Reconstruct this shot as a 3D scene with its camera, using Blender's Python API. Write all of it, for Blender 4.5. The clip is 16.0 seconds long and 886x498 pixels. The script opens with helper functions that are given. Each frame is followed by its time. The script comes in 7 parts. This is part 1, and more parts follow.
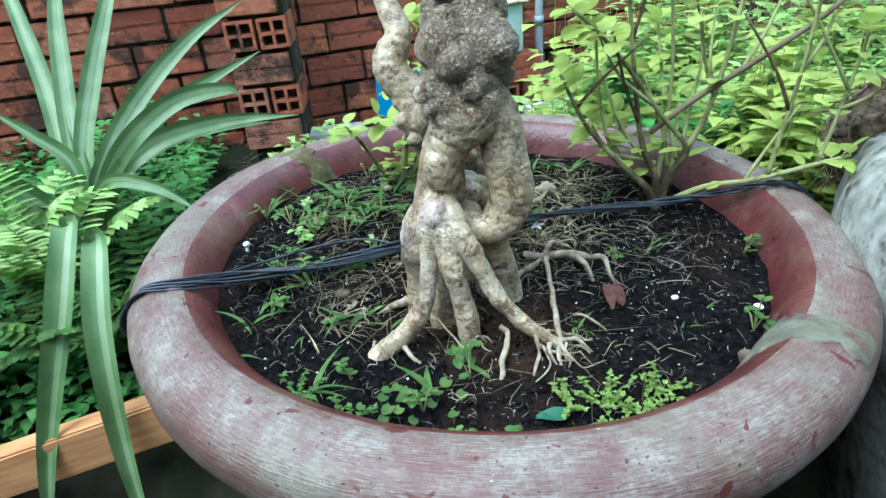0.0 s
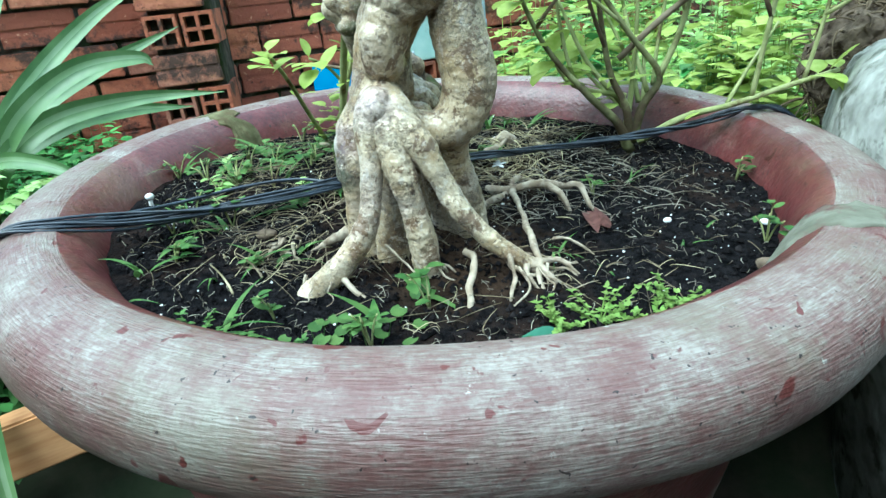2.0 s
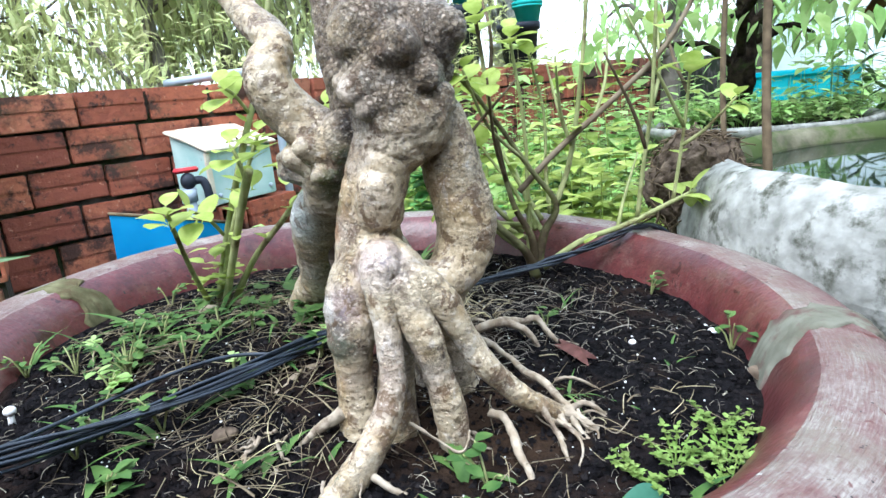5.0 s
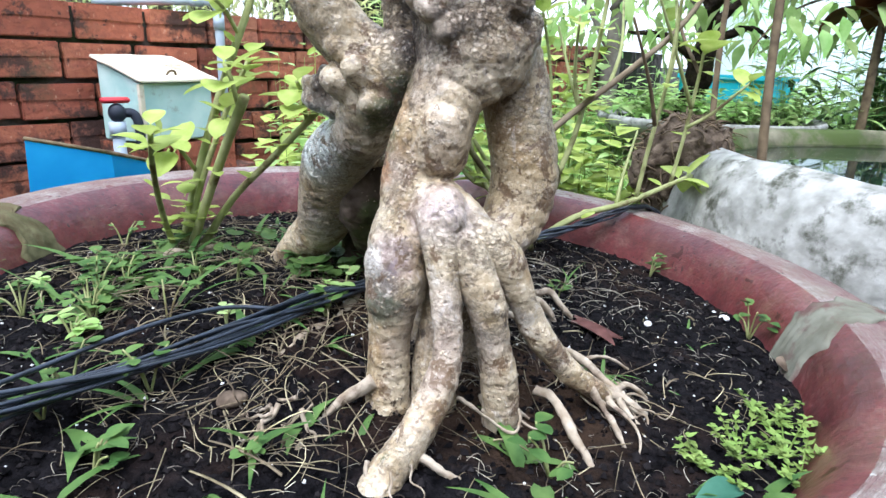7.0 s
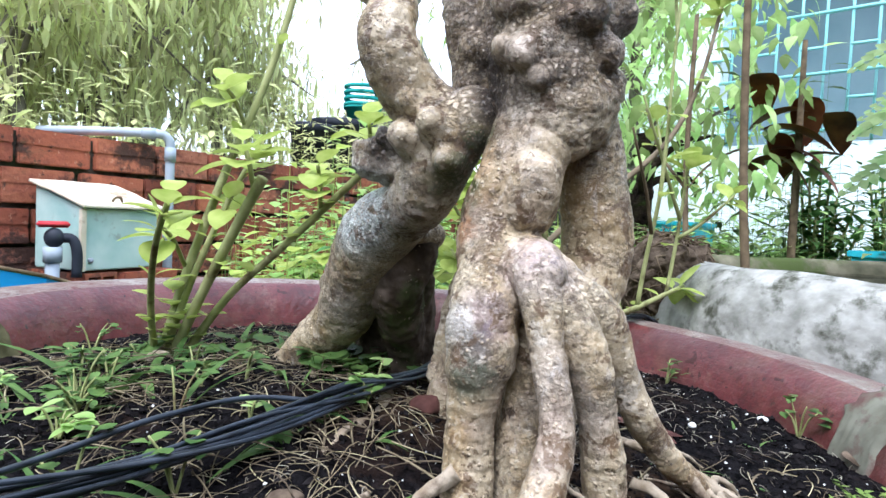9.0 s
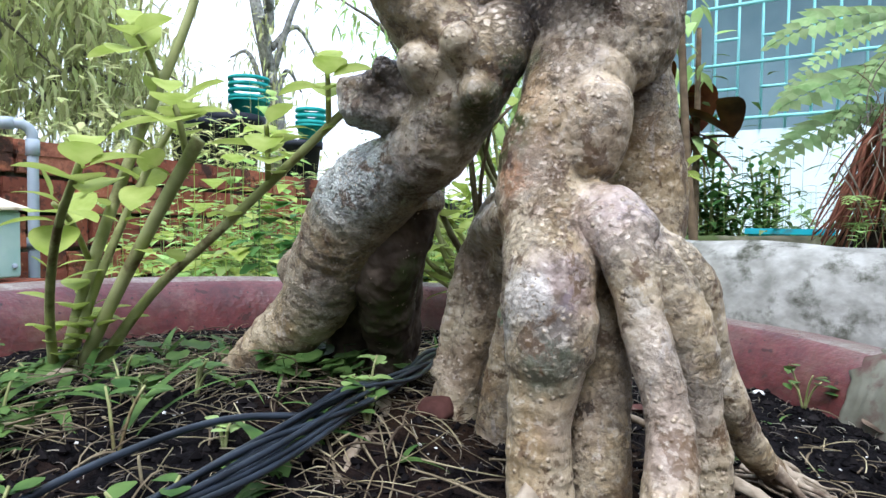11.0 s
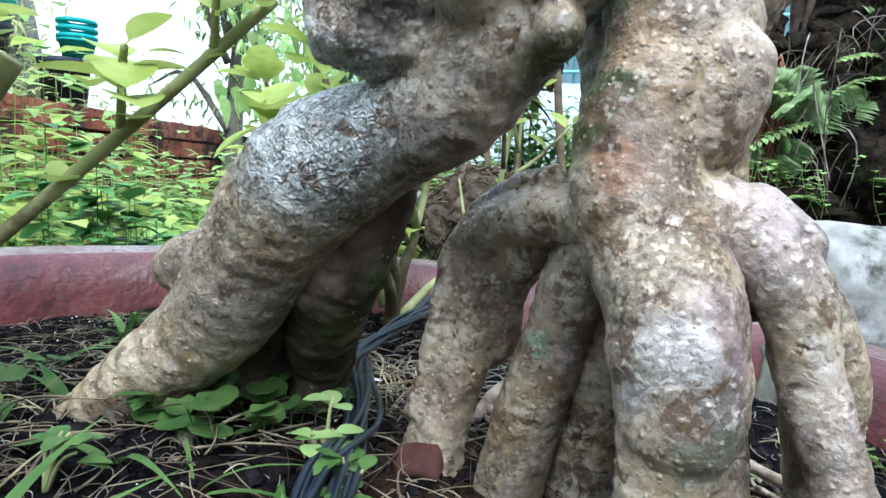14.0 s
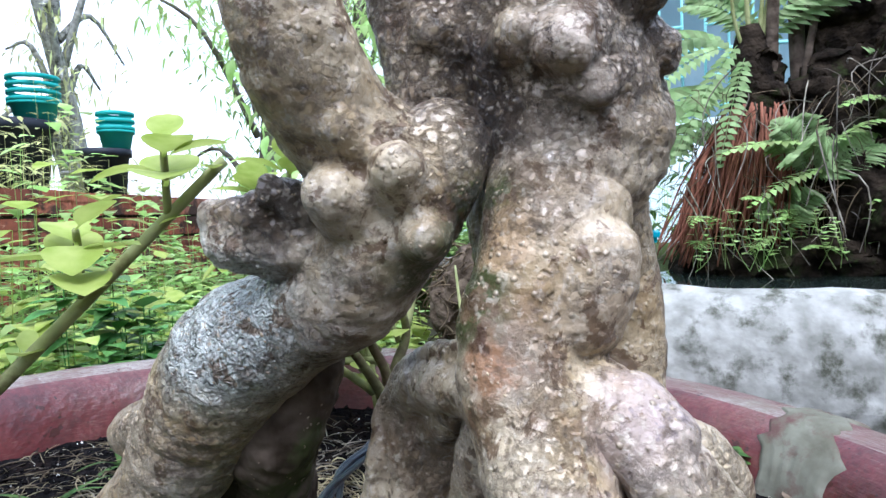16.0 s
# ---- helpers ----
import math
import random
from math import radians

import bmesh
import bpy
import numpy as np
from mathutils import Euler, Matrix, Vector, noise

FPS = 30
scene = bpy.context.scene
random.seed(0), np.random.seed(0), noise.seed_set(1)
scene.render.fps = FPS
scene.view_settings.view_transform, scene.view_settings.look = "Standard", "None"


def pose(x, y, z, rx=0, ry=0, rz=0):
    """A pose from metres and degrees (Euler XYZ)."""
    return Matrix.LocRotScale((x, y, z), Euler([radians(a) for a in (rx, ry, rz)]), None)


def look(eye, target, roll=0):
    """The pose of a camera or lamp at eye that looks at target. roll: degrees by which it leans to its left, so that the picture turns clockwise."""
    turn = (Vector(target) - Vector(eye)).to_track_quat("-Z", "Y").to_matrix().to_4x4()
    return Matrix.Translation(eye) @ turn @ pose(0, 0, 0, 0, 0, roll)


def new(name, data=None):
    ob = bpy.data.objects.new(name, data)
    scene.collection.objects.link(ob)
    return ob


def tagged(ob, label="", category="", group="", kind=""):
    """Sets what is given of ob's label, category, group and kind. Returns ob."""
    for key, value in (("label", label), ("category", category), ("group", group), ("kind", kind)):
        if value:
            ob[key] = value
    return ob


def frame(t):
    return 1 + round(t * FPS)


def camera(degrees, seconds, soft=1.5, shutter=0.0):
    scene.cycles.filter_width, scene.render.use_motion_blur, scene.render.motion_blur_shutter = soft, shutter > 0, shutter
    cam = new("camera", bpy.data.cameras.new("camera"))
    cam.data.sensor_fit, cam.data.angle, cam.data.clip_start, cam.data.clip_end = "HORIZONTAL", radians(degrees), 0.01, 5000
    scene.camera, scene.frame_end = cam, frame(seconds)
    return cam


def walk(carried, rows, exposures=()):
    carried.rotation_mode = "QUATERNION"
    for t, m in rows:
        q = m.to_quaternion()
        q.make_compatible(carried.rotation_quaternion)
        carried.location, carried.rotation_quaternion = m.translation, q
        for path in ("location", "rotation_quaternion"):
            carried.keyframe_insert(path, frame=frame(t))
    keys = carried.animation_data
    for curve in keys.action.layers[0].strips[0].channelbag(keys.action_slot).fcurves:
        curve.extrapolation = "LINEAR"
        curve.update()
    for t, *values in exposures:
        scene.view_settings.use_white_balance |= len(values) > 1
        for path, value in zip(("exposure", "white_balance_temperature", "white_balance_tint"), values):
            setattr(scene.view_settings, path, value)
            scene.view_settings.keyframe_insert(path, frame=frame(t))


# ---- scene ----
cam = camera(70.4, 16.0, soft=1.5)
PATH = [
    (0.0, -0.0981, -0.6384, 0.5939, 62.34, 4.56, -6.38),
    (0.5, -0.0879, -0.6021, 0.5693, 62.30, 3.33, -6.51),
    (1.0, -0.1055, -0.5768, 0.5004, 65.74, 5.27, -12.15),
    (1.5, -0.0982, -0.5806, 0.4570, 65.15, 7.64, -10.98),
    (2.0, -0.1024, -0.5815, 0.4470, 66.51, 5.18, -11.53),
    (2.5, -0.1115, -0.5696, 0.4452, 68.45, 5.58, -10.16),
    (3.0, -0.1406, -0.5416, 0.4365, 70.28, 4.47, -14.37),
    (3.5, -0.1691, -0.5135, 0.4337, 70.16, 5.13, -26.15),
    (4.0, -0.1836, -0.5106, 0.4615, 73.98, 7.73, -30.77),
    (4.5, -0.2074, -0.4879, 0.4636, 75.55, 7.06, -33.70),
    (4.7, -0.2193, -0.4794, 0.4648, 75.95, 6.13, -33.41),
    (6.8, -0.2687, -0.3908, 0.4459, 73.32, -1.09, -39.35),
    (7.0, -0.2745, -0.3800, 0.4433, 73.28, -1.69, -40.27),
    (7.5, -0.2851, -0.3517, 0.4327, 76.12, -3.18, -42.58),
    (8.0, -0.2990, -0.3384, 0.4158, 82.20, -3.09, -43.74),
    (8.2, -0.3035, -0.3324, 0.4108, 85.46, -2.26, -44.64),
    (10.3, -0.3159, -0.2427, 0.3631, 87.90, -2.23, -51.51),
    (10.5, -0.3079, -0.2315, 0.3659, 87.38, -1.55, -53.55),
    (11.0, -0.2962, -0.2095, 0.3664, 87.64, -0.71, -57.62),
    (11.5, -0.2934, -0.1864, 0.3693, 87.06, -0.56, -61.06),
    (12.0, -0.2864, -0.1629, 0.3761, 87.50, -1.28, -64.31),
    (12.5, -0.2618, -0.1278, 0.3795, 84.48, -1.56, -69.85),
    (13.0, -0.2524, -0.1088, 0.3768, 82.54, -1.41, -73.30),
    (13.5, -0.2492, -0.0980, 0.3822, 83.09, -2.21, -75.61),
    (14.0, -0.2482, -0.0972, 0.3814, 82.70, -2.47, -76.35),
    (14.5, -0.2531, -0.0987, 0.3863, 82.60, -1.28, -76.17),
    (15.0, -0.2421, -0.1061, 0.3938, 83.38, 0.47, -77.19),
    (15.5, -0.2373, -0.1211, 0.4064, 86.01, 0.68, -75.49),
    (16.0, -0.2396, -0.1407, 0.4251, 86.83, 2.10, -72.99),
]
walk(cam, [(t, pose(x, y, z, rx, ry, rz)) for t, x, y, z, rx, ry, rz in PATH],
     exposures=[(0.0, 1.26, 5180, -2), (1.0, 1.50, 5150, -10), (2.5, 1.54, 5100, -11), (3.4, 1.48, 5180, -9), (4.0, 1.53, 5380, 1), (4.5, 1.53, 5460, 7), (7.0, 1.48, 5600, 15), (8.0, 1.49, 5620, 16),
                (10.5, 1.05, 5700, 15), (11.6, 1.05, 5680, 15), (12.5, 1.12, 5480, 12), (13.0, 1.23, 5380, 11), (15.0, 1.30, 5320, 14), (16.0, 1.24, 5420, 17)])

# ---- light: bright overcast sky over a shaded garden ----
world = bpy.data.worlds.new("overcast_sky")
scene.world = world
world.use_nodes = True
wn = world.node_tree
sky = wn.nodes.new("ShaderNodeTexSky")
sky.sky_type = "NISHITA"
sky.sun_disc = False
sky.sun_elevation, sky.sun_rotation = radians(64), radians(-118)
sky.air_density, sky.dust_density, sky.ozone_density = 1.0, 4.0, 1.0
wn.nodes["Background"].inputs[1].default_value = 0.148
soften = wn.nodes.new("ShaderNodeMixRGB")
soften.inputs[0].default_value = 0.55
soften.inputs[2].default_value = (9.4, 10.0, 10.6, 1)
wn.links.new(sky.outputs[0], soften.inputs[1])
wn.links.new(soften.outputs[0], wn.nodes["Background"].inputs[0])
sun = new("sun", bpy.data.lights.new("sun", "SUN"))
sun.data.energy, sun.data.angle, sun.data.color = 1.9, radians(45), (1.0, 0.985, 0.95)
sun.matrix_world = look((-2.6, -1.4, 6.0), (0.0, 0.0, 0))


# ---- helpers ----
def material(name, c1, c2, scale=30.0, rough=0.7, bump=0.3, spots=None, spot_scale=8.0, spot_at=0.6, metal=0.0,
             stretch=(1, 1, 1), dist=0.002, obrand=0.0, spec=0.12, island=0.0, trans=0.0, detail=6.0):
    """Two-tone noise colour, a second larger layer of stains, fine relief."""
    m = bpy.data.materials.new(name)
    m.use_nodes = True
    t = m.node_tree
    N, L = t.nodes, t.links
    b = N["Principled BSDF"]
    b.inputs["Roughness"].default_value = rough
    b.inputs["Metallic"].default_value = metal
    b.inputs["Specular IOR Level"].default_value = spec
    co = N.new("ShaderNodeTexCoord")
    mp = N.new("ShaderNodeMapping")
    mp.inputs["Scale"].default_value = stretch
    L.new(co.outputs["Object"], mp.inputs[0])
    n1 = N.new("ShaderNodeTexNoise")
    n1.inputs["Scale"].default_value, n1.inputs["Detail"].default_value = scale, detail
    L.new(mp.outputs[0], n1.inputs[0])
    r1 = N.new("ShaderNodeValToRGB")
    r1.color_ramp.elements[0].position, r1.color_ramp.elements[1].position = 0.33, 0.68
    r1.color_ramp.elements[0].color, r1.color_ramp.elements[1].color = (*c1, 1), (*c2, 1)
    L.new(n1.outputs[0], r1.inputs[0])
    out = r1.outputs[0]
    if spots:
        n2 = N.new("ShaderNodeTexNoise")
        n2.inputs["Scale"].default_value, n2.inputs["Detail"].default_value = spot_scale, 8
        n2.inputs["Roughness"].default_value = 0.65
        L.new(mp.outputs[0], n2.inputs[0])
        r2 = N.new("ShaderNodeValToRGB")
        r2.color_ramp.elements[0].position, r2.color_ramp.elements[1].position = spot_at - 0.05, spot_at + 0.07
        L.new(n2.outputs[0], r2.inputs[0])
        mx = N.new("ShaderNodeMixRGB")
        mx.inputs[2].default_value = (*spots, 1)
        L.new(r2.outputs[0], mx.inputs[0])
        L.new(out, mx.inputs[1])
        out = mx.outputs[0]
    if obrand or island:
        if obrand:
            oi = N.new("ShaderNodeObjectInfo")
            val = oi.outputs["Random"]
        else:
            oi = N.new("ShaderNodeNewGeometry")
            val = oi.outputs["Random Per Island"]
        k = obrand or island
        mr = N.new("ShaderNodeMapRange")
        mr.inputs[3].default_value, mr.inputs[4].default_value = 1 - k, 1 + k
        L.new(val, mr.inputs[0])
        hs = N.new("ShaderNodeHueSaturation")
        L.new(mr.outputs[0], hs.inputs["Value"])
        hr = N.new("ShaderNodeMapRange")
        hr.inputs[3].default_value, hr.inputs[4].default_value = 0.5 - 0.03 * k, 0.5 + 0.03 * k
        L.new(val, hr.inputs[0])
        L.new(hr.outputs[0], hs.inputs["Hue"])
        L.new(out, hs.inputs["Color"])
        out = hs.outputs[0]
    L.new(out, b.inputs["Base Color"])
    if bump:
        bp = N.new("ShaderNodeBump")
        bp.inputs["Strength"].default_value, bp.inputs["Distance"].default_value = bump, dist
        n3 = N.new("ShaderNodeTexNoise")
        n3.inputs["Scale"].default_value, n3.inputs["Detail"].default_value = scale * 1.6, 2.5
        L.new(mp.outputs[0], n3.inputs[0])
        L.new(n3.outputs[0], bp.inputs["Height"])
        L.new(bp.outputs[0], b.inputs["Normal"])
    if trans:
        tr = N.new("ShaderNodeBsdfTranslucent")
        L.new(out, tr.inputs[0])
        ad = N.new("ShaderNodeMixShader")
        ad.inputs[0].default_value = trans
        L.new(b.outputs[0], ad.inputs[1])
        L.new(tr.outputs[0], ad.inputs[2])
        L.new(ad.outputs[0], N["Material Output"].inputs[0])
    return m


def link_mesh(name, bm, mat, smooth=True):
    me = bpy.data.meshes.new(name)
    bm.to_mesh(me)
    bm.free()
    if smooth:
        me.polygons.foreach_set("use_smooth", [True] * len(me.polygons))
    me.materials.append(mat)
    return new(name, me)


def part(name, bm, mat, parent, label="", smooth=True):
    ob = link_mesh(name, bm, mat, smooth)
    ob.parent = parent
    if label:
        ob["label"] = label
    return ob


def empty(name, at=(0, 0, 0)):
    ob = new(name)
    ob.matrix_world = Matrix.Translation(at)
    return ob


def under(ob, parent):
    """Makes ob a part of parent, leaving its world place."""
    ob.parent = parent
    ob.matrix_parent_inverse = Matrix.Translation(parent.matrix_basis.translation).inverted()
    return ob


def from_lists(name, verts, faces, mat, smooth=True):
    me = bpy.data.meshes.new(name)
    me.from_pydata(verts, [], faces)
    if smooth:
        me.polygons.foreach_set("use_smooth", [True] * len(me.polygons))
    me.materials.append(mat)
    return new(name, me)


def spline(pts, n):
    """Catmull-Rom through rows of numbers, n steps a span."""
    p = [np.array(q, float) for q in pts]
    p = [2 * p[0] - p[1]] + p + [2 * p[-1] - p[-2]]
    out = []
    for i in range(1, len(p) - 2):
        for k in range(n):
            t = k / n
            out.append(0.5 * (2 * p[i] + (p[i + 1] - p[i - 1]) * t + (2 * p[i - 1] - 5 * p[i] + 4 * p[i + 1] - p[i + 2]) * t * t
                              + (3 * p[i] - p[i - 1] - 3 * p[i + 1] + p[i + 2]) * t ** 3))
    out.append(p[-2])
    return out


def tube(bm, pts, sides=8, n=4, cap=True):
    """A bent tapered tube through rows (x, y, z, r)."""
    rows = spline(pts, n)
    rings, up = [], Vector((0.3, 0.2, 0.9))
    for i, q in enumerate(rows):
        a, b = rows[max(i - 1, 0)], rows[min(i + 1, len(rows) - 1)]
        d = Vector((b - a)[:3])
        d = d.normalized() if d.length > 1e-9 else Vector((0, 0, 1))
        u = up - d * up.dot(d)
        u = u.normalized() if u.length > 1e-3 else d.orthogonal().normalized()
        up = u
        v = d.cross(u)
        r = max(float(q[3]), 0.0002)
        rings.append([bm.verts.new(Vector(q[:3]) + (u * math.cos(6.2832 * k / sides) + v * math.sin(6.2832 * k / sides)) * r) for k in range(sides)])
    for a, b in zip(rings, rings[1:]):
        for k in range(sides):
            bm.faces.new((a[k], a[(k + 1) % sides], b[(k + 1) % sides], b[k]))
    if cap:
        bm.faces.new(rings[0][::-1])
        bm.faces.new(rings[-1])
    return bm


def lathe(bm, profile, sides=96):
    rings = []
    for r, z in profile:
        rings.append([bm.verts.new((r * math.cos(6.283185 * k / sides), r * math.sin(6.283185 * k / sides), z)) for k in range(sides)])
    for a, b in zip(rings, rings[1:]):
        for k in range(sides):
            bm.faces.new((a[k], a[(k + 1) % sides], b[(k + 1) % sides], b[k]))
    return bm


def box(bm, lo, hi, bevel=0.0, jitter=0.0):
    lo, hi = Vector(lo), Vector(hi)
    geo = bmesh.ops.create_cube(bm, size=1.0)
    vs = geo["verts"]
    for v in vs:
        v.co = Vector(((lo + hi) / 2)[i] + v.co[i] * (hi - lo)[i] for i in range(3))
        if jitter:
            v.co += Vector((random.uniform(-jitter, jitter) for _ in range(3)))
    if bevel:
        es = list({e for v in vs for e in v.link_edges})
        bmesh.ops.bevel(bm, geom=es, offset=bevel, segments=2, affect="EDGES")
    return bm


class Leaves:
    """Collects many leaf blades as verts and faces of one mesh."""

    def __init__(self):
        self.v, self.f = [], []

    def blade(self, base, way, length, width, bend=0.3, fold=0.15, n=4, tip=0.5, up=(0, 0, 1), stalk=0.0):
        d = Vector(way).normalized()
        upv = Vector(up)
        s = d.cross(upv)
        s = s.normalized() if s.length > 1e-3 else Vector((1, 0, 0))
        nrm = s.cross(d).normalized()
        k0 = len(self.v)
        base = Vector(base)
        for i in range(n + 1):
            t = i / n
            w = width * 0.5 * (math.sin(math.pi * min(1, t ** tip * 0.97 + 0.03)) if t < 1 else 0.02)
            if tip > 0.9:
                u = max(0.0, (t - stalk) / (1 - stalk))
                w = width * 0.5 * ((4 * u * (1 - u)) ** 0.6 * (1.08 - 0.25 * u) if u < 1 else 0.03)
            if t < stalk:
                w = width * 0.04
            c = base + d * (length * t * (1 - 0.25 * abs(bend) * t)) + nrm * (-bend * length * t * t) 
            self.v += [c - s * w + nrm * fold * w, c, c + s * w + nrm * fold * w]
        for i in range(n):
            a = k0 + 3 * i
            self.f += [(a, a + 1, a + 4, a + 3), (a + 1, a + 2, a + 5, a + 4)]

    def disc(self, c, nrm, r, n=7):
        nv = Vector(nrm).normalized()
        u = nv.orthogonal().normalized()
        w = nv.cross(u)
        k0 = len(self.v)
        c = Vector(c)
        self.v.append(c - nv * r * 0.15)
        for i in range(n):
            a = 6.2832 * i / n
            rr = r * (1 if i else 0.45)
            self.v.append(c + (u * math.cos(a) + w * math.sin(a)) * rr)
        for i in range(n):
            self.f.append((k0, k0 + 1 + i, k0 + 1 + (i + 1) % n))

    def straw(self, a, b, r, sag=0.0):
        """A thin three-sided thread, bent in a smooth curve."""
        a, b = Vector(a), Vector(b)
        d = (b - a).normalized()
        u = d.orthogonal().normalized()
        w = d.cross(u)
        k0 = len(self.v)
        m = (a + b) / 2 + Vector((random.uniform(-1, 1), random.uniform(-1, 1), random.uniform(0, 1))) * sag * 1.6
        n = 5 if sag else 1
        for i in range(n + 1):
            t = i / n
            c = a.lerp(m, t).lerp(m.lerp(b, t), t)
            rr = r * (1 - 0.45 * t)
            for k in range(3):
                an = 2.0944 * k
                self.v.append(c + (u * math.cos(an) + w * math.sin(an)) * rr)
        for i in range(n):
            for k in range(3):
                j = k0 + 3 * i
                self.f.append((j + k, j + (k + 1) % 3, j + 3 + (k + 1) % 3, j + 3 + k))

    def make(self, name, mat, parent=None):
        ob = from_lists(name, [tuple(v) for v in self.v], self.f, mat)
        if parent:
            ob.parent = parent
        return ob


def rnd(a, b):
    return random.uniform(a, b)


# ---- materials ----
def nodes_of(name, rough, spec=0.3):
    m = bpy.data.materials.new(name)
    m.use_nodes = True
    b = m.node_tree.nodes["Principled BSDF"]
    b.inputs["Roughness"].default_value, b.inputs["Specular IOR Level"].default_value = rough, spec
    return m, m.node_tree.nodes, m.node_tree.links, b


def ramp(N, L, src, stops):
    r = N.new("ShaderNodeValToRGB")
    el = r.color_ramp.elements
    while len(el) < len(stops):
        el.new(0.5)
    for e, (p, c) in zip(el, stops):
        e.position, e.color = p, (*c, 1)
    L.new(src, r.inputs[0])
    return r.outputs[0]


def noisy(N, L, vec, scale, detail=6.0, rough=0.55, distort=0.0):
    n = N.new("ShaderNodeTexNoise")
    n.inputs["Scale"].default_value, n.inputs["Detail"].default_value = scale, detail
    n.inputs["Roughness"].default_value, n.inputs["Distortion"].default_value = rough, distort
    L.new(vec, n.inputs[0])
    return n.outputs[0]


def mix(N, L, fac, a, b):
    m = N.new("ShaderNodeMixRGB")
    L.new(fac, m.inputs[0])
    for k, v in ((1, a), (2, b)):
        if isinstance(v, tuple):
            m.inputs[k].default_value = (*v, 1)
        else:
            L.new(v, m.inputs[k])
    return m.outputs[0]


def bumped(N, L, b, parts):
    """Chains bumps of (height, strength, distance)."""
    last = None
    for h, s, d in parts:
        n = N.new("ShaderNodeBump")
        n.inputs["Strength"].default_value, n.inputs["Distance"].default_value = s, d
        L.new(h, n.inputs["Height"])
        if last:
            L.new(last, n.inputs["Normal"])
        last = n.outputs[0]
    L.new(last, b.inputs["Normal"])


BW0, BW1 = (0, 0, 0), (1, 1, 1)


def clay(name, stops, chip, chip_at, dirt, rough, grime_tint, lines=0.36, groove=0.6):
    """Wheel-thrown clay: streaks run round the rim, chips and dirt lie over them."""
    m, N, L, b = nodes_of(name, rough, 0.4)
    co = N.new("ShaderNodeTexCoord")
    sp = N.new("ShaderNodeSeparateXYZ")
    L.new(co.outputs["Object"], sp.inputs[0])
    neg = N.new("ShaderNodeMath")
    neg.operation = "MULTIPLY"
    neg.inputs[1].default_value = -1
    L.new(sp.outputs[1], neg.inputs[0])
    an = N.new("ShaderNodeMath")
    an.operation = "ARCTAN2"
    L.new(sp.outputs[0], an.inputs[0])
    L.new(neg.outputs[0], an.inputs[1])
    ln = N.new("ShaderNodeVectorMath")
    ln.operation = "LENGTH"
    fl = N.new("ShaderNodeCombineXYZ")
    L.new(sp.outputs[0], fl.inputs[0])
    L.new(sp.outputs[1], fl.inputs[1])
    L.new(fl.outputs[0], ln.inputs[0])
    cv = N.new("ShaderNodeCombineXYZ")
    for k, (src, f) in enumerate(((an.outputs[0], 8.0), (ln.outputs["Value"], 230.0), (sp.outputs[2], 230.0))):
        mu = N.new("ShaderNodeMath")
        mu.operation = "MULTIPLY"
        mu.inputs[1].default_value = f
        L.new(src, mu.inputs[0])
        L.new(mu.outputs[0], cv.inputs[k])
    streak = noisy(N, L, cv.outputs[0], 3.0, 8, 0.66)
    broad = noisy(N, L, co.outputs["Object"], 17, 12, 0.74)
    ad = N.new("ShaderNodeMath")
    ad.operation = "MULTIPLY_ADD"
    ad.inputs[1].default_value = lines
    L.new(streak, ad.inputs[0])
    hb = N.new("ShaderNodeMath")
    hb.operation = "MULTIPLY"
    hb.inputs[1].default_value = 1 - lines
    L.new(broad, hb.inputs[0])
    L.new(hb.outputs[0], ad.inputs[2])
    col = ramp(N, L, ad.outputs[0], stops)
    fleck = ramp(N, L, noisy(N, L, co.outputs["Object"], 90, 8, 0.7), [(chip_at + 0.01, BW0), (chip_at + 0.06, BW1)])
    col = mix(N, L, fleck, col, chip)
    d2 = ramp(N, L, noisy(N, L, co.outputs["Object"], 130, 4, 0.55), [(0.655, BW0), (0.70, BW1)])
    col = mix(N, L, d2, col, dirt)
    grain = ramp(N, L, noisy(N, L, co.outputs["Object"], 330, 5, 0.6), [(0.38, (0.4, 0.4, 0.4)), (0.52, BW0)])
    col = mix(N, L, grain, col, dirt)
    pale = ramp(N, L, noisy(N, L, cv.outputs[0], 4.5, 6, 0.6), [(0.54, BW0), (0.64, BW1)])
    worn = ramp(N, L, noisy(N, L, co.outputs["Object"], 8, 8, 0.7), [(0.47, BW0), (0.58, (0.38, 0.38, 0.38))])
    both = N.new("ShaderNodeMath")
    both.operation = "MULTIPLY"
    L.new(pale, both.inputs[0])
    L.new(worn, both.inputs[1])
    col = mix(N, L, both.outputs[0], col, chip)
    grime = ramp(N, L, noisy(N, L, co.outputs["Object"], 6.5, 11, 0.7), [(0.50, BW0), (0.60, (0.5, 0.5, 0.5))])
    col = mix(N, L, grime, col, grime_tint)
    stain = ramp(N, L, noisy(N, L, co.outputs["Object"], 9, 10, 0.74), [(0.49, BW0), (0.60, (0.55, 0.55, 0.55))])
    col = mix(N, L, stain, col, dirt)
    chips = ramp(N, L, noisy(N, L, co.outputs["Object"], 48, 3, 0.5, 0.6), [(0.668, BW0), (0.685, BW1)])
    col = mix(N, L, chips, col, (dirt[0] * 0.85, dirt[1] * 0.5, dirt[2] * 0.45))
    black = ramp(N, L, noisy(N, L, co.outputs["Object"], 210, 2, 0.5), [(0.705, BW0), (0.725, BW1)])
    col = mix(N, L, black, col, (0.018, 0.012, 0.010))
    L.new(col, b.inputs["Base Color"])
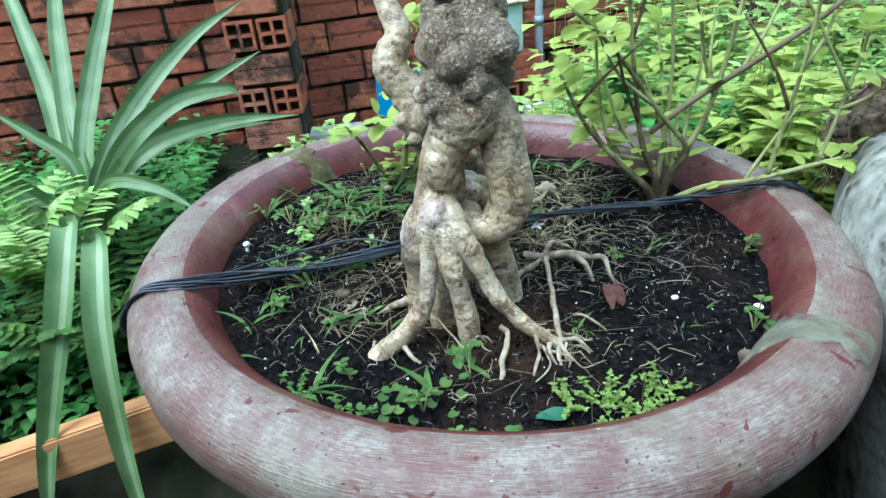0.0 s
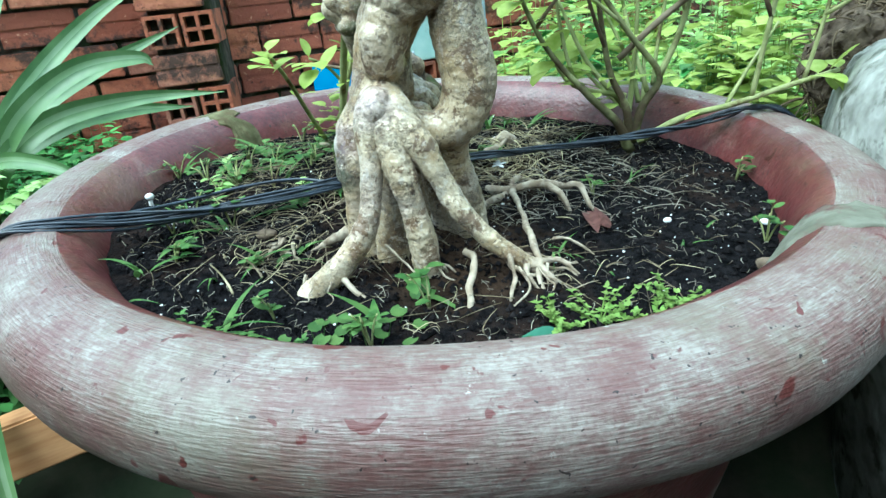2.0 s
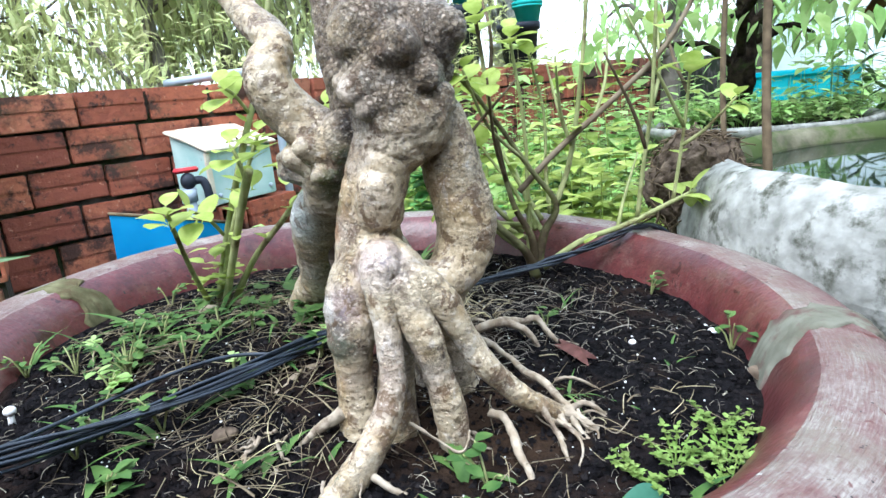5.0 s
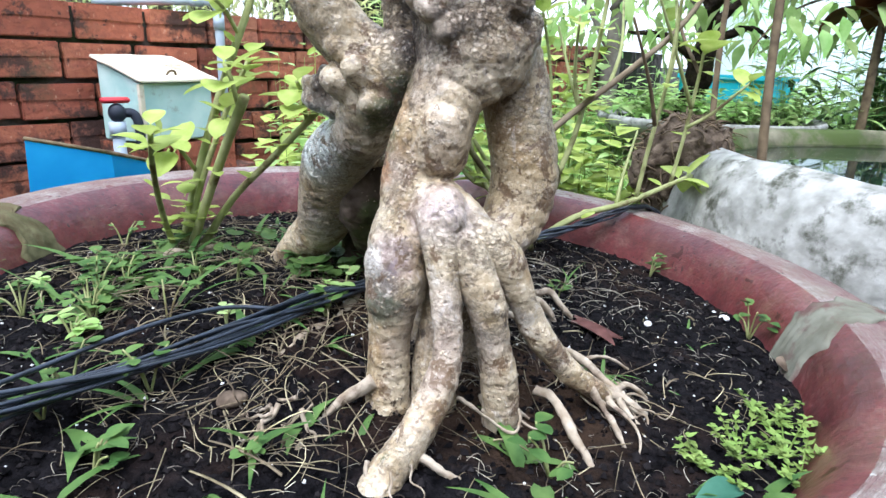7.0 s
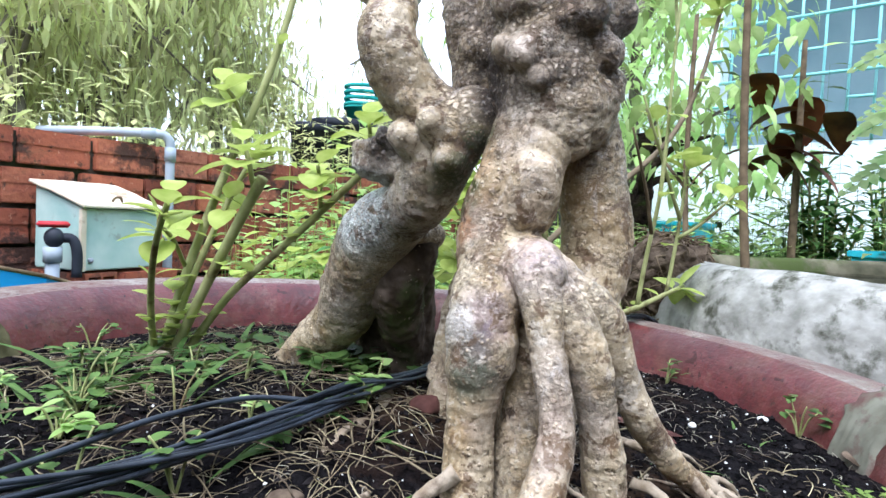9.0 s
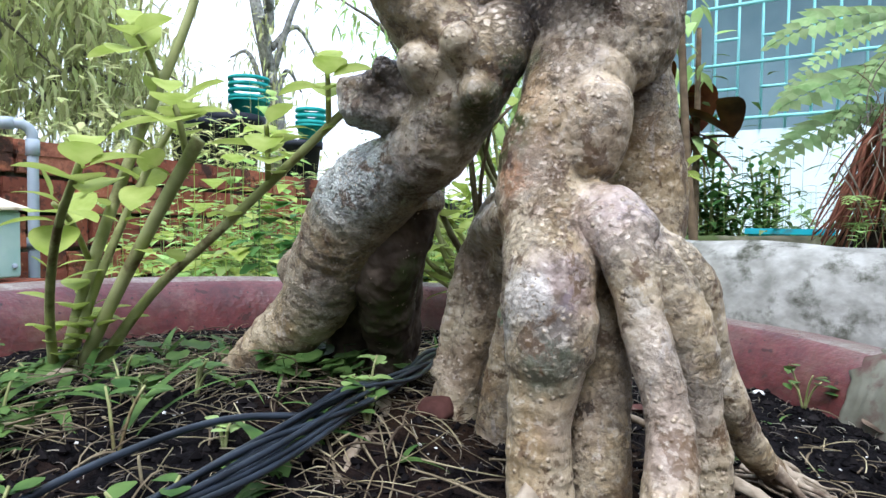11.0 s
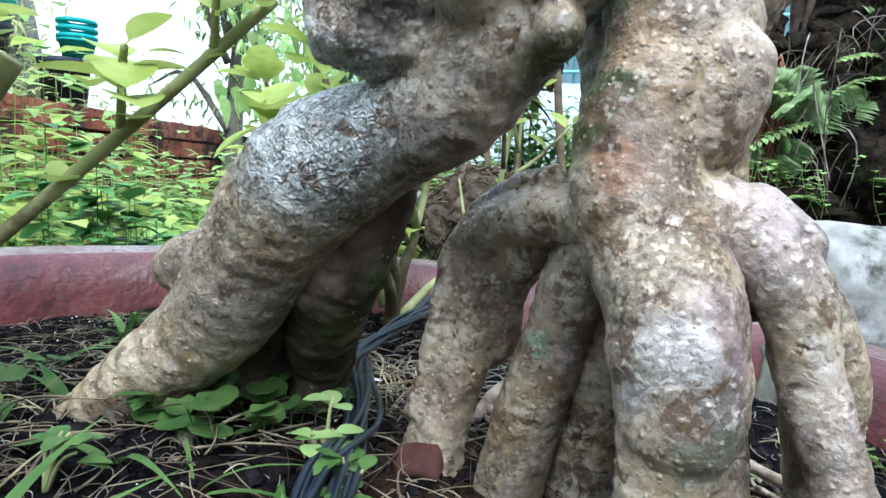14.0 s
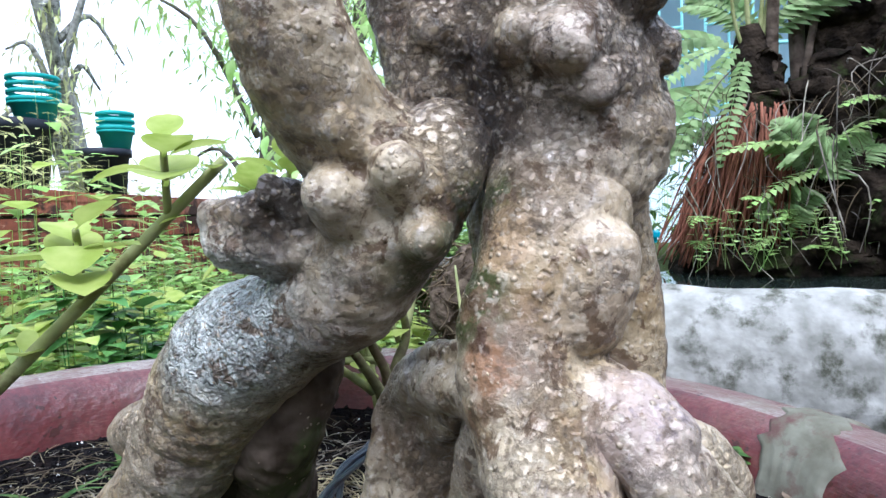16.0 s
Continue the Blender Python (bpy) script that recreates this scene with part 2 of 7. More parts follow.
    bumped(N, L, b, [(noisy(N, L, cv.outputs[0], 3.0, 2.5, 0.5), groove, 0.0014), (noisy(N, L, co.outputs["Object"], 160, 2, 0.5), 0.6, 0.0014)])
    return m


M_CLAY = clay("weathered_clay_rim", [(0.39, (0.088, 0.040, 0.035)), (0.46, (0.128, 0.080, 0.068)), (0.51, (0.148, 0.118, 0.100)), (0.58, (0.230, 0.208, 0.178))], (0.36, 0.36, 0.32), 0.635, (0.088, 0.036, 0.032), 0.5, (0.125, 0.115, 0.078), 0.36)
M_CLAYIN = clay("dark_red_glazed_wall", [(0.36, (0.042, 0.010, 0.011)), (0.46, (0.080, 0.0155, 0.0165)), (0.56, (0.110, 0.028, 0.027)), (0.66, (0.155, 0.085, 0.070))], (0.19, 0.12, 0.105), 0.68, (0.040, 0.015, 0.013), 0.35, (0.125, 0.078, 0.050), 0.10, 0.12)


# centres of two dark spots that paint the crevice's shade onto the bark
HOLLOW_SHADE_AT, HOLLOW_SHADE_TOP = (-0.056, -0.101, 0.452), (-0.060, -0.096, 0.466)


def bark(name):
    """Smooth olive-grey skin with purple-grey and pale lichen patches; rough and dark on the old crown."""
    m, N, L, b = nodes_of(name, 0.38, 0.5)
    co = N.new("ShaderNodeTexCoord").outputs["Object"]

    def math_node(op, p, q):
        n = N.new("ShaderNodeMath")
        n.operation = op
        for k, v in ((0, p), (1, q)):
            if isinstance(v, float):
                n.inputs[k].default_value = v
            else:
                L.new(v, n.inputs[k])
        return n.outputs[0]

    off = N.new("ShaderNodeVectorMath")
    off.operation = "ADD"
    off.inputs[1].default_value = (3.7, 1.3, 9.1)
    L.new(co, off.inputs[0])
    off = off.outputs[0]
    flat = N.new("ShaderNodeMapping")
    flat.inputs["Scale"].default_value = (1, 1, 1.3)
    L.new(co, flat.inputs[0])
    sp = N.new("ShaderNodeSeparateXYZ")
    L.new(co, sp.inputs[0])
    # crown: 0 below the waist, 1 above it, with a ragged border
    high = math_node("ADD", sp.outputs[2], math_node("MULTIPLY", noisy(N, L, off, 18, 6, 0.6), 0.06))
    crown = math_node("MULTIPLY", ramp(N, L, high, [(0.462, BW0), (0.492, BW1)]), ramp(N, L, math_node("ADD", sp.outputs[0], 0.5), [(0.428, BW0), (0.438, BW1)]))
    wr = noisy(N, L, flat.outputs[0], 125, 8, 0.6, 0.35)
    mid = noisy(N, L, co, 32, 8, 0.62, 0.2)
    col = ramp(N, L, mid, [(0.36, (0.225, 0.150, 0.072)), (0.45, (0.335, 0.255, 0.140)), (0.56, (0.430, 0.358, 0.235))])
    col = mix(N, L, ramp(N, L, noisy(N, L, off, 14, 8, 0.6), [(0.51, BW0), (0.62, (0.55, 0.55, 0.55))]), col, (0.335, 0.283, 0.240))
    col = mix(N, L, ramp(N, L, noisy(N, L, off, 26, 10, 0.72), [(0.625, BW0), (0.65, (0.6, 0.6, 0.6))]), col, (0.50, 0.46, 0.38))
    long = N.new("ShaderNodeMapping")
    long.inputs["Scale"].default_value = (1, 1, 0.4)
    L.new(off, long.inputs[0])
    col = mix(N, L, ramp(N, L, noisy(N, L, long.outputs[0], 70, 8, 0.7, 0.5), [(0.585, BW0), (0.62, (0.5, 0.5, 0.5))]), col, (0.47, 0.43, 0.38))
    rough_dark = ramp(N, L, noisy(N, L, off, 55, 9, 0.7), [(0.42, (0.35, 0.35, 0.35)), (0.58, (0.92, 0.92, 0.92))])
    col = mix(N, L, math_node("MULTIPLY", crown, rough_dark), col, (0.185, 0.138, 0.088))
    pits = N.new("ShaderNodeTexVoronoi")
    pits.inputs["Scale"].default_value = 190
    warp = N.new("ShaderNodeTexNoise")
    warp.inputs["Scale"].default_value, warp.inputs["Detail"].default_value = 150, 4
    L.new(co, warp.inputs[0])
    shift = N.new("ShaderNodeVectorMath")
    shift.operation = "MULTIPLY_ADD"
    shift.inputs[1].default_value = (0.008, 0.008, 0.008)
    L.new(warp.outputs["Color"], shift.inputs[0])
    L.new(off, shift.inputs[2])
    L.new(shift.outputs[0], pits.inputs[0])
    pit = math_node("MULTIPLY", ramp(N, L, pits.outputs["Distance"], [(0.12, (0.7, 0.7, 0.7)), (0.28, BW0)]), ramp(N, L, noisy(N, L, off, 30, 3), [(0.50, BW0), (0.56, BW1)]))
    col = mix(N, L, pit, col, (0.060, 0.036, 0.018))
    col = mix(N, L, ramp(N, L, noisy(N, L, off, 38, 10, 0.74), [(0.605, BW0), (0.64, BW1)]), col, (0.045, 0.028, 0.016))
    col = mix(N, L, ramp(N, L, noisy(N, L, co, 12, 11, 0.78), [(0.635, BW0), (0.67, (0.9, 0.9, 0.9))]), col, (0.045, 0.06, 0.014))
    # lichen, moss, torn bark and brown spots at their places, and the hollow's painted shade
    wob = N.new("ShaderNodeVectorMath")
    wob.operation = "MULTIPLY_ADD"
    nv = N.new("ShaderNodeTexNoise")
    nv.inputs["Scale"].default_value, nv.inputs["Detail"].default_value = 90, 8
    nv.inputs["Roughness"].default_value = 0.7
    L.new(co, nv.inputs[0])
    wob.inputs[1].default_value = (0.022, 0.022, 0.022)
    L.new(nv.outputs["Color"], wob.inputs[0])
    L.new(co, wob.inputs[2])
    fuzz = None
    for (px, py, pz), r, tint, hard in (((-0.050, -0.128, 0.405), 0.030, (0.385, 0.285, 0.145), 0.45), ((0.0, -0.135, 0.37), 0.032, (0.345, 0.255, 0.130), 0.5), ((-0.070, -0.142, 0.366), 0.018, (0.345, 0.285, 0.285), 0.6), ((-0.096, -0.130, 0.345), 0.014, (0.250, 0.195, 0.200), 0.65)):
        di = N.new("ShaderNodeVectorMath")
        di.operation = "DISTANCE"
        L.new(wob.outputs[0], di.inputs[0])
        di.inputs[1].default_value = (px + 0.011, py + 0.011, pz + 0.011)
        col = mix(N, L, ramp(N, L, math_node("MULTIPLY", di.outputs["Value"], 1.0 / (2.0 * r)), [(0.30, (hard, hard, hard)), (0.62, BW0)]), col, tint)
    for (px, py, pz), r, tint, hard in (((-0.066, -0.010, 0.395), 0.031, (0.56, 0.60, 0.55), 0.92), ((-0.070, -0.092, 0.405), 0.019, (0.050, 0.062, 0.014), 0.98), ((-0.064, -0.100, 0.425), 0.013, (0.045, 0.060, 0.014), 0.95), (HOLLOW_SHADE_AT, 0.013, (0.022, 0.015, 0.010), 0.95), (HOLLOW_SHADE_TOP, 0.010, (0.022, 0.015, 0.010), 0.95), ((-0.076, -0.104, 0.383), 0.009, (0.25, 0.125, 0.055), 0.85), ((-0.075, -0.106, 0.379), 0.0045, (0.05, 0.025, 0.012), 0.95), ((-0.078, -0.100, 0.389), 0.004, (0.06, 0.028, 0.014), 0.95),
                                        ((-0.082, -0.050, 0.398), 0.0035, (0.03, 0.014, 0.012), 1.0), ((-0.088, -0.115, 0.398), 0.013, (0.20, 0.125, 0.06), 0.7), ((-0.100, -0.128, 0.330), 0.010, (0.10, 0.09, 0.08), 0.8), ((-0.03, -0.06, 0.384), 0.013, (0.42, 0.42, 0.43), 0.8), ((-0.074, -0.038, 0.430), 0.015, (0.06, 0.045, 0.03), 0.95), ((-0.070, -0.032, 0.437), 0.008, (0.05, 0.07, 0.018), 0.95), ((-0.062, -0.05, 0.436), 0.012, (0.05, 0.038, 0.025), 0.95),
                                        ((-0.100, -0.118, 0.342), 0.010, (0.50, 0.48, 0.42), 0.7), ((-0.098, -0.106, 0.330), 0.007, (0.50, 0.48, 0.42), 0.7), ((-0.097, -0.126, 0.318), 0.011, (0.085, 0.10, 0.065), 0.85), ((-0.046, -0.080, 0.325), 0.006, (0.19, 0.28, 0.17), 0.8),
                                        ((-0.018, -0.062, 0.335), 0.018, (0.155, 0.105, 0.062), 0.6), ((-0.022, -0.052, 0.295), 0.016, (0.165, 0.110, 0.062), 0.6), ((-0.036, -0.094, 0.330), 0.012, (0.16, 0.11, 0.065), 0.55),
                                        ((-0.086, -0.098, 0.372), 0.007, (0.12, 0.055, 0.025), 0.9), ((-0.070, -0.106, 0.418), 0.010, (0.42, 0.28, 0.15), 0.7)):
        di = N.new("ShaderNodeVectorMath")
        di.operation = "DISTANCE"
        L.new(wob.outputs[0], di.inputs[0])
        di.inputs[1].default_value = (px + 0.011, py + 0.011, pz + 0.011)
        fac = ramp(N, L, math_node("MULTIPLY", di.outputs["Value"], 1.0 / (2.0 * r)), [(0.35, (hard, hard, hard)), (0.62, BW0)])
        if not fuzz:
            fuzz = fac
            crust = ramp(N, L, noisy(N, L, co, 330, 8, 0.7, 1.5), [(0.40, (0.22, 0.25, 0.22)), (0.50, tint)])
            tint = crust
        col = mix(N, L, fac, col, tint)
    # folds in rings round the eye knob and the shoulder's knot, groove shade in the colour
    bend = N.new("ShaderNodeVectorMath")
    bend.operation = "MULTIPLY_ADD"
    bend.inputs[1].default_value = (0.009, 0.009, 0.009)
    L.new(warp.outputs["Color"], bend.inputs[0])
    L.new(co, bend.inputs[2])
    ring = 0.0
    for at, reach, step in (((-0.0660, -0.1410, 0.412), 0.021, 0.0042), ((-0.0755, -0.1530, 0.360), 0.0135, 0.0032)):
        di = N.new("ShaderNodeVectorMath")
        di.operation = "DISTANCE"
        L.new(bend.outputs[0], di.inputs[0])
        di.inputs[1].default_value = tuple(v + 0.0045 for v in at)
        wave = math_node("SINE", math_node("MULTIPLY", di.outputs["Value"], 6.2832 / step), 0.0)
        near = ramp(N, L, math_node("MULTIPLY", di.outputs["Value"], 1.0 / reach), [(0.45, BW1), (0.95, BW0)])
        near = math_node("MULTIPLY", near, ramp(N, L, noisy(N, L, off, 75, 3, 0.5), [(0.44, BW0), (0.56, BW1)]))
        ring = math_node("ADD", math_node("MULTIPLY", math_node("ADD", math_node("MULTIPLY", wave, 0.5), 0.5), near), ring)
        groove = math_node("MULTIPLY", ramp(N, L, wave, [(0.0, (0.40, 0.40, 0.40)), (0.25, BW0)]), near)
        col = mix(N, L, groove, col, (0.120, 0.080, 0.042))
    # fine wrinkles dark in their troughs, pale round lenticels
    col = mix(N, L, ramp(N, L, wr, [(0.36, (0.7, 0.7, 0.7)), (0.45, BW0)]), col, (0.085, 0.056, 0.030))
    vo = N.new("ShaderNodeTexVoronoi")
    vo.inputs["Scale"].default_value = 270
    L.new(co, vo.inputs[0])
    dot = ramp(N, L, vo.outputs["Distance"], [(0.09, BW1), (0.28, BW0)])
    sparse = math_node("MULTIPLY", dot, ramp(N, L, noisy(N, L, off, 40, 3), [(0.41, BW0), (0.48, BW1)]))
    col = mix(N, L, sparse, col, (0.44, 0.36, 0.245))
    flakes = ramp(N, L, noisy(N, L, off, 62, 9, 0.7, 0.4), [(0.56, BW0), (0.585, (0.9, 0.9, 0.9))])
    col = mix(N, L, flakes, col, (0.125, 0.078, 0.040))
    dash = N.new("ShaderNodeMapping")
    dash.inputs["Scale"].default_value = (1, 1, 1.6)
    L.new(co, dash.inputs[0])
    col = mix(N, L, ramp(N, L, noisy(N, L, dash.outputs[0], 120, 5, 0.6), [(0.63, BW0), (0.67, (0.5, 0.5, 0.5))]), col, (0.60, 0.54, 0.43))
    # a net of wrinkles and cracks, strongest on the crown and in old patches
    vd = N.new("ShaderNodeTexVoronoi")
    vd.feature = "DISTANCE_TO_EDGE"
    vd.inputs["Scale"].default_value = 230
    bent = N.new("ShaderNodeVectorMath")
    bent.operation = "MULTIPLY_ADD"
    bent.inputs[1].default_value = (0.016, 0.016, 0.016)
    L.new(nv.outputs["Color"], bent.inputs[0])
    L.new(flat.outputs[0], bent.inputs[2])
    L.new(bent.outputs[0], vd.inputs[0])
    old = math_node("MAXIMUM", math_node("MULTIPLY", crown, 0.9), ramp(N, L, noisy(N, L, off, 21, 7, 0.6), [(0.47, (0.05, 0.05, 0.05)), (0.60, (0.50, 0.50, 0.50))]))
    crack = math_node("MULTIPLY", ramp(N, L, vd.outputs["Distance"], [(0.01, (0.9, 0.9, 0.9)), (0.12, BW0)]), old)
    col = mix(N, L, crack, col, (0.065, 0.040, 0.020))
    net = math_node("MULTIPLY", ramp(N, L, vd.outputs["Distance"], [(0.0, BW0), (0.22, BW1)]), old)
    # grain's relief shading put into the colour: dark lows, pale highs
    speck = noisy(N, L, off, 420, 2, 0.5)
    col = mix(N, L, ramp(N, L, speck, [(0.33, (0.42, 0.42, 0.42)), (0.43, BW0)]), col, (0.115, 0.082, 0.048))
    col = mix(N, L, ramp(N, L, speck, [(0.58, BW0), (0.66, (0.30, 0.30, 0.30))]), col, (0.62, 0.56, 0.44))
    L.new(col, b.inputs["Base Color"])
    # relief: broad dimples, short cross wrinkles, raised grains, deep pits on the old crown
    grain = noisy(N, L, off, 420, 2, 0.5)
    dimple = noisy(N, L, off, 105, 2, 0.5)
    cross = noisy(N, L, dash.outputs[0], 95, 2, 0.5, 0.6)
    fine = noisy(N, L, co, 900, 1.5, 0.5)
    rel = math_node("MULTIPLY", noisy(N, L, off, 130, 3, 0.55, 0.8), crown)
    bumped(N, L, b, [(dimple, 0.42, 0.0030), (cross, 0.30, 0.0014), (noisy(N, L, long.outputs[0], 70, 2, 0.5, 0.5), 0.4, 0.0030), (rel, 0.6, 0.007), (net, 0.8, 0.0020), (grain, 0.24, 0.0008), (sparse, 0.6, 0.0012), (math_node("SUBTRACT", 1.0, pit), 0.6, 0.0012), (ring, 0.45, 0.0011), (fine, 0.3, 0.0005), (math_node("MULTIPLY", noisy(N, L, co, 300, 2, 0.5, 1.5), fuzz), 1.0, 0.006)])
    return m


def brick(name):
    """Fired clay, orange to liver brown from brick to brick, with soot-black mould and pale scuffs."""
    m, N, L, b = nodes_of(name, 0.85, 0.25)
    co = N.new("ShaderNodeTexCoord").outputs["Object"]
    oi = N.new("ShaderNodeObjectInfo").outputs["Random"]
    loc = N.new("ShaderNodeNewGeometry").outputs["Position"]
    col = ramp(N, L, oi, [(0.0, (0.20, 0.060, 0.036)), (0.35, (0.31, 0.095, 0.050)), (0.7, (0.385, 0.137, 0.071)), (1.0, (0.28, 0.122, 0.083))])
    col = mix(N, L, ramp(N, L, noisy(N, L, loc, 45, 8, 0.65), [(0.36, (0.7, 0.7, 0.7)), (0.55, BW0)]), col, (0.20, 0.062, 0.038))
    col = mix(N, L, ramp(N, L, noisy(N, L, loc, 70, 9, 0.7), [(0.60, BW0), (0.66, (0.7, 0.7, 0.7))]), col, (0.50, 0.26, 0.16))
    col = mix(N, L, ramp(N, L, noisy(N, L, loc, 7.5, 10, 0.72), [(0.505, BW0), (0.58, (0.88, 0.88, 0.88))]), col, (0.036, 0.025, 0.020))
    col = mix(N, L, ramp(N, L, noisy(N, L, loc, 26, 10, 0.72), [(0.58, BW0), (0.64, (0.85, 0.85, 0.85))]), col, (0.038, 0.027, 0.022))
    col = mix(N, L, ramp(N, L, noisy(N, L, loc, 3.1, 8, 0.7), [(0.60, BW0), (0.68, (0.6, 0.6, 0.6))]), col, (0.055, 0.060, 0.030))
    L.new(col, b.inputs["Base Color"])
    bumped(N, L, b, [(noisy(N, L, loc, 60, 2, 0.5), 0.8, 0.004), (noisy(N, L, loc, 220, 2, 0.5), 0.7, 0.0016)])
    return m


M_MORTAR = material("grey_mortar_patch", (0.085, 0.083, 0.058), (0.155, 0.155, 0.118), 45, 0.9, 0.8, (0.085, 0.05, 0.042), 34, 0.56)
M_LICHEN = material("olive_lichen_crust", (0.060, 0.058, 0.026), (0.135, 0.128, 0.066), 70, 0.95, 0.7, (0.075, 0.060, 0.030), 30, 0.55)
M_SOIL = material("black_potting_soil", (0.0012, 0.0012, 0.0014), (0.0090, 0.0082, 0.0088), 120, 0.95, 1.0, (0.013, 0.0085, 0.0068), 15, 0.57, dist=0.006, spec=0.03)
def patch(mat, at, r, colour, scale):
    """Another earth in a ragged patch round a place."""
    N, L = mat.node_tree.nodes, mat.node_tree.links
    b = N["Principled BSDF"]
    old = b.inputs["Base Color"].links[0].from_socket
    pos = N.new("ShaderNodeTexCoord").outputs["Object"]
    di = N.new("ShaderNodeVectorMath")
    di.operation = "DISTANCE"
    di.inputs[1].default_value = at
    L.new(pos, di.inputs[0])
    ad = N.new("ShaderNodeMath")
    ad.operation = "MULTIPLY_ADD"
    ad.inputs[1].default_value = r * 2.2
    L.new(noisy(N, L, pos, scale, 8, 0.7), ad.inputs[0])
    L.new(di.outputs["Value"], ad.inputs[2])
    L.new(mix(N, L, ramp(N, L, ad.outputs[0], [(r * 1.5, BW1), (r * 2.2, BW0)]), old, colour), b.inputs["Base Color"])


for at, r in (((-0.02, -0.15, 0.258), 0.085), ((0.05, 0.0, 0.262), 0.07), ((-0.02, -0.04, 0.262), 0.06)):
    patch(M_SOIL, at, r, (0.026, 0.0165, 0.0105), 40)
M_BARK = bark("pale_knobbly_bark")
M_DOT = material("corky_bark_dot", (0.26, 0.195, 0.115), (0.38, 0.31, 0.21), 90, 0.55, 0.3, island=0.25, spec=0.35)
# moss-spotted dark wood; also carries the shade of the slanting root's hollow
M_DARKWOOD = material("dark_wood_and_hollow_shade", (0.030, 0.021, 0.013), (0.13, 0.10, 0.072), 55, 0.9, 1.0, (0.05, 0.065, 0.02), 24, 0.58, dist=0.004)
M_ROOT = material("pale_root", (0.20, 0.155, 0.10), (0.37, 0.32, 0.24), 110, 0.7, 0.8, (0.11, 0.08, 0.055), 45, 0.57)
M_CABLE = material("black_plastic_cable", (0.006, 0.009, 0.013), (0.024, 0.033, 0.046), 60, 0.35, 0.2, spec=0.45)
M_BRICK = brick("red_hollow_brick")
M_JOINT = material("dark_mossy_mortar", (0.012, 0.010, 0.008), (0.10, 0.088, 0.07), 25, 0.95, 0.8, (0.02, 0.026, 0.010), 9, 0.5)
M_GROUND = material("garden_earth", (0.008, 0.0065, 0.0045), (0.034, 0.028, 0.019), 18, 0.95, 0.8, (0.010, 0.014, 0.006), 3, 0.5, dist=0.01)
M_WHITE = material("whitewashed_concrete", (0.165, 0.166, 0.142), (0.35, 0.352, 0.315), 42, 0.9, 0.9, (0.060, 0.062, 0.044), 26, 0.57, dist=0.003, detail=10)
M_MOSSC = material("mossy_concrete", (0.06, 0.06, 0.035), (0.16, 0.15, 0.10), 25, 0.95, 0.8, (0.05, 0.07, 0.02), 9, 0.5)
M_WATER = material("still_dark_water", (0.008, 0.012, 0.010), (0.012, 0.018, 0.014), 5, 0.03, 0.05, spec=0.25)
M_LEAF = material("fresh_green_leaf", (0.275, 0.43, 0.115), (0.45, 0.585, 0.24), 30, 0.5, 0.1, island=0.5, trans=0.5)
M_YOUNG = material("pale_lime_leaf", (0.275, 0.36, 0.065), (0.43, 0.50, 0.145), 70, 0.55, 0.1, island=0.2, trans=0.4)
M_GRASS = material("grass_blade", (0.038, 0.088, 0.022), (0.105, 0.175, 0.045), 60, 0.5, 0.1, island=0.35, trans=0.25)
M_DEEP = material("deep_green_leaf", (0.05, 0.15, 0.035), (0.12, 0.26, 0.07), 30, 0.5, 0.1, island=0.4, trans=0.2)
M_STRAP = material("grey_green_strap_leaf", (0.065, 0.125, 0.040), (0.13, 0.21, 0.080), 20, 0.4, 0.1, island=0.2, trans=0.15, spec=0.4)
M_STRIPE = material("pale_midrib", (0.15, 0.235, 0.10), (0.23, 0.31, 0.17), 20, 0.45, 0.1, trans=0.15, spec=0.4)
# far leaves: bright haze is put into their raised pale colour
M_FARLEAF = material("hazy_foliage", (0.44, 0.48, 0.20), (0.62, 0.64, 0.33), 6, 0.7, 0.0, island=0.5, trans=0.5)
M_STEM = material("green_stem", (0.19, 0.215, 0.075), (0.33, 0.345, 0.155), 50, 0.6, 0.2, (0.10, 0.075, 0.035), 24, 0.6)
M_TWIG = material("brown_twig", (0.07, 0.05, 0.03), (0.16, 0.12, 0.07), 60, 0.8, 0.4)
M_STRAW = material("dry_straw", (0.065, 0.048, 0.029), (0.23, 0.19, 0.12), 60, 0.9, 0.2, island=0.7)
M_FALLEN = material("blue_green_leaf", (0.022, 0.075, 0.045), (0.05, 0.13, 0.085), 50, 0.6, 0.2)
M_SLAB = material("bleached_concrete", (0.30, 0.29, 0.26), (0.50, 0.49, 0.45), 30, 0.9, 0.6, (0.16, 0.14, 0.10), 12, 0.58)
M_WEED = material("yellow_green_weed", (0.115, 0.185, 0.035), (0.235, 0.32, 0.085), 70, 0.55, 0.1, island=0.35, trans=0.3)
M_DRYSTEM = material("dry_brown_stem", (0.10, 0.075, 0.045), (0.22, 0.18, 0.12), 40, 0.8, 0.5)
M_FERN = material("pale_fern_green", (0.155, 0.255, 0.085), (0.30, 0.40, 0.18), 50, 0.55, 0.1, island=0.3, trans=0.35)
M_OLDSTEM = material("barky_green_stem", (0.105, 0.105, 0.045), (0.235, 0.245, 0.105), 40, 0.7, 0.5, (0.060, 0.045, 0.024), 16, 0.53)
M_HAY = material("bleached_dead_grass", (0.24, 0.195, 0.105), (0.48, 0.42, 0.26), 60, 0.8, 0.1, island=0.5)
M_BITS = material("pale_root_crumbs", (0.09, 0.075, 0.055), (0.32, 0.29, 0.23), 60, 0.9, 0.2, island=0.6)
M_CHIP = material("white_grit", (0.45, 0.45, 0.42), (0.7, 0.7, 0.66), 60, 0.8, 0.2, island=0.4)
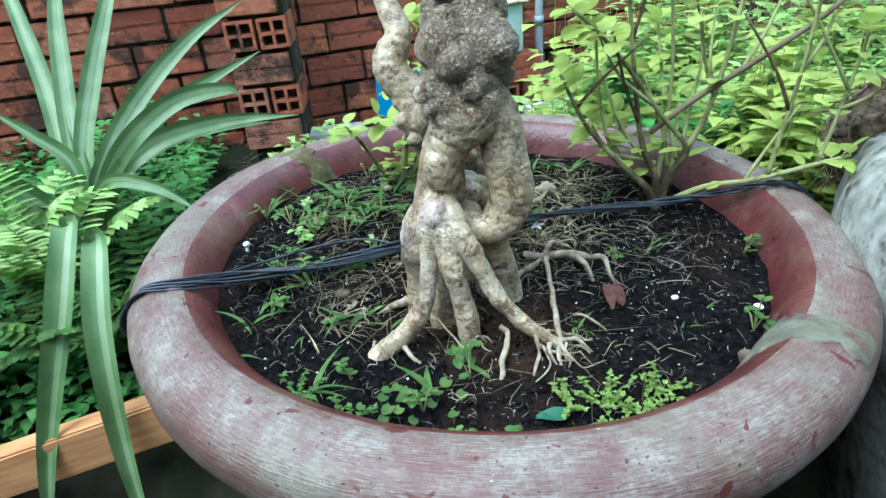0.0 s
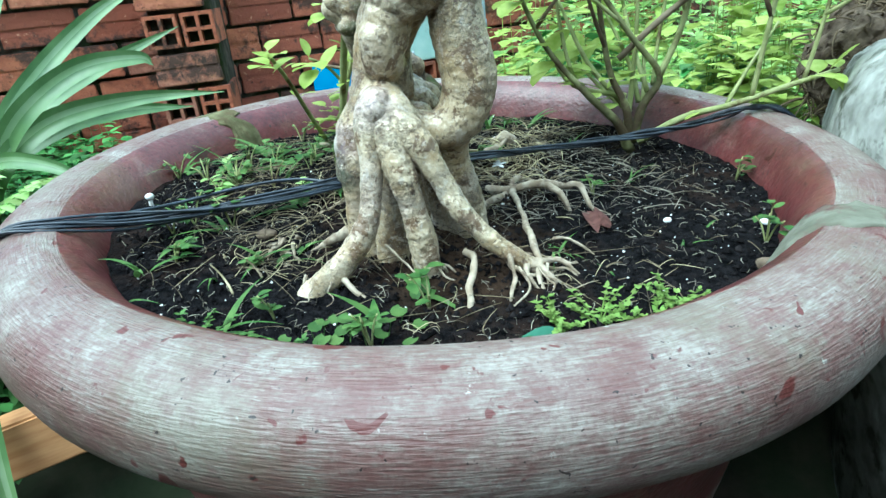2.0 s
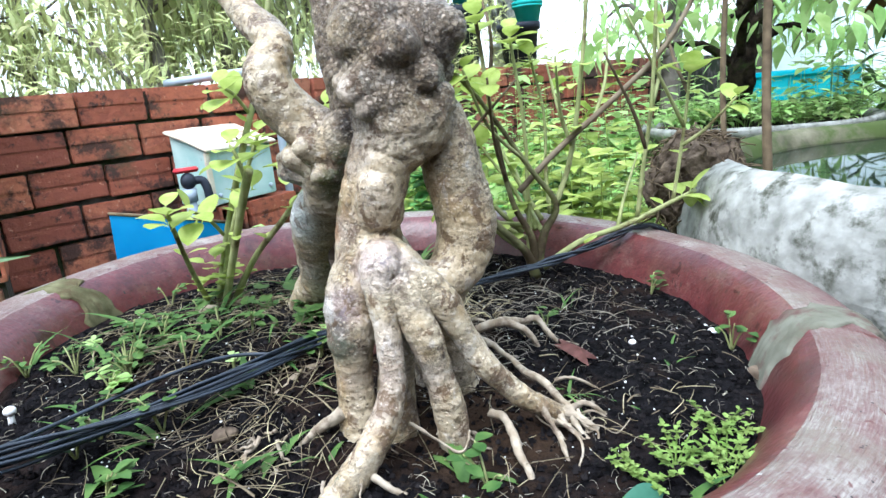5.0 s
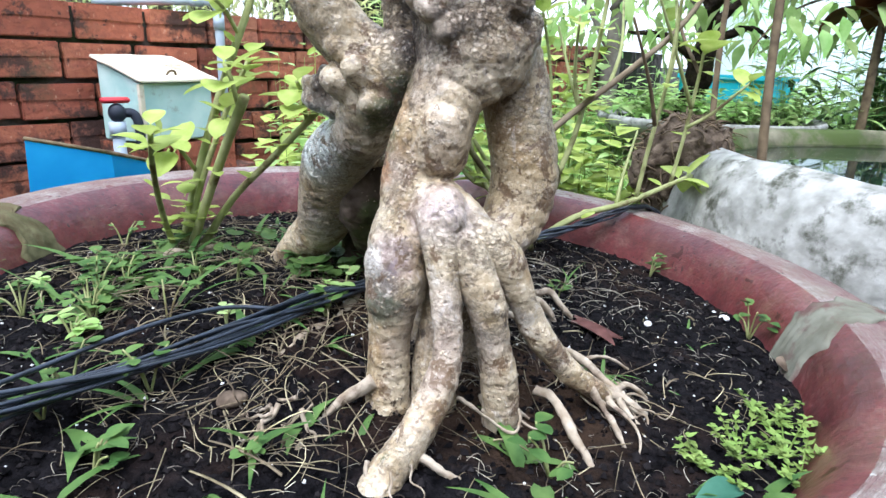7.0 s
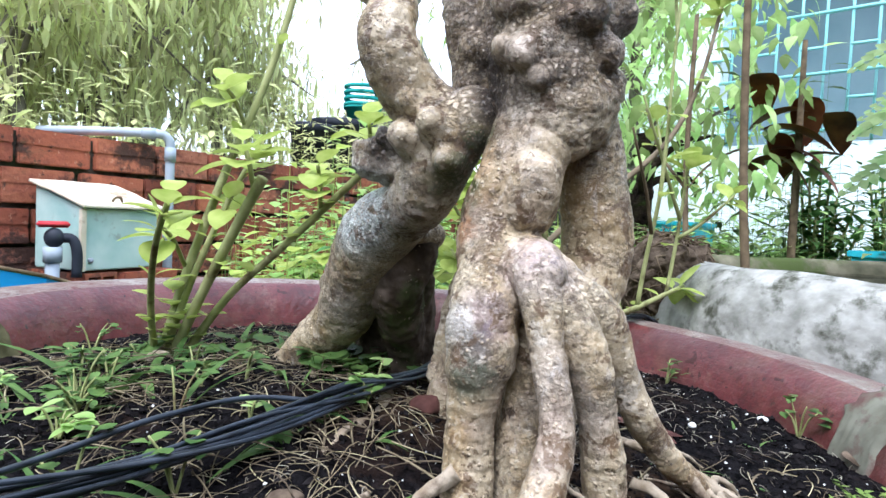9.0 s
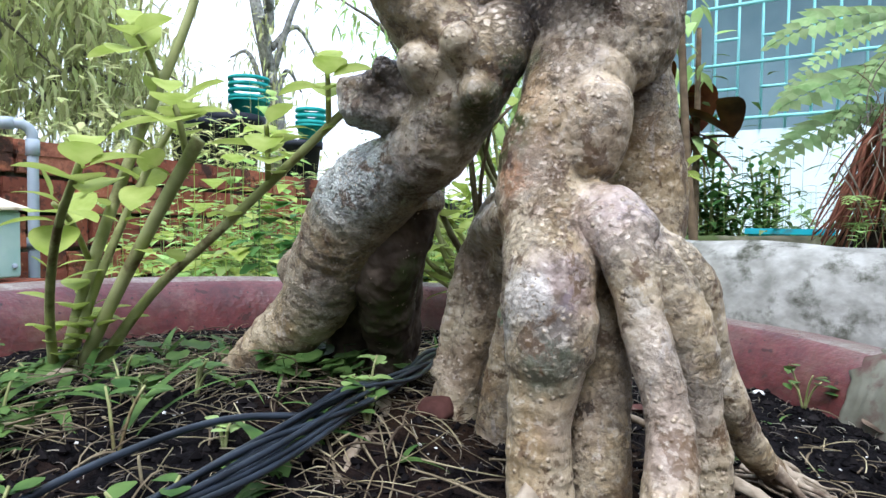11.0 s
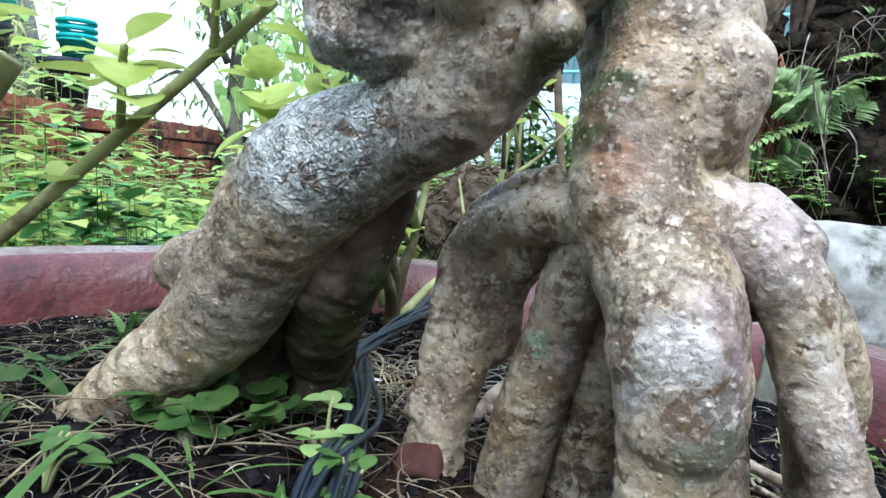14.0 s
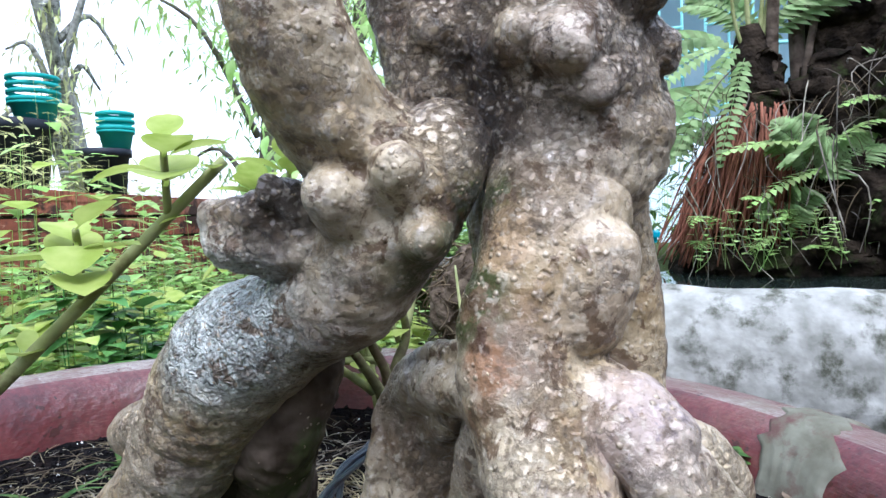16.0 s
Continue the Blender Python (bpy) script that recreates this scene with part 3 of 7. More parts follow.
M_CLOD = material("soil_clod", (0.0014, 0.0014, 0.0016), (0.0150, 0.0132, 0.0132), 90, 0.95, 0.8, island=0.5, spec=0.04)
M_WOOD = material("orange_timber", (0.36, 0.17, 0.07), (0.52, 0.29, 0.13), 14, 0.75, 0.3, stretch=(1, 8, 8))
M_BLUE = material("blue_painted_sheet", (0.015, 0.16, 0.38), (0.03, 0.26, 0.52), 6, 0.4, 0.05)
M_AQUA = material("turquoise_tub_plastic", (0.02, 0.30, 0.38), (0.05, 0.42, 0.50), 8, 0.45, 0.05, (0.10, 0.14, 0.12), 14, 0.62)
M_BOX = material("pale_turquoise_paint", (0.30, 0.46, 0.42), (0.46, 0.58, 0.53), 14, 0.6, 0.2, (0.20, 0.15, 0.10), 12, 0.66)
M_LID = material("weathered_cream_sheet", (0.50, 0.44, 0.32), (0.68, 0.63, 0.50), 14, 0.7, 0.2, (0.22, 0.13, 0.07), 9, 0.6)
M_PVC = material("grey_pvc", (0.26, 0.31, 0.35), (0.36, 0.41, 0.45), 10, 0.45, 0.05)
M_RED = material("red_valve_plastic", (0.40, 0.03, 0.04), (0.5, 0.06, 0.06), 20, 0.5, 0.05)
M_BLACKP = material("black_plastic_pot", (0.012, 0.014, 0.02), (0.03, 0.035, 0.045), 8, 0.5, 0.1)
M_TEAL = material("turquoise_plastic", (0.02, 0.26, 0.24), (0.05, 0.36, 0.33), 8, 0.5, 0.05)
M_HOUSE = material("turquoise_house_wall", (0.68, 0.84, 0.85), (0.80, 0.90, 0.90), 3, 0.8, 0.05)
M_GRILLE = material("turquoise_grille_steel", (0.22, 0.55, 0.53), (0.30, 0.62, 0.60), 8, 0.5, 0.05)
M_DARK = material("grey_blue_shutter", (0.17, 0.25, 0.27), (0.24, 0.32, 0.34), 3, 0.8, 0.0)
M_ROCK = material("dark_peat_rock", (0.005, 0.004, 0.003), (0.032, 0.024, 0.016), 45, 0.95, 1.0, (0.02, 0.03, 0.008), 20, 0.6, dist=0.01, spec=0.05)
M_PEAT = material("brown_peat", (0.04, 0.028, 0.018), (0.15, 0.115, 0.08), 60, 0.95, 1.0, (0.17, 0.13, 0.09), 30, 0.6, dist=0.006)
M_FROOT = material("red_brown_fern_root", (0.10, 0.036, 0.022), (0.24, 0.10, 0.06), 40, 0.8, 0.3, island=0.5)
M_DRY = material("dry_brown_leaf", (0.045, 0.018, 0.014), (0.12, 0.055, 0.045), 60, 0.7, 0.5)
M_BRONZE = material("bronze_red_leaf", (0.055, 0.016, 0.010), (0.15, 0.055, 0.020), 20, 0.5, 0.1, island=0.3)
M_TRUNK = material("grey_tree_bark", (0.10, 0.085, 0.065), (0.22, 0.20, 0.16), 15, 0.9, 0.5)

# ---- ground: one sheet, a raised bed towards the wall, lower before the pot ----
def ground_z(x, y):
    t = min(1, max(0, (y + 0.15) / 0.6))
    t = t * t * (3 - 2 * t)
    z = -0.16 + 0.24 * t
    if y > 1.3:
        z += 0.05 * min(1, (y - 1.3) / 0.5)
    return z + 0.012 * noise.noise((x * 4, y * 4, 0)) + 0.006 * noise.noise((x * 15, y * 15, 3))


def grid_sheet(name, xs, ys, zf, mat):
    v = [(x, y, zf(x, y)) for y in ys for x in xs]
    n = len(xs)
    f = [(j * n + i, j * n + i + 1, (j + 1) * n + i + 1, (j + 1) * n + i) for j in range(len(ys) - 1) for i in range(n - 1)]
    return from_lists(name, v, f, mat)


def stretch_axis(lo, hi, step, far):
    a = list(np.arange(lo, hi + 1e-6, step))
    return [-far, -far / 4, -far / 12, lo - 4, lo - 1] + a + [hi + 1, hi + 4, far / 12, far / 4, far]


ground = grid_sheet("ground", stretch_axis(-2.0, 3.0, 0.05, 300), stretch_axis(-1.5, 2.5, 0.05, 300), ground_z, M_GROUND)
tagged(ground, "dark damp garden earth under leaf litter", "ground", kind="structure")

# plain unseen walls, added to close the place and cut low fill light
for nm, lo, hi in (("light_block_south", (-2.8, -2.75, -0.3), (4.0, -2.6, 1.9)), ("light_block_west", (-2.95, -2.75, -0.3), (-2.8, 3.0, 1.5))):
    gw = box(bmesh.new(), lo, hi, 0.01)
    tagged(link_mesh(nm, gw, M_JOINT, False), "plain unseen wall, added to block low sky light", "garden wall", kind="structure")

# ---- the pot ----
RIM_C = Vector((0, 0, 0.298))
RIM_N = Vector((0.0265, -0.0471, 0.9985)).normalized()
RIM_M = Matrix.Translation(RIM_C) @ Vector((0, 0, 1)).rotation_difference(RIM_N).to_matrix().to_4x4()


def rim_plane(x, y, h=0.0):
    return RIM_C.z - (RIM_N.x * x + RIM_N.y * y) / RIM_N.z + h


def soil_h(x, y):
    h = -0.046 + 0.024 * math.exp(-((x + 0.07) ** 2 + (y - 0.02) ** 2) / (2 * 0.10 ** 2))
    h += 0.006 * min(1, max(0, (-x - 0.1) / 0.15))
    return h


def soil_z(x, y):
    return rim_plane(x, y, soil_h(x, y)) + 0.003 * noise.noise((x * 30, y * 30, 1)) + 0.002 * noise.noise((x * 80, y * 80, 2)) + 0.0014 * noise.noise((x * 190, y * 190, 4))


pot = empty("bonsai_pot")
pot.matrix_world = RIM_M
PROFILE = [(0.0, -0.20), (0.26, -0.20), (0.285, -0.09), (0.296, -0.05), (0.306, -0.026), (0.316, -0.011), (0.327, -0.003), (0.339, 0.0), (0.357, -0.0015), (0.368, -0.0052), (0.376, -0.0112), (0.382, -0.0192), (0.385, -0.0298),
           (0.384, -0.0467), (0.380, -0.0590), (0.370, -0.0685), (0.355, -0.0740), (0.333, -0.078), (0.320, -0.095), (0.312, -0.13), (0.295, -0.24), (0.275, -0.36), (0.26, -0.42), (0.0, -0.42)]
bm = lathe(bmesh.new(), PROFILE, 160)
for v in bm.verts:
    r = math.hypot(v.co.x, v.co.y)
    if r > 0.1:
        a = math.atan2(v.co.y, v.co.x)
        k = 1 + 0.004 * noise.noise((math.cos(a) * 2, math.sin(a) * 2, 5)) + 0.0015 * noise.noise((math.cos(a) * 9, math.sin(a) * 9, v.co.z * 30))
        v.co.x *= k
        v.co.y *= k
        v.co.z += 0.0015 * noise.noise((math.cos(a) * 3, math.sin(a) * 3, 8))
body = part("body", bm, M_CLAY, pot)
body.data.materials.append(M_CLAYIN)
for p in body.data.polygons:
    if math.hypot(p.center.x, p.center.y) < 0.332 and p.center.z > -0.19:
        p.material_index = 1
tagged(pot, "large round red clay bonsai pot with a thick worn whitened rim", "pot")


def rim_patch(a0, a1, flare, lean, i0, i1, name, label, mat, lift, seed):
    """A ragged slab that follows the rim's profile over an angle and leans across it."""
    b = bmesh.new()
    prof = spline([(r, z, 0) for r, z in PROFILE[i0:i1]], 3)
    n = 26
    rows = []
    for j in range(n + 1):
        row = []
        for q, (r, z, _) in enumerate(prof):
            u = q / (len(prof) - 1)
            edge = min(j, n - j, q, len(prof) - 1 - q)
            a = a0 - flare * max(0.0, 0.55 - u) / 0.55 + (a1 - a0 + flare * max(0.0, 0.55 - u) / 0.55) * j / n + lean * (u - 0.5)
            a += (0.055 * noise.noise((u * 5, seed, 0 if j < n / 2 else 7)) + 0.03 * noise.noise((u * 19, seed, 0 if j < n / 2 else 7))) * abs(j / n - 0.5) * 2
            d = (lift + 0.0010 * noise.noise((j * 0.5, q * 0.5, seed))) * min(1, edge / 2) - 0.0012 * (edge == 0)
            sl = 1 if r > 0.345 else -1 if r < 0.325 else 0
            row.append(b.verts.new(((r + d * sl) * math.cos(a), (r + d * sl) * math.sin(a), z + d * (1 if z > -0.035 else 0.3))))
        rows.append(row)
    for p, q in zip(rows, rows[1:]):
        for k in range(len(prof) - 1):
            b.faces.new((p[k], p[k + 1], q[k + 1], q[k]))
    return part(name, b, mat, pot, label)


rim_patch(radians(-51.5), radians(-44.5), radians(5.0), radians(1.0), 2, 12, "mortar_patch", "rough grey mortar repair across the rim", M_MORTAR, 0.0016, 3.1)
rim_patch(radians(129), radians(136), 0.0, radians(3), 3, 9, "lichen_patch", "greenish grey lichen stain on the rim", M_LICHEN, 0.0012, 8.7)

# ---- potting soil ----
b = bmesh.new()
R = 0.302
cols, rings = 300, 120
prev = None
ctr = b.verts.new((0, 0, soil_z(0, 0)))
for i in range(1, rings + 1):
    r = R * i / rings
    ring = []
    for k in range(cols):
        a = 6.283185 * k / cols
        x, y = r * math.cos(a), r * math.sin(a)
        ring.append(b.verts.new((x, y, soil_z(x, y))))
    for k in range(cols):
        if prev:
            b.faces.new((prev[k], ring[k], ring[(k + 1) % cols], prev[(k + 1) % cols]))
        else:
            b.faces.new((ctr, ring[k], ring[(k + 1) % cols]))
    prev = ring
soil = link_mesh("potting_soil", b, M_SOIL)
tagged(soil, "loose black potting soil filling the pot", "soil", kind="stuff")

# ---- the bonsai: a fused trunk of limbs and stilt roots ----
TREE_LIMBS = [
    # crown trunk, bulging above the waist
    [(-0.02, -0.05, 0.70, 0.033), (-0.016, -0.06, 0.60, 0.034), (-0.018, -0.075, 0.53, 0.035), (-0.030, -0.107, 0.490, 0.033), (-0.033, -0.118, 0.458, 0.031), (-0.044, -0.121, 0.432, 0.022)],
    [(-0.030, -0.128, 0.448, 0.026), (-0.036, -0.126, 0.440, 0.022)],
    [(-0.045, -0.112, 0.505, 0.024), (-0.058, -0.110, 0.500, 0.013)],
    [(-0.012, -0.120, 0.500, 0.026), (-0.004, -0.136, 0.502, 0.014)],
    [(-0.040, -0.135, 0.492, 0.016), (-0.044, -0.146, 0.494, 0.010)],
    [(-0.028, -0.138, 0.478, 0.014), (-0.028, -0.146, 0.474, 0.010)],
    [(-0.054, -0.122, 0.474, 0.014), (-0.066, -0.124, 0.470, 0.009)],
]
NECK = [
    # front neck with its eye knob and the lobed leg
    [(-0.046, -0.116, 0.432, 0.021), (-0.056, -0.114, 0.412, 0.0185), (-0.061, -0.107, 0.386, 0.0185), (-0.066, -0.114, 0.364, 0.0200), (-0.081, -0.120, 0.345, 0.0178),
     (-0.086, -0.121, 0.322, 0.0150), (-0.087, -0.120, 0.297, 0.0122), (-0.088, -0.120, 0.270, 0.0128), (-0.091, -0.122, 0.24, 0.0140)],
    [(-0.0585, -0.1285, 0.411, 0.0142), (-0.0575, -0.1265, 0.403, 0.0150), (-0.056, -0.122, 0.395, 0.0160)], [(-0.050, -0.122, 0.425, 0.0185), (-0.054, -0.120, 0.412, 0.0185)],
    [(-0.083, -0.120, 0.338, 0.0178), (-0.0845, -0.122, 0.328, 0.0172), (-0.088, -0.121, 0.319, 0.0145)],
]
FRONT_ROOTS = [
    [(-0.066, -0.128, 0.364, 0.0135), (-0.0725, -0.1405, 0.364, 0.0115), (-0.0755, -0.1485, 0.350, 0.0100), (-0.0770, -0.1530, 0.333, 0.0086), (-0.0805, -0.1615, 0.31, 0.0083),
     (-0.088, -0.1655, 0.29, 0.0086), (-0.104, -0.168, 0.269, 0.0095), (-0.128, -0.172, 0.252, 0.0105), (-0.138, -0.174, 0.243, 0.010)],
    [(-0.065, -0.135, 0.365, 0.014), (-0.063, -0.155, 0.347, 0.0108), (-0.059, -0.163, 0.327, 0.0110), (-0.053, -0.167, 0.30, 0.0095), (-0.049, -0.169, 0.275, 0.0108), (-0.047, -0.170, 0.24, 0.010)],
    [(-0.058, -0.14, 0.36, 0.013), (-0.044, -0.161, 0.345, 0.0108), (-0.031, -0.167, 0.318, 0.0082), (-0.020, -0.173, 0.294, 0.0082), (0.004, -0.182, 0.267, 0.0075), (0.030, -0.190, 0.248, 0.006)],
    # inner mass between the front legs
    [(-0.055, -0.126, 0.36, 0.015), (-0.058, -0.132, 0.32, 0.012), (-0.066, -0.134, 0.28, 0.013), (-0.068, -0.136, 0.24, 0.014)],
]
NECK += [
    # shoulder over the front roots, tissue behind the eye
    [(-0.062, -0.128, 0.366, 0.018), (-0.054, -0.142, 0.358, 0.014), (-0.050, -0.146, 0.350, 0.0125)],
    [(-0.066, -0.138, 0.369, 0.0125), (-0.070, -0.1455, 0.365, 0.0106)],
    [(-0.034, -0.102, 0.428, 0.016), (-0.044, -0.102, 0.405, 0.012), (-0.046, -0.104, 0.372, 0.012)],
]
TREE_LIMBS += [
    # arch on the far side
    [(-0.022, -0.116, 0.458, 0.026), (-0.006, -0.122, 0.438, 0.021), (-0.002, -0.128, 0.41, 0.0200), (0.002, -0.131, 0.378, 0.0205), (-0.006, -0.130, 0.353, 0.0190), (-0.024, -0.129, 0.343, 0.0155), (-0.05, -0.125, 0.350, 0.014)],
    [(-0.012, -0.128, 0.348, 0.016), (-0.014, -0.118, 0.322, 0.0150), (-0.006, -0.111, 0.285, 0.0165), (0.0, -0.104, 0.245, 0.018)],
    # hooked leg behind and the leg beside it
    [(-0.056, -0.098, 0.371, 0.011), (-0.036, -0.077, 0.367, 0.0100), (-0.016, -0.057, 0.357, 0.0108), (-0.012, -0.052, 0.342, 0.0110), (-0.016, -0.053, 0.318, 0.0108), (-0.019, -0.045, 0.284, 0.0128), (-0.02, -0.038, 0.240, 0.014)],
    [(-0.040, -0.083, 0.372, 0.0065), (-0.024, -0.068, 0.366, 0.0060), (-0.014, -0.060, 0.352, 0.0055), (-0.013, -0.061, 0.335, 0.0045)],
    [(-0.046, -0.085, 0.381, 0.0042), (-0.024, -0.062, 0.371, 0.0042), (-0.016, -0.046, 0.352, 0.0040), (-0.022, -0.044, 0.330, 0.0038), (-0.026, -0.036, 0.290, 0.0045)],
    [(-0.05, -0.102, 0.362, 0.012), (-0.041, -0.095, 0.348, 0.0125), (-0.034, -0.086, 0.32, 0.0120), (-0.027, -0.076, 0.279, 0.0130), (-0.024, -0.068, 0.24, 0.015)],
    [(-0.026, -0.080, 0.358, 0.0110), (-0.014, -0.068, 0.342, 0.0100), (-0.008, -0.062, 0.315, 0.0090)],
    [(-0.034, -0.108, 0.350, 0.0130), (-0.024, -0.104, 0.31, 0.0130), (-0.018, -0.100, 0.27, 0.0135), (-0.015, -0.098, 0.24, 0.0140)],
]
BACK_LEGS = TREE_LIMBS[-6:]
TREE_LIMBS = TREE_LIMBS[:-6] + [
    # dark tissue at the back of the hollow
    [(-0.045, -0.080, 0.450, 0.014), (-0.046, -0.074, 0.50, 0.016), (-0.035, -0.060, 0.56, 0.02)],
]
SLANT_LEG = [
    # the great slanting leg
    [(-0.040, 0.128, 0.245, 0.008), (-0.042, 0.108, 0.266, 0.0112), (-0.038, 0.080, 0.288, 0.0165), (-0.034, 0.045, 0.318, 0.0205), (-0.041, 0.020, 0.350, 0.0232), (-0.047, -0.003, 0.377, 0.0245),
     (-0.052, -0.03, 0.391, 0.0195), (-0.058, -0.052, 0.401, 0.0185), (-0.062, -0.068, 0.419, 0.0190), (-0.060, -0.079, 0.436, 0.0180), (-0.054, -0.086, 0.446, 0.016)],
    [(-0.030, -0.020, 0.380, 0.014), (-0.020, -0.024, 0.377, 0.010)],
    [(-0.036, 0.035, 0.345, 0.014), (-0.029, 0.058, 0.340, 0.0125), (-0.029, 0.064, 0.337, 0.011)],
    # knobs, hollow stub and the side branch
    [(-0.064, -0.064, 0.426, 0.016), (-0.082, -0.062, 0.431, 0.0095), (-0.086, -0.062, 0.432, 0.0085)],
    [(-0.066, -0.078, 0.43, 0.014), (-0.084, -0.080, 0.438, 0.0075)],
    [(-0.072, -0.068, 0.443, 0.012), (-0.086, -0.066, 0.449, 0.0070)],
    [(-0.070, -0.082, 0.420, 0.010), (-0.080, -0.086, 0.418, 0.0055)],
    [(-0.062, -0.070, 0.440, 0.019), (-0.072, -0.058, 0.452, 0.0180), (-0.087, -0.055, 0.470, 0.0168), (-0.090, -0.052, 0.486, 0.0160), (-0.080, -0.045, 0.506, 0.0128), (-0.086, -0.014, 0.53, 0.0110), (-0.098, 0.008, 0.57, 0.0100), (-0.105, 0.02, 0.64, 0.0095)],
]


random.seed(11)
for i in range(22):
    z = rnd(0.445, 0.60)
    a = rnd(0, 6.28)
    cx, cy = -0.030 + 0.10 * (z - 0.46), -0.112 + 0.35 * max(0, z - 0.46)
    q = Vector((cx + 0.031 * math.cos(a), cy + 0.031 * math.sin(a), z))
    k = q + Vector((math.cos(a), math.sin(a), rnd(-0.6, 0.6))) * rnd(0.003, 0.009)
    TREE_LIMBS.append([(*q, rnd(0.008, 0.013)), (*k, rnd(0.004, 0.008))])
STUB = [
    [(-0.054, -0.050, 0.414, 0.0155), (-0.062, -0.038, 0.419, 0.0145), (-0.069, -0.025, 0.420, 0.0125), (-0.071, -0.020, 0.420, 0.0115)],
    [(-0.074, -0.030, 0.427, 0.0070), (-0.076, -0.018, 0.427, 0.0055)], [(-0.060, -0.032, 0.428, 0.0070), (-0.064, -0.018, 0.429, 0.0050)], [(-0.068, -0.046, 0.428, 0.008), (-0.076, -0.040, 0.434, 0.006)],
]


def blob_mesh(limbs):
    b = bmesh.new()
    for limb in limbs:
        rows = spline(limb, 8)
        last = None
        for q in rows:
            if last is not None and np.linalg.norm(q[:3] - last) < q[3] * 0.34:
                continue
            last = q[:3]
            m = Matrix.Translation(q[:3]) @ Matrix.Diagonal((q[3], q[3], q[3], 1))
            bmesh.ops.create_icosphere(b, subdivisions=3, radius=1.0, matrix=m)
    return b


tree = empty("bonsai_tree", (-0.05, -0.1, 0.25))
def fused(name, limbs, label, rugged=0.0, mat=None):
    """Fuses a group of limbs into one knobbly mesh."""
    ob = link_mesh(name, blob_mesh(limbs), mat or M_BARK)
    under(ob, tree)
    rem = ob.modifiers.new("fuse", "REMESH")
    rem.mode, rem.voxel_size, rem.use_smooth_shade = "VOXEL", 0.0010, True
    smo = ob.modifiers.new("smooth", "SMOOTH")
    smo.factor, smo.iterations = 0.5, 3
    for nm, kind, size, strength in (("lumps", "CLOUDS", 0.026, 0.0048 if rugged else 0.0026), ("creases", "CLOUDS", 0.014, rugged * 0.7 if rugged else 0.0010), ("craters", "VORONOI", 0.016, 0.0020 if rugged else 0.0),
                                     ("warts", "CLOUDS", 0.0075, 0.0020 if rugged else 0.0011), ("grain", "CLOUDS", 0.0030, 0.0006 if rugged else 0.0004)):
        if not strength:
            continue
        tex = bpy.data.textures.new(nm, kind)
        tex.noise_scale = size
        if kind == "CLOUDS":
            tex.noise_type, tex.noise_depth = "HARD_NOISE" if nm == "creases" else "SOFT_NOISE", 2
        dm = ob.modifiers.new(nm, "DISPLACE")
        dm.texture, dm.strength, dm.mid_level, dm.texture_coords = tex, strength, 0.5, "LOCAL"
    if label:
        ob["label"] = label
    SKINS.append((ob, rugged))
    return ob


SKINS = []
ARCH = [l for l in TREE_LIMBS if l[0][:2] in ((-0.022, -0.116), (-0.012, -0.128))]
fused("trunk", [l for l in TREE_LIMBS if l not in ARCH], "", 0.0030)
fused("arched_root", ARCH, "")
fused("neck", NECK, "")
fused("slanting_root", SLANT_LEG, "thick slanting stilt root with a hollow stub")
# inner leg and back of the hollow, darkened in colour for their shade
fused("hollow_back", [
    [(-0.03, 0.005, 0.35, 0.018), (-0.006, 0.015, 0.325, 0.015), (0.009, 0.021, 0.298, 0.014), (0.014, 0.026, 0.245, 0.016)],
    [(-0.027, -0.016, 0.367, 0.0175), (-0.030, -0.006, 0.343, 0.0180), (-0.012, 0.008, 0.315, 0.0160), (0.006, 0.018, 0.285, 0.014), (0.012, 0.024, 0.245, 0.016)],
    [(-0.010, 0.020, 0.345, 0.020), (0.003, 0.042, 0.310, 0.018), (0.010, 0.056, 0.270, 0.020), (0.012, 0.060, 0.240, 0.020)], [(-0.004, 0.004, 0.345, 0.014), (0.012, 0.020, 0.300, 0.016), (0.016, 0.026, 0.245, 0.018)]], "wood behind the slanting root, its shade put into a dark colour", 0.002, M_DARKWOOD)
fused("hollow_stub", STUB, "weathered blunt hollow branch stub with moss", 0.004)
fused("back_root", BACK_LEGS[:3] + BACK_LEGS[4:5], "dark ridged hooked root behind the trunk", 0.0014)
fused("back_root", BACK_LEGS[3:4], "")
fused("back_root", BACK_LEGS[5:], "")
for limb in FRONT_ROOTS:
    fused("stilt_root", [limb], "")
# bake the skins and strew them with raised corky dots
bpy.context.view_layer.update()
deps = bpy.context.evaluated_depsgraph_get()
baked = [bpy.data.meshes.new_from_object(ob.evaluated_get(deps), depsgraph=deps) for ob, _ in SKINS]
random.seed(5)
dots_v, dots_f = [], []
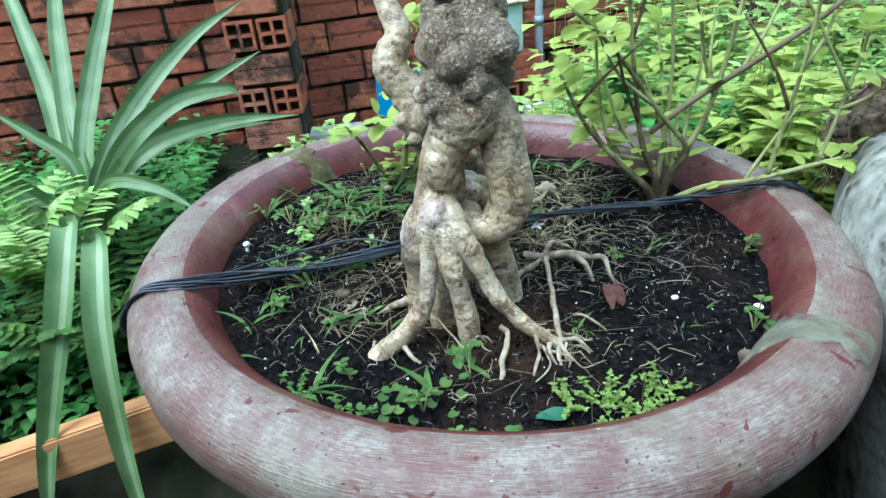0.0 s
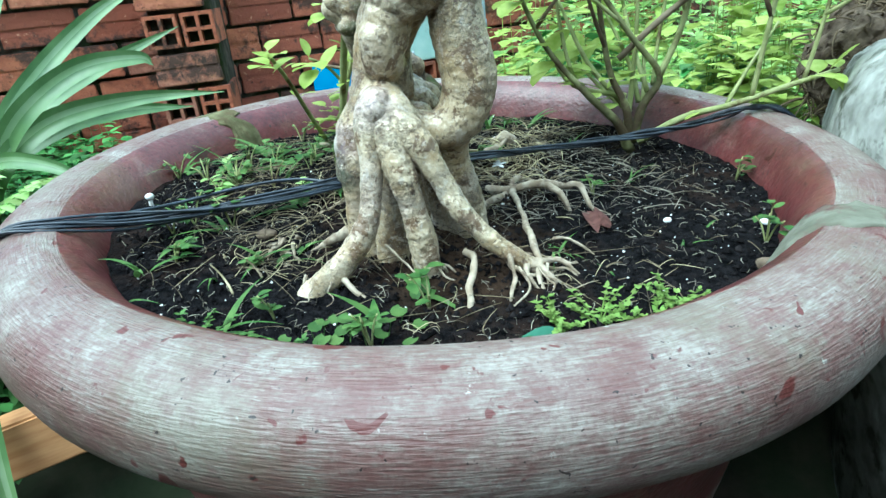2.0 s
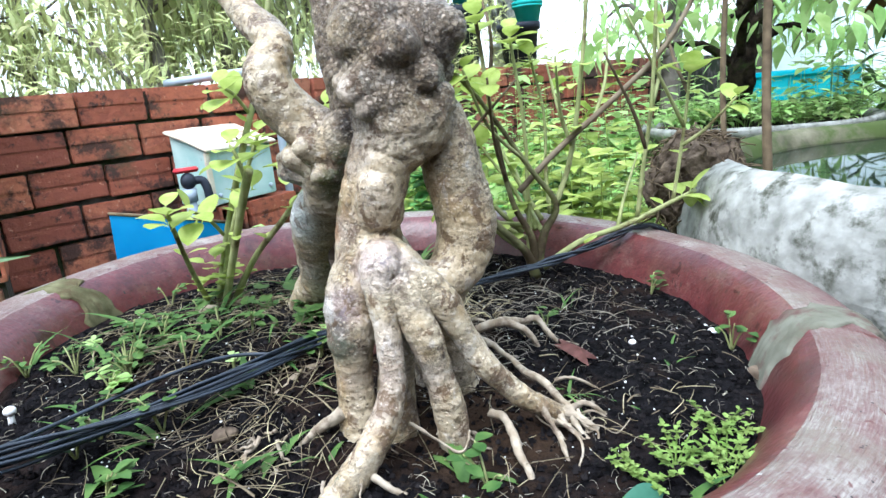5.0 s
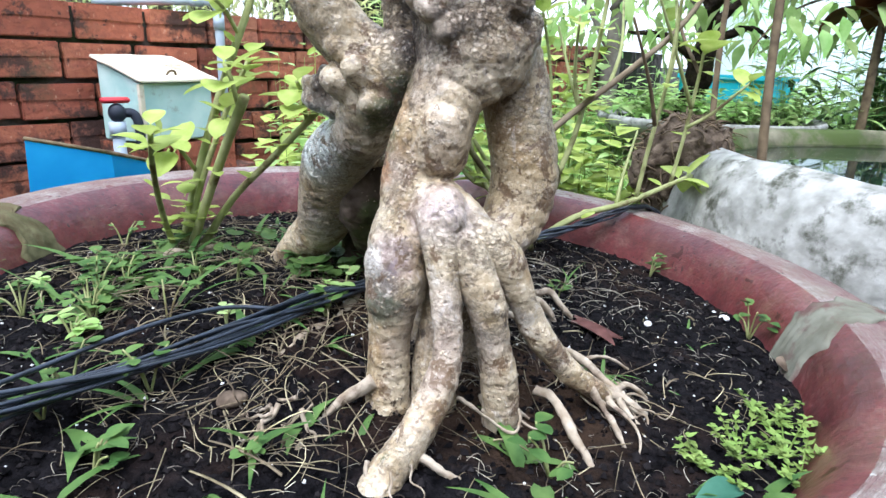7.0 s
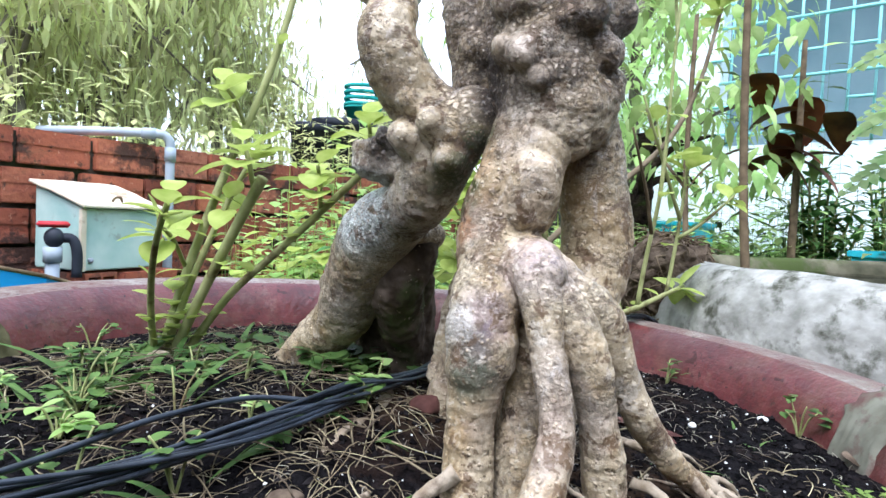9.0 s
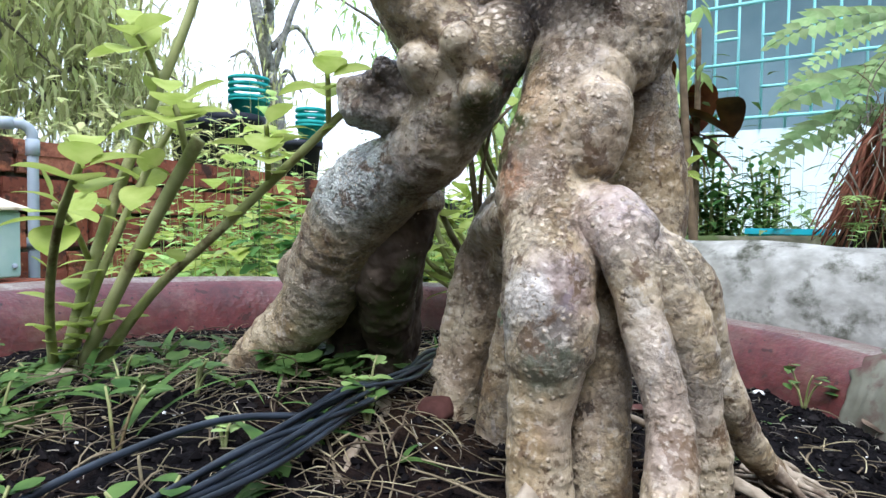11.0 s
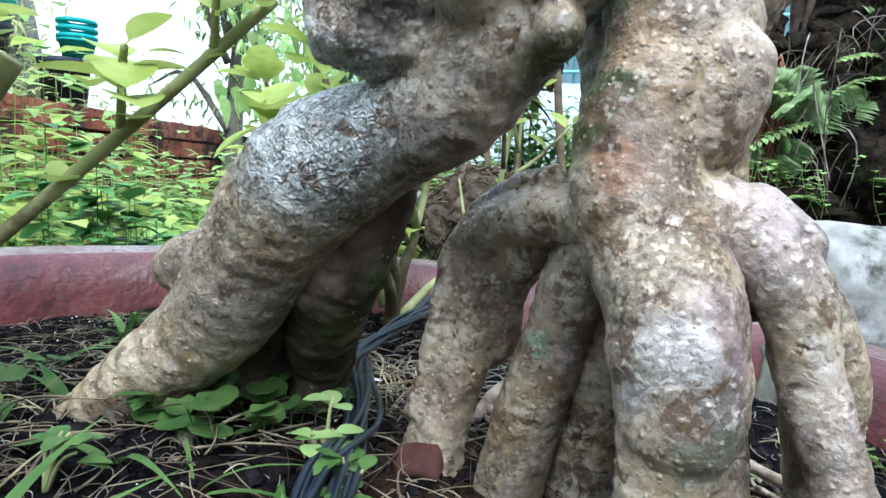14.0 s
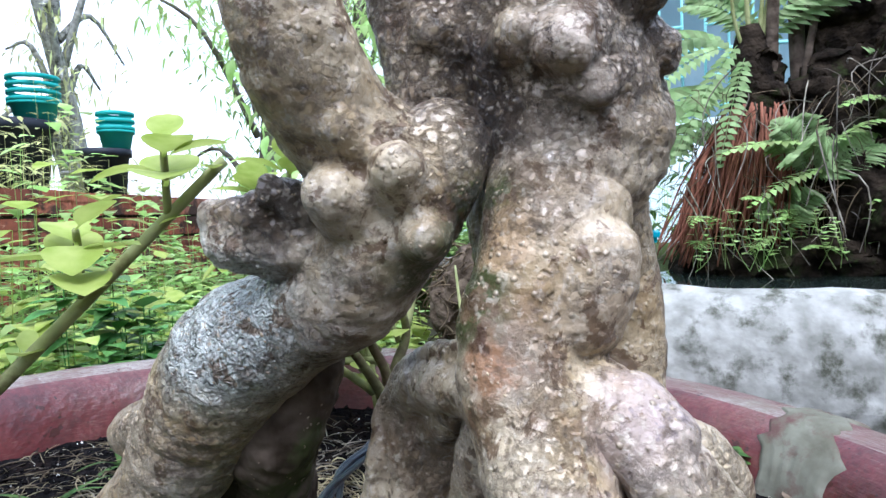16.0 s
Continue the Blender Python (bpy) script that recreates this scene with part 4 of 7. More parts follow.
for (ob, rugged), me in zip(SKINS, baked):
    ob.modifiers.clear()
    ob.data = me
    count = int(len(me.vertices) * (0.015 if rugged else 0.055 if ob.name.startswith("slanting") else 0.028))
    for _ in range(count):
        v = me.vertices[random.randrange(len(me.vertices))]
        if noise.noise(v.co * 38) + 0.35 * noise.noise(v.co * 130) < rnd(0.0, 0.45):
            continue
        nr = v.normal
        u = nr.orthogonal().normalized()
        w = nr.cross(u)
        r = rnd(0.00020, 0.00048) * (1.7 if rnd(0, 1) < 0.05 else 1)
        k0, el = len(dots_v), rnd(1.0, 1.9)
        for ring, (f, h) in enumerate(((1.0, -0.25), (0.62, 0.42))):
            for k in range(6):
                a = 1.0472 * k
                dots_v.append(tuple(v.co + (u * math.cos(a) * el + w * math.sin(a)) * r * f + nr * r * h))
        dots_v.append(tuple(v.co + nr * r * 0.60))
        for k in range(6):
            n1 = (k + 1) % 6
            dots_f += [(k0 + k, k0 + n1, k0 + 6 + n1, k0 + 6 + k), (k0 + 6 + k, k0 + 6 + n1, k0 + 12)]
tagged(under(from_lists("corky_dot", dots_v, dots_f, M_DOT), tree), kind="stuff")
tagged(tree, "old bonsai with a pale knobbly trunk on exposed stilt roots", "bonsai tree")

# thin surface roots
ROOTS = [
    [(-0.10, -0.122, 0.275, 0.006), (-0.118, -0.119, 0.262, 0.0045), (-0.138, -0.118, 0.256, 0.004), (-0.150, -0.114, 0.257, 0.003)],
    [(-0.138, -0.118, 0.257, 0.0035), (-0.150, -0.128, 0.255, 0.0025), (-0.156, -0.130, 0.252, 0.0015)],
    [(-0.110, -0.170, 0.262, 0.0055), (-0.104, -0.182, 0.254, 0.0045), (-0.096, -0.192, 0.246, 0.003)],
    [(-0.020, -0.168, 0.262, 0.003), (-0.014, -0.178, 0.258, 0.0038), (-0.020, -0.196, 0.254, 0.004), (-0.026, -0.210, 0.248, 0.0042), (-0.030, -0.222, 0.238, 0.004)],
    [(0.016, -0.186, 0.258, 0.005), (0.030, -0.196, 0.252, 0.0035), (0.036, -0.206, 0.248, 0.0028), (0.044, -0.212, 0.243, 0.0015)],
    [(0.008, -0.184, 0.262, 0.005), (0.010, -0.198, 0.254, 0.003), (0.006, -0.210, 0.249, 0.0028), (0.0, -0.222, 0.243, 0.0018)],
    [(0.022, -0.188, 0.256, 0.004), (0.020, -0.202, 0.251, 0.003), (0.024, -0.214, 0.246, 0.0022)],
    [(0.025, -0.190, 0.254, 0.004), (0.045, -0.190, 0.252, 0.003), (0.062, -0.196, 0.246, 0.0018)],
    [(0.056, -0.050, 0.264, 0.0038), (0.045, -0.093, 0.263, 0.0040), (0.038, -0.140, 0.261, 0.0046), (0.032, -0.180, 0.258, 0.0044), (0.026, -0.215, 0.249, 0.003)],
    [(0.0, -0.09, 0.262, 0.005), (0.04, -0.062, 0.261, 0.004), (0.070, -0.020, 0.262, 0.0045), (0.090, -0.026, 0.253, 0.003)],
    [(0.030, -0.042, 0.262, 0.0050), (0.055, -0.050, 0.264, 0.0055), (0.078, -0.060, 0.264, 0.0058), (0.090, -0.078, 0.262, 0.0050), (0.094, -0.092, 0.254, 0.0030)],
    [(0.074, -0.058, 0.264, 0.0045), (0.096, -0.066, 0.265, 0.0052), (0.110, -0.070, 0.263, 0.0048), (0.118, -0.094, 0.254, 0.0030)],
    [(0.055, -0.15, 0.252, 0.002), (0.07, -0.165, 0.250, 0.0018), (0.082, -0.172, 0.246, 0.001)],
    [(-0.03, 0.0, 0.275, 0.006), (-0.062, -0.028, 0.266, 0.005), (-0.098, -0.042, 0.262, 0.0042), (-0.122, -0.052, 0.256, 0.003)],
    [(-0.060, 0.040, 0.282, 0.0042), (-0.066, 0.036, 0.276, 0.0038), (-0.080, 0.032, 0.268, 0.004), (-0.086, 0.028, 0.26, 0.003)],
    [(-0.075, -0.165, 0.275, 0.0015), (-0.064, -0.176, 0.262, 0.0016), (-0.052, -0.186, 0.256, 0.0018), (-0.042, -0.178, 0.262, 0.0018), (-0.034, -0.172, 0.268, 0.0014)],
    [(-0.095, -0.16, 0.27, 0.0012), (-0.09, -0.152, 0.262, 0.0012), (-0.080, -0.155, 0.252, 0.001)],
    [(0.06, 0.08, 0.262, 0.005), (0.085, 0.10, 0.264, 0.0055), (0.10, 0.12, 0.262, 0.005), (0.12, 0.12, 0.255, 0.003)],
]
for pts in ROOTS:
    q = [(x, y, max(z, soil_z(x, y) - 0.3 * r) if i < len(pts) - 1 else soil_z(x, y) - 0.003, r) for i, (x, y, z, r) in enumerate(pts)]
    q = [(x, y, z, r * (0.62 if i else 0.8)) for i, (x, y, z, r) in enumerate(q)]
    rb = tube(bmesh.new(), q, 10, 12)
    for v in rb.verts:
        v.co += Vector(noise.noise_vector(v.co * 55)) * 0.0034 + Vector(noise.noise_vector(v.co * 260)) * 0.0006
    under(link_mesh("root", rb, M_ROOT), tree)

# fine rootlets where the stilt roots enter the soil
random.seed(91)
for cx, cy, spread, way, n, reach in ((0.022, -0.186, 0.014, -1.2, 13, 0.045), (-0.146, -0.116, 0.010, 3.0, 7, 0.025), (0.012, -0.176, 0.010, -0.3, 5, 0.05), (-0.050, -0.165, 0.010, -1.6, 5, 0.03), (-0.125, -0.172, 0.010, -1.8, 4, 0.025)):
    for _ in range(n):
        x, y = cx + spread * rnd(-1, 1), cy + spread * rnd(-1, 1)
        a, ln, r = way + rnd(-1.3, 1.3), reach * rnd(0.4, 1.0), rnd(0.0006, 0.0016)
        q = []
        for i in range(6):
            u = i / 5
            px, py = x + ln * u * math.cos(a), y + ln * u * math.sin(a)
            a += rnd(-0.45, 0.45)
            q.append((px, py, soil_z(px, py) + (0.009 * (1 - u) ** 2 + 0.0016 if i < 5 else -0.002), r * (1 - 0.55 * u)))
        under(link_mesh("rootlet", tube(bmesh.new(), q, 6, 3), M_ROOT), tree)

# ---- black cable bundle laid across the pot ----
cable = empty("cable_bundle", (0, 0, 0.28))
CORE = [(-0.364, -0.092, 0.232), (-0.378, -0.092, 0.272), (-0.353, -0.090, 0.302), (-0.315, -0.086, 0.302), (-0.270, -0.068, 0.291), (-0.211, -0.057, 0.286), (-0.151, -0.043, 0.286), (-0.081, -0.026, 0.286),
        (-0.028, -0.014, 0.284), (0.04, 0.012, 0.279), (0.10, 0.028, 0.274), (0.17, 0.026, 0.274), (0.225, 0.024, 0.275), (0.275, 0.020, 0.279), (0.310, 0.008, 0.289), (0.338, 0.0, 0.2935), (0.362, -0.006, 0.287), (0.384, -0.010, 0.266), (0.392, -0.012, 0.232)]
for k in range(10):
    pts = []
    for i, (x, y, h) in enumerate(CORE):
        a = 6.2832 * k / 10 + (i * 0.7 if i < 9 else 6.3 + (i - 9) * 2.1) + 1.6 * noise.noise((i * 0.45, k * 2.3, 7))
        w = (0.0072 if 3 < i < 8 else 0.0056 if 2 < i < 15 else 0.0042) * (0.45 + 1.1 * abs(noise.noise((i * 0.6, k * 3.1, 2))) + 0.3 * (k % 3))
        pts.append((x + 0.25 * w * math.sin(a * 1.3), y + w * math.cos(a) + 0.002 * rnd(-1, 1), h + 0.45 * w * math.sin(a) + 0.0012 * rnd(-1, 1), 0.00122))
    under(link_mesh("strand", tube(bmesh.new(), pts, 6, 6), M_CABLE), cable)
loose = [(-0.300, -0.075, 0.298), (-0.24, -0.035, 0.290), (-0.19, -0.018, 0.291), (-0.14, -0.012, 0.290), (-0.10, -0.026, 0.284)]
under(link_mesh("strand", tube(bmesh.new(), [(x, y, h, 0.0015) for x, y, h in loose], 6, 6), M_CABLE), cable)
tagged(cable, "twisted bundle of thin black cables lying across the pot", "cable")

# ---- brick wall ----
WALL_Y, WALL_TOP, PITCH, LEN = 1.25, 0.545, 0.084, 0.163
WALL_TURN = Matrix.Translation((0.07, WALL_Y, 0)) @ Matrix.Rotation(math.atan(0.25), 4, "Z") @ Matrix.Translation((-0.07, -WALL_Y, 0))
wall = empty("wall_north", (0, WALL_Y, 0))
b = bmesh.new()
box(b, (-3.0, WALL_Y + 0.010, -0.1), (4.2, WALL_Y + 0.10, WALL_TOP - 0.012))
bmesh.ops.subdivide_edges(b, edges=b.edges[:], cuts=3, use_grid_fill=True)
bmesh.ops.transform(b, matrix=WALL_TURN, verts=b.verts)
under(link_mesh("mortar", b, M_JOINT, False), wall)
tagged(wall, "low wall of red hollow bricks with black mould and dark joints", "brick wall", kind="structure")


def brick_mesh(name, lx, ly, lz):
    """A brick with two shallow grooves along its faces."""
    b = bmesh.new()
    for z0, z1 in ((0.0, lz * 0.47), (lz * 0.53, lz)):
        box(b, (0, 0, z0), (lx, ly, z1), 0.0025, 0.0012)
    box(b, (0.002, 0.0025, lz * 0.4), (lx - 0.002, ly - 0.0025, lz * 0.6))
    me = bpy.data.meshes.new(name)
    b.to_mesh(me)
    b.free()
    me.materials.append(M_BRICK)
    return me


def hollow_mesh(name, w, d, h):
    """A brick seen end on: a shell with four square tubes."""
    b = bmesh.new()
    t = w * 0.11
    cell = (w - 3 * t) / 2
    cellz = (h - 3 * t) / 2
    for i in range(3):
        x = i * (t + cell)
        box(b, (x, 0, 0), (x + t, d, h), 0.0012)
    for j in range(3):
        z = j * (t + cellz)
        for i in range(2):
            x = t + i * (t + cell)
            box(b, (x - 0.001, 0.0005, z), (x + cell + 0.001, d, z + t))
    box(b, (0.002, d * 0.6, 0.002), (w - 0.002, d, h - 0.002))
    me = bpy.data.meshes.new(name)
    b.to_mesh(me)
    b.free()
    me.materials.append(M_BRICK)
    return me


BRICKS = [brick_mesh("brick_%d" % i, LEN - 0.008, 0.08, PITCH - 0.009) for i in range(6)]


def put_brick(me, m, parent):
    ob = new("brick", me)
    ob.parent = parent
    ob.matrix_parent_inverse = Matrix.Translation(parent.matrix_basis.translation).inverted()
    ob.matrix_basis = m
    return ob


for c in range(7):
    z = WALL_TOP - (c + 1) * PITCH + 0.004
    x = -2.2 + (c % 2) * LEN * 0.5 + rnd(-0.03, 0.03)
    while x < 2.9:
        put_brick(random.choice(BRICKS), WALL_TURN @ Matrix.Translation((x + rnd(-0.003, 0.003), WALL_Y - 0.006 + rnd(-0.006, 0.006), z + rnd(-0.002, 0.002))) @ Matrix.Rotation(rnd(-0.012, 0.012), 4, "Y") @ Matrix.Rotation(rnd(-0.02, 0.02), 4, "Z"), wall)
        x += LEN
# pier that ties into the wall, header ends out in every other course
PIER = Matrix.Translation((-0.098, -0.60, 0.54)) @ Matrix.Diagonal((0.885, 0.885, 0.885, 1)) @ Matrix.Translation((0.098, 0.60, -0.54))
pier = empty("brick_pier", (-0.38, 0.95, 0.0))
HOLLOW = hollow_mesh("brick_end", 0.078, 0.17, 0.078)
b = bmesh.new()
box(b, (-0.487, 1.165, -0.05), (-0.338, 1.44, 0.60))
bmesh.ops.transform(b, matrix=PIER, verts=b.verts)
under(link_mesh("mortar", b, M_JOINT, False), pier)
z = 0.062
for c in range(6):
    if c % 2:
        for i in range(2):
            put_brick(HOLLOW, PIER @ Matrix.Translation((-0.497 + i * 0.087 + rnd(-0.003, 0.003), 1.135 + rnd(-0.006, 0.004), z)) @ Matrix.Rotation(rnd(-0.05, 0.05), 4, "Y"), pier)
    else:
        put_brick(BRICKS[c % 6], PIER @ Matrix.Translation((-0.502 + rnd(-0.004, 0.004), 1.135 + rnd(-0.004, 0.004), z)) @ Matrix.Rotation(rnd(-0.03, 0.03), 4, "Y"), pier)
    z += 0.09
tagged(pier, "projecting brick pier showing the open holes of hollow bricks", "brick pier")

# ---- round pond basin with its planted rock ----
BC = Vector((0.74, -0.28, 0.0))
basin = empty("pond_basin", BC)
BP = [(0.0, 0.20), (0.33, 0.20), (0.345, 0.28), (0.350, 0.325), (0.358, 0.342), (0.372, 0.350), (0.390, 0.346), (0.408, 0.330), (0.420, 0.30), (0.425, 0.26), (0.42, 0.21), (0.405, 0.16), (0.38, 0.05), (0.36, -0.2), (0.0, -0.2)]
for nm, prof, lab in (("basin_rim", BP[3:10], "thick whitewashed rim with grey stains"), ("basin_wall", BP[9:], ""), ("basin_floor", BP[:4], "dark mossy inside")):
    b = lathe(bmesh.new(), prof, 128)
    for v in b.verts:
        k = 1 + 0.012 * noise.noise(v.co * 6) + 0.006 * noise.noise(v.co * 20)
        v.co.x *= k
        v.co.y *= k
        v.co.z += 0.006 * noise.noise(v.co * 5) + 0.003 * noise.noise(v.co * 22)
    bw = part(nm, b, M_WHITE, basin, lab)
    bw.data.materials.append(M_MOSSC)
    for p in bw.data.polygons:
        a = math.degrees(math.atan2(p.center.y, p.center.x)) + 14 * noise.noise(p.center * 20)
        if -60 < a < 128 or math.hypot(p.center.x, p.center.y) < 0.356:
            p.material_index = 1
b = bmesh.new()
bmesh.ops.create_circle(b, cap_ends=True, segments=64, radius=0.352)
bmesh.ops.translate(b, verts=b.verts, vec=BC + Vector((0, 0, 0.322)))
tagged(link_mesh("pond_water", b, M_WATER), "still dark water reflecting the trees in the basin", "water", kind="structure")
tagged(basin, "round whitewashed concrete pond basin with a mottled thick rim", "basin")

# rooty lump on the basin's rim
LC = Vector((0.490, 0.035, 0.315))
lump = empty("root_clump", LC)
b = bmesh.new()
bmesh.ops.create_icosphere(b, subdivisions=5, radius=1.0, matrix=Matrix.Translation(LC) @ Matrix.Diagonal((0.052, 0.064, 0.066, 1)))
for v in b.verts:
    v.co += Vector(noise.noise_vector(v.co * 28)) * 0.016 + Vector(noise.noise_vector(v.co * 90)) * 0.007
under(link_mesh("peat", b, M_PEAT), lump)
lv = Leaves()
for _ in range(420):
    a, e = rnd(0, 6.28), rnd(-0.9, 1.4)
    d = Vector((math.cos(a) * math.cos(e) * 0.054, math.sin(a) * math.cos(e) * 0.066, math.sin(e) * 0.068))
    p = LC + d
    lv.straw(p, p + Vector((rnd(-1, 1), rnd(-1, 1), rnd(-1, 0.5))) * 0.03, rnd(0.0006, 0.0018), 0.008)
tagged(under(lv.make("rootlet", M_TWIG), lump), kind="stuff")
tagged(lump, "clump of brown peat and fine roots on the basin rim", "root clump")

stick = link_mesh("bamboo_stake", tube(bmesh.new(), [(0.478, -0.07, 0.30, 0.0055), (0.50, -0.05, 0.45, 0.005), (0.535, -0.03, 0.66, 0.0045), (0.56, -0.02, 0.85, 0.004)], 8, 4), M_TWIG)
tagged(stick, "thin brown stake standing in the pond basin", "stake")
stick2 = link_mesh("bamboo_stake", tube(bmesh.new(), [(0.545, 0.03, 0.33, 0.004), (0.57, 0.05, 0.48, 0.0038), (0.60, 0.06, 0.70, 0.003)], 8, 4), M_TWIG)
tagged(stick2, "thin brown stake standing in the pond basin", "stake")

# ---- rock island with ferns ----
rock = empty("fern_rock", (0.80, -0.36, 0.30))
b = bmesh.new()
for c, s in (((0.86, -0.38, 0.33), (0.15, 0.17, 0.07)), ((0.88, -0.36, 0.44), (0.08, 0.09, 0.12)), ((0.85, -0.33, 0.58), (0.035, 0.035, 0.09)), ((0.81, -0.50, 0.42), (0.10, 0.10, 0.14)), ((0.80, -0.56, 0.56), (0.09, 0.10, 0.16)), ((0.90, -0.48, 0.50), (0.09, 0.14, 0.16)), ((0.98, -0.56, 0.66), (0.10, 0.15, 0.22))):
    bmesh.ops.create_icosphere(b, subdivisions=5, radius=1.0, matrix=Matrix.Translation(c) @ Matrix.Diagonal((*s, 1)))
for v in b.verts:
    v.co += Vector(noise.noise_vector(v.co * 14)) * 0.03 + Vector(noise.noise_vector(v.co * 45)) * 0.016 + Vector(noise.noise_vector(v.co * 110)) * 0.008
under(link_mesh("peat", b, M_ROCK), rock)
for i in range(170):
    u = rnd(-0.5, 0.5)
    depth_in = rnd(-0.025, 0.045)
    top = Vector((0.805 + 0.6 * depth_in + 0.02 * abs(u), -0.315 - 0.09 * u, rnd(0.52, 0.575)))
    bot = Vector((0.765 + 1.2 * depth_in + rnd(-0.02, 0.02), -0.275 - 0.19 * u + rnd(-0.02, 0.02), rnd(0.33, 0.39)))
    r0 = rnd(0.0012, 0.0028)
    mid_pt = top.lerp(bot, 0.45) + Vector((-0.012, rnd(-0.012, 0.012), 0.012))
    low = top.lerp(bot, 0.75) + Vector((rnd(-0.008, 0.008), rnd(-0.01, 0.01), 0))
    under(link_mesh("hanging_root", tube(bmesh.new(), [(*top, r0), (*mid_pt, r0), (*low, r0 * 0.9), (*bot, r0 * 0.6)], 5, 3), M_FROOT), rock)
lv = Leaves()
for _ in range(420):
    q = Vector((rnd(0.74, 0.86), rnd(-0.62, -0.22), rnd(0.34, 0.60)))
    lv.straw(q, q + Vector((rnd(-0.03, 0.02), rnd(-0.05, 0.05), rnd(-0.12, 0.0))), rnd(0.0004, 0.0010), 0.015)
tagged(under(lv.make("fine_root", M_TWIG), rock), kind="stuff")
lv = Leaves()
for _ in range(110):
    q = Vector((rnd(0.70, 0.78), rnd(-0.62, -0.20), rnd(0.36, 0.62)))
    lv.straw(q, q + Vector((rnd(-0.03, 0.03), rnd(-0.05, 0.05), rnd(-0.14, -0.02))), rnd(0.0006, 0.0015), 0.03)
tagged(under(lv.make("dry_grass", M_BITS), rock), kind="stuff")
b = tube(bmesh.new(), [(0.85, -0.325, 0.50, 0.034), (0.852, -0.322, 0.57, 0.036), (0.856, -0.318, 0.63, 0.030), (0.86, -0.315, 0.70, 0.018)], 12, 5)
for v in b.verts:
    v.co += Vector(noise.noise_vector(v.co * 60)) * 0.007
under(link_mesh("fern_stump", b, M_ROCK), rock)
tagged(rock, "dark peat rock in the pond hung with red-brown fern roots", "rock")


def frond(parent, mat, base, way, length, pinna, n=16, droop=0.5, face=(0, 0, 1)):
    """A fern frond: paired pinnae along a drooping midrib."""
    lv = Leaves()
    d = Vector(way).normalized()
    side = d.cross(Vector(face))
    side = side.normalized() if side.length > 1e-3 else Vector((1, 0, 0))
    base = Vector(base)
    last = base
    for i in range(1, n + 1):
        t = i / n
        c = base + d * length * t + Vector((0, 0, -droop * length * t * t))
        lv.straw(last, c, 0.0009)
        w = pinna * math.sin(math.pi * (0.12 + 0.86 * t)) + 0.004
        tang = (c - last).normalized()
        for s in (-1, 1):
            lv.blade(c, side * s + tang * 0.45 + Vector((0, 0, rnd(-0.15, 0.1))), w * rnd(0.9, 1.1), length / n * 1.15, 0.15, 0.1, 3, 0.6, up=face)
        last = c
    under(lv.make("frond", mat), parent)


fern = empty("fern", (0.82, -0.34, 0.55))
for base, way, ln, pw, dr in (((0.80, -0.29, 0.66), (-0.25, 0.30, -0.35), 0.17, 0.020, 0.35), ((0.80, -0.30, 0.64), (-0.3, 0.18, -0.5), 0.15, 0.020, 0.25), ((0.78, -0.38, 0.47), (-0.35, 0.55, 0.85), 0.12, 0.028, 0.55),
                              ((0.78, -0.38, 0.47), (-0.2, 0.1, 1.0), 0.12, 0.028, 0.35), ((0.78, -0.39, 0.46), (-0.2, -0.55, 0.8), 0.14, 0.04, 0.5), ((0.78, -0.38, 0.47), (-0.6, 0.3, 0.6), 0.13, 0.04, 0.6),
                              ((0.79, -0.46, 0.46), (-0.3, -0.8, 0.5), 0.15, 0.02, 0.4), ((0.77, -0.34, 0.40), (-0.5, 0.4, 0.5), 0.08, 0.02, 0.5), ((0.77, -0.36, 0.40), (-0.4, -0.2, 0.7), 0.09, 0.022, 0.5),
                              ((0.95, -0.30, 0.62), (-0.75, 0.55, -0.05), 0.30, 0.065, 0.25), ((0.95, -0.28, 0.56), (-0.7, 0.62, -0.05), 0.26, 0.05, 0.35), ((0.97, -0.30, 0.70), (-0.6, 0.6, 0.15), 0.28, 0.055, 0.4),
                              ((0.88, -0.33, 0.68), (-0.2, 0.5, 0.8), 0.2, 0.04, 0.5), ((0.88, -0.34, 0.68), (-0.2, -0.7, 0.7), 0.22, 0.04, 0.5), ((0.90, -0.50, 0.58), (-0.6, -0.4, 0.6), 0.2, 0.045, 0.6)):
    frond(fern, M_FERN, base, way, ln, pw, 18, dr, (-0.75, 0.25, 0.6))
    if pw < 0.05:
        frond(fern, M_FERN, Vector(base) + Vector((rnd(-0.02, 0.02), rnd(-0.03, 0.03), rnd(-0.02, 0.02))), Vector(way) + Vector((rnd(-0.3, 0.1), rnd(-0.4, 0.4), rnd(-0.2, 0.3))), ln * rnd(0.8, 1.1), pw, 18, dr, (-0.7, rnd(-0.2, 0.5), 0.6))
for i in range(10):
    a = rnd(1.6, 4.6)
    frond(fern, M_LEAF, (0.73 + rnd(-0.03, 0.03), rnd(-0.60, -0.22), rnd(0.34, 0.40)), (math.cos(a), math.sin(a), rnd(0.4, 1.6)), rnd(0.05, 0.10), rnd(0.014, 0.024), 12, rnd(0.4, 0.8))
for x, y, z, r in ((0.845, -0.31, 0.86, 0.004), (0.85, -0.335, 0.88, 0.0035), (0.86, -0.35, 0.9, 0.005), (0.84, -0.29, 0.84, 0.003)):
    under(link_mesh("stalk", tube(bmesh.new(), [(0.853, -0.322, 0.62, r), (x, y, z - 0.12, r * 0.9), (x - 0.02, y, z, r * 0.7)], 8, 4), M_STEM), fern)
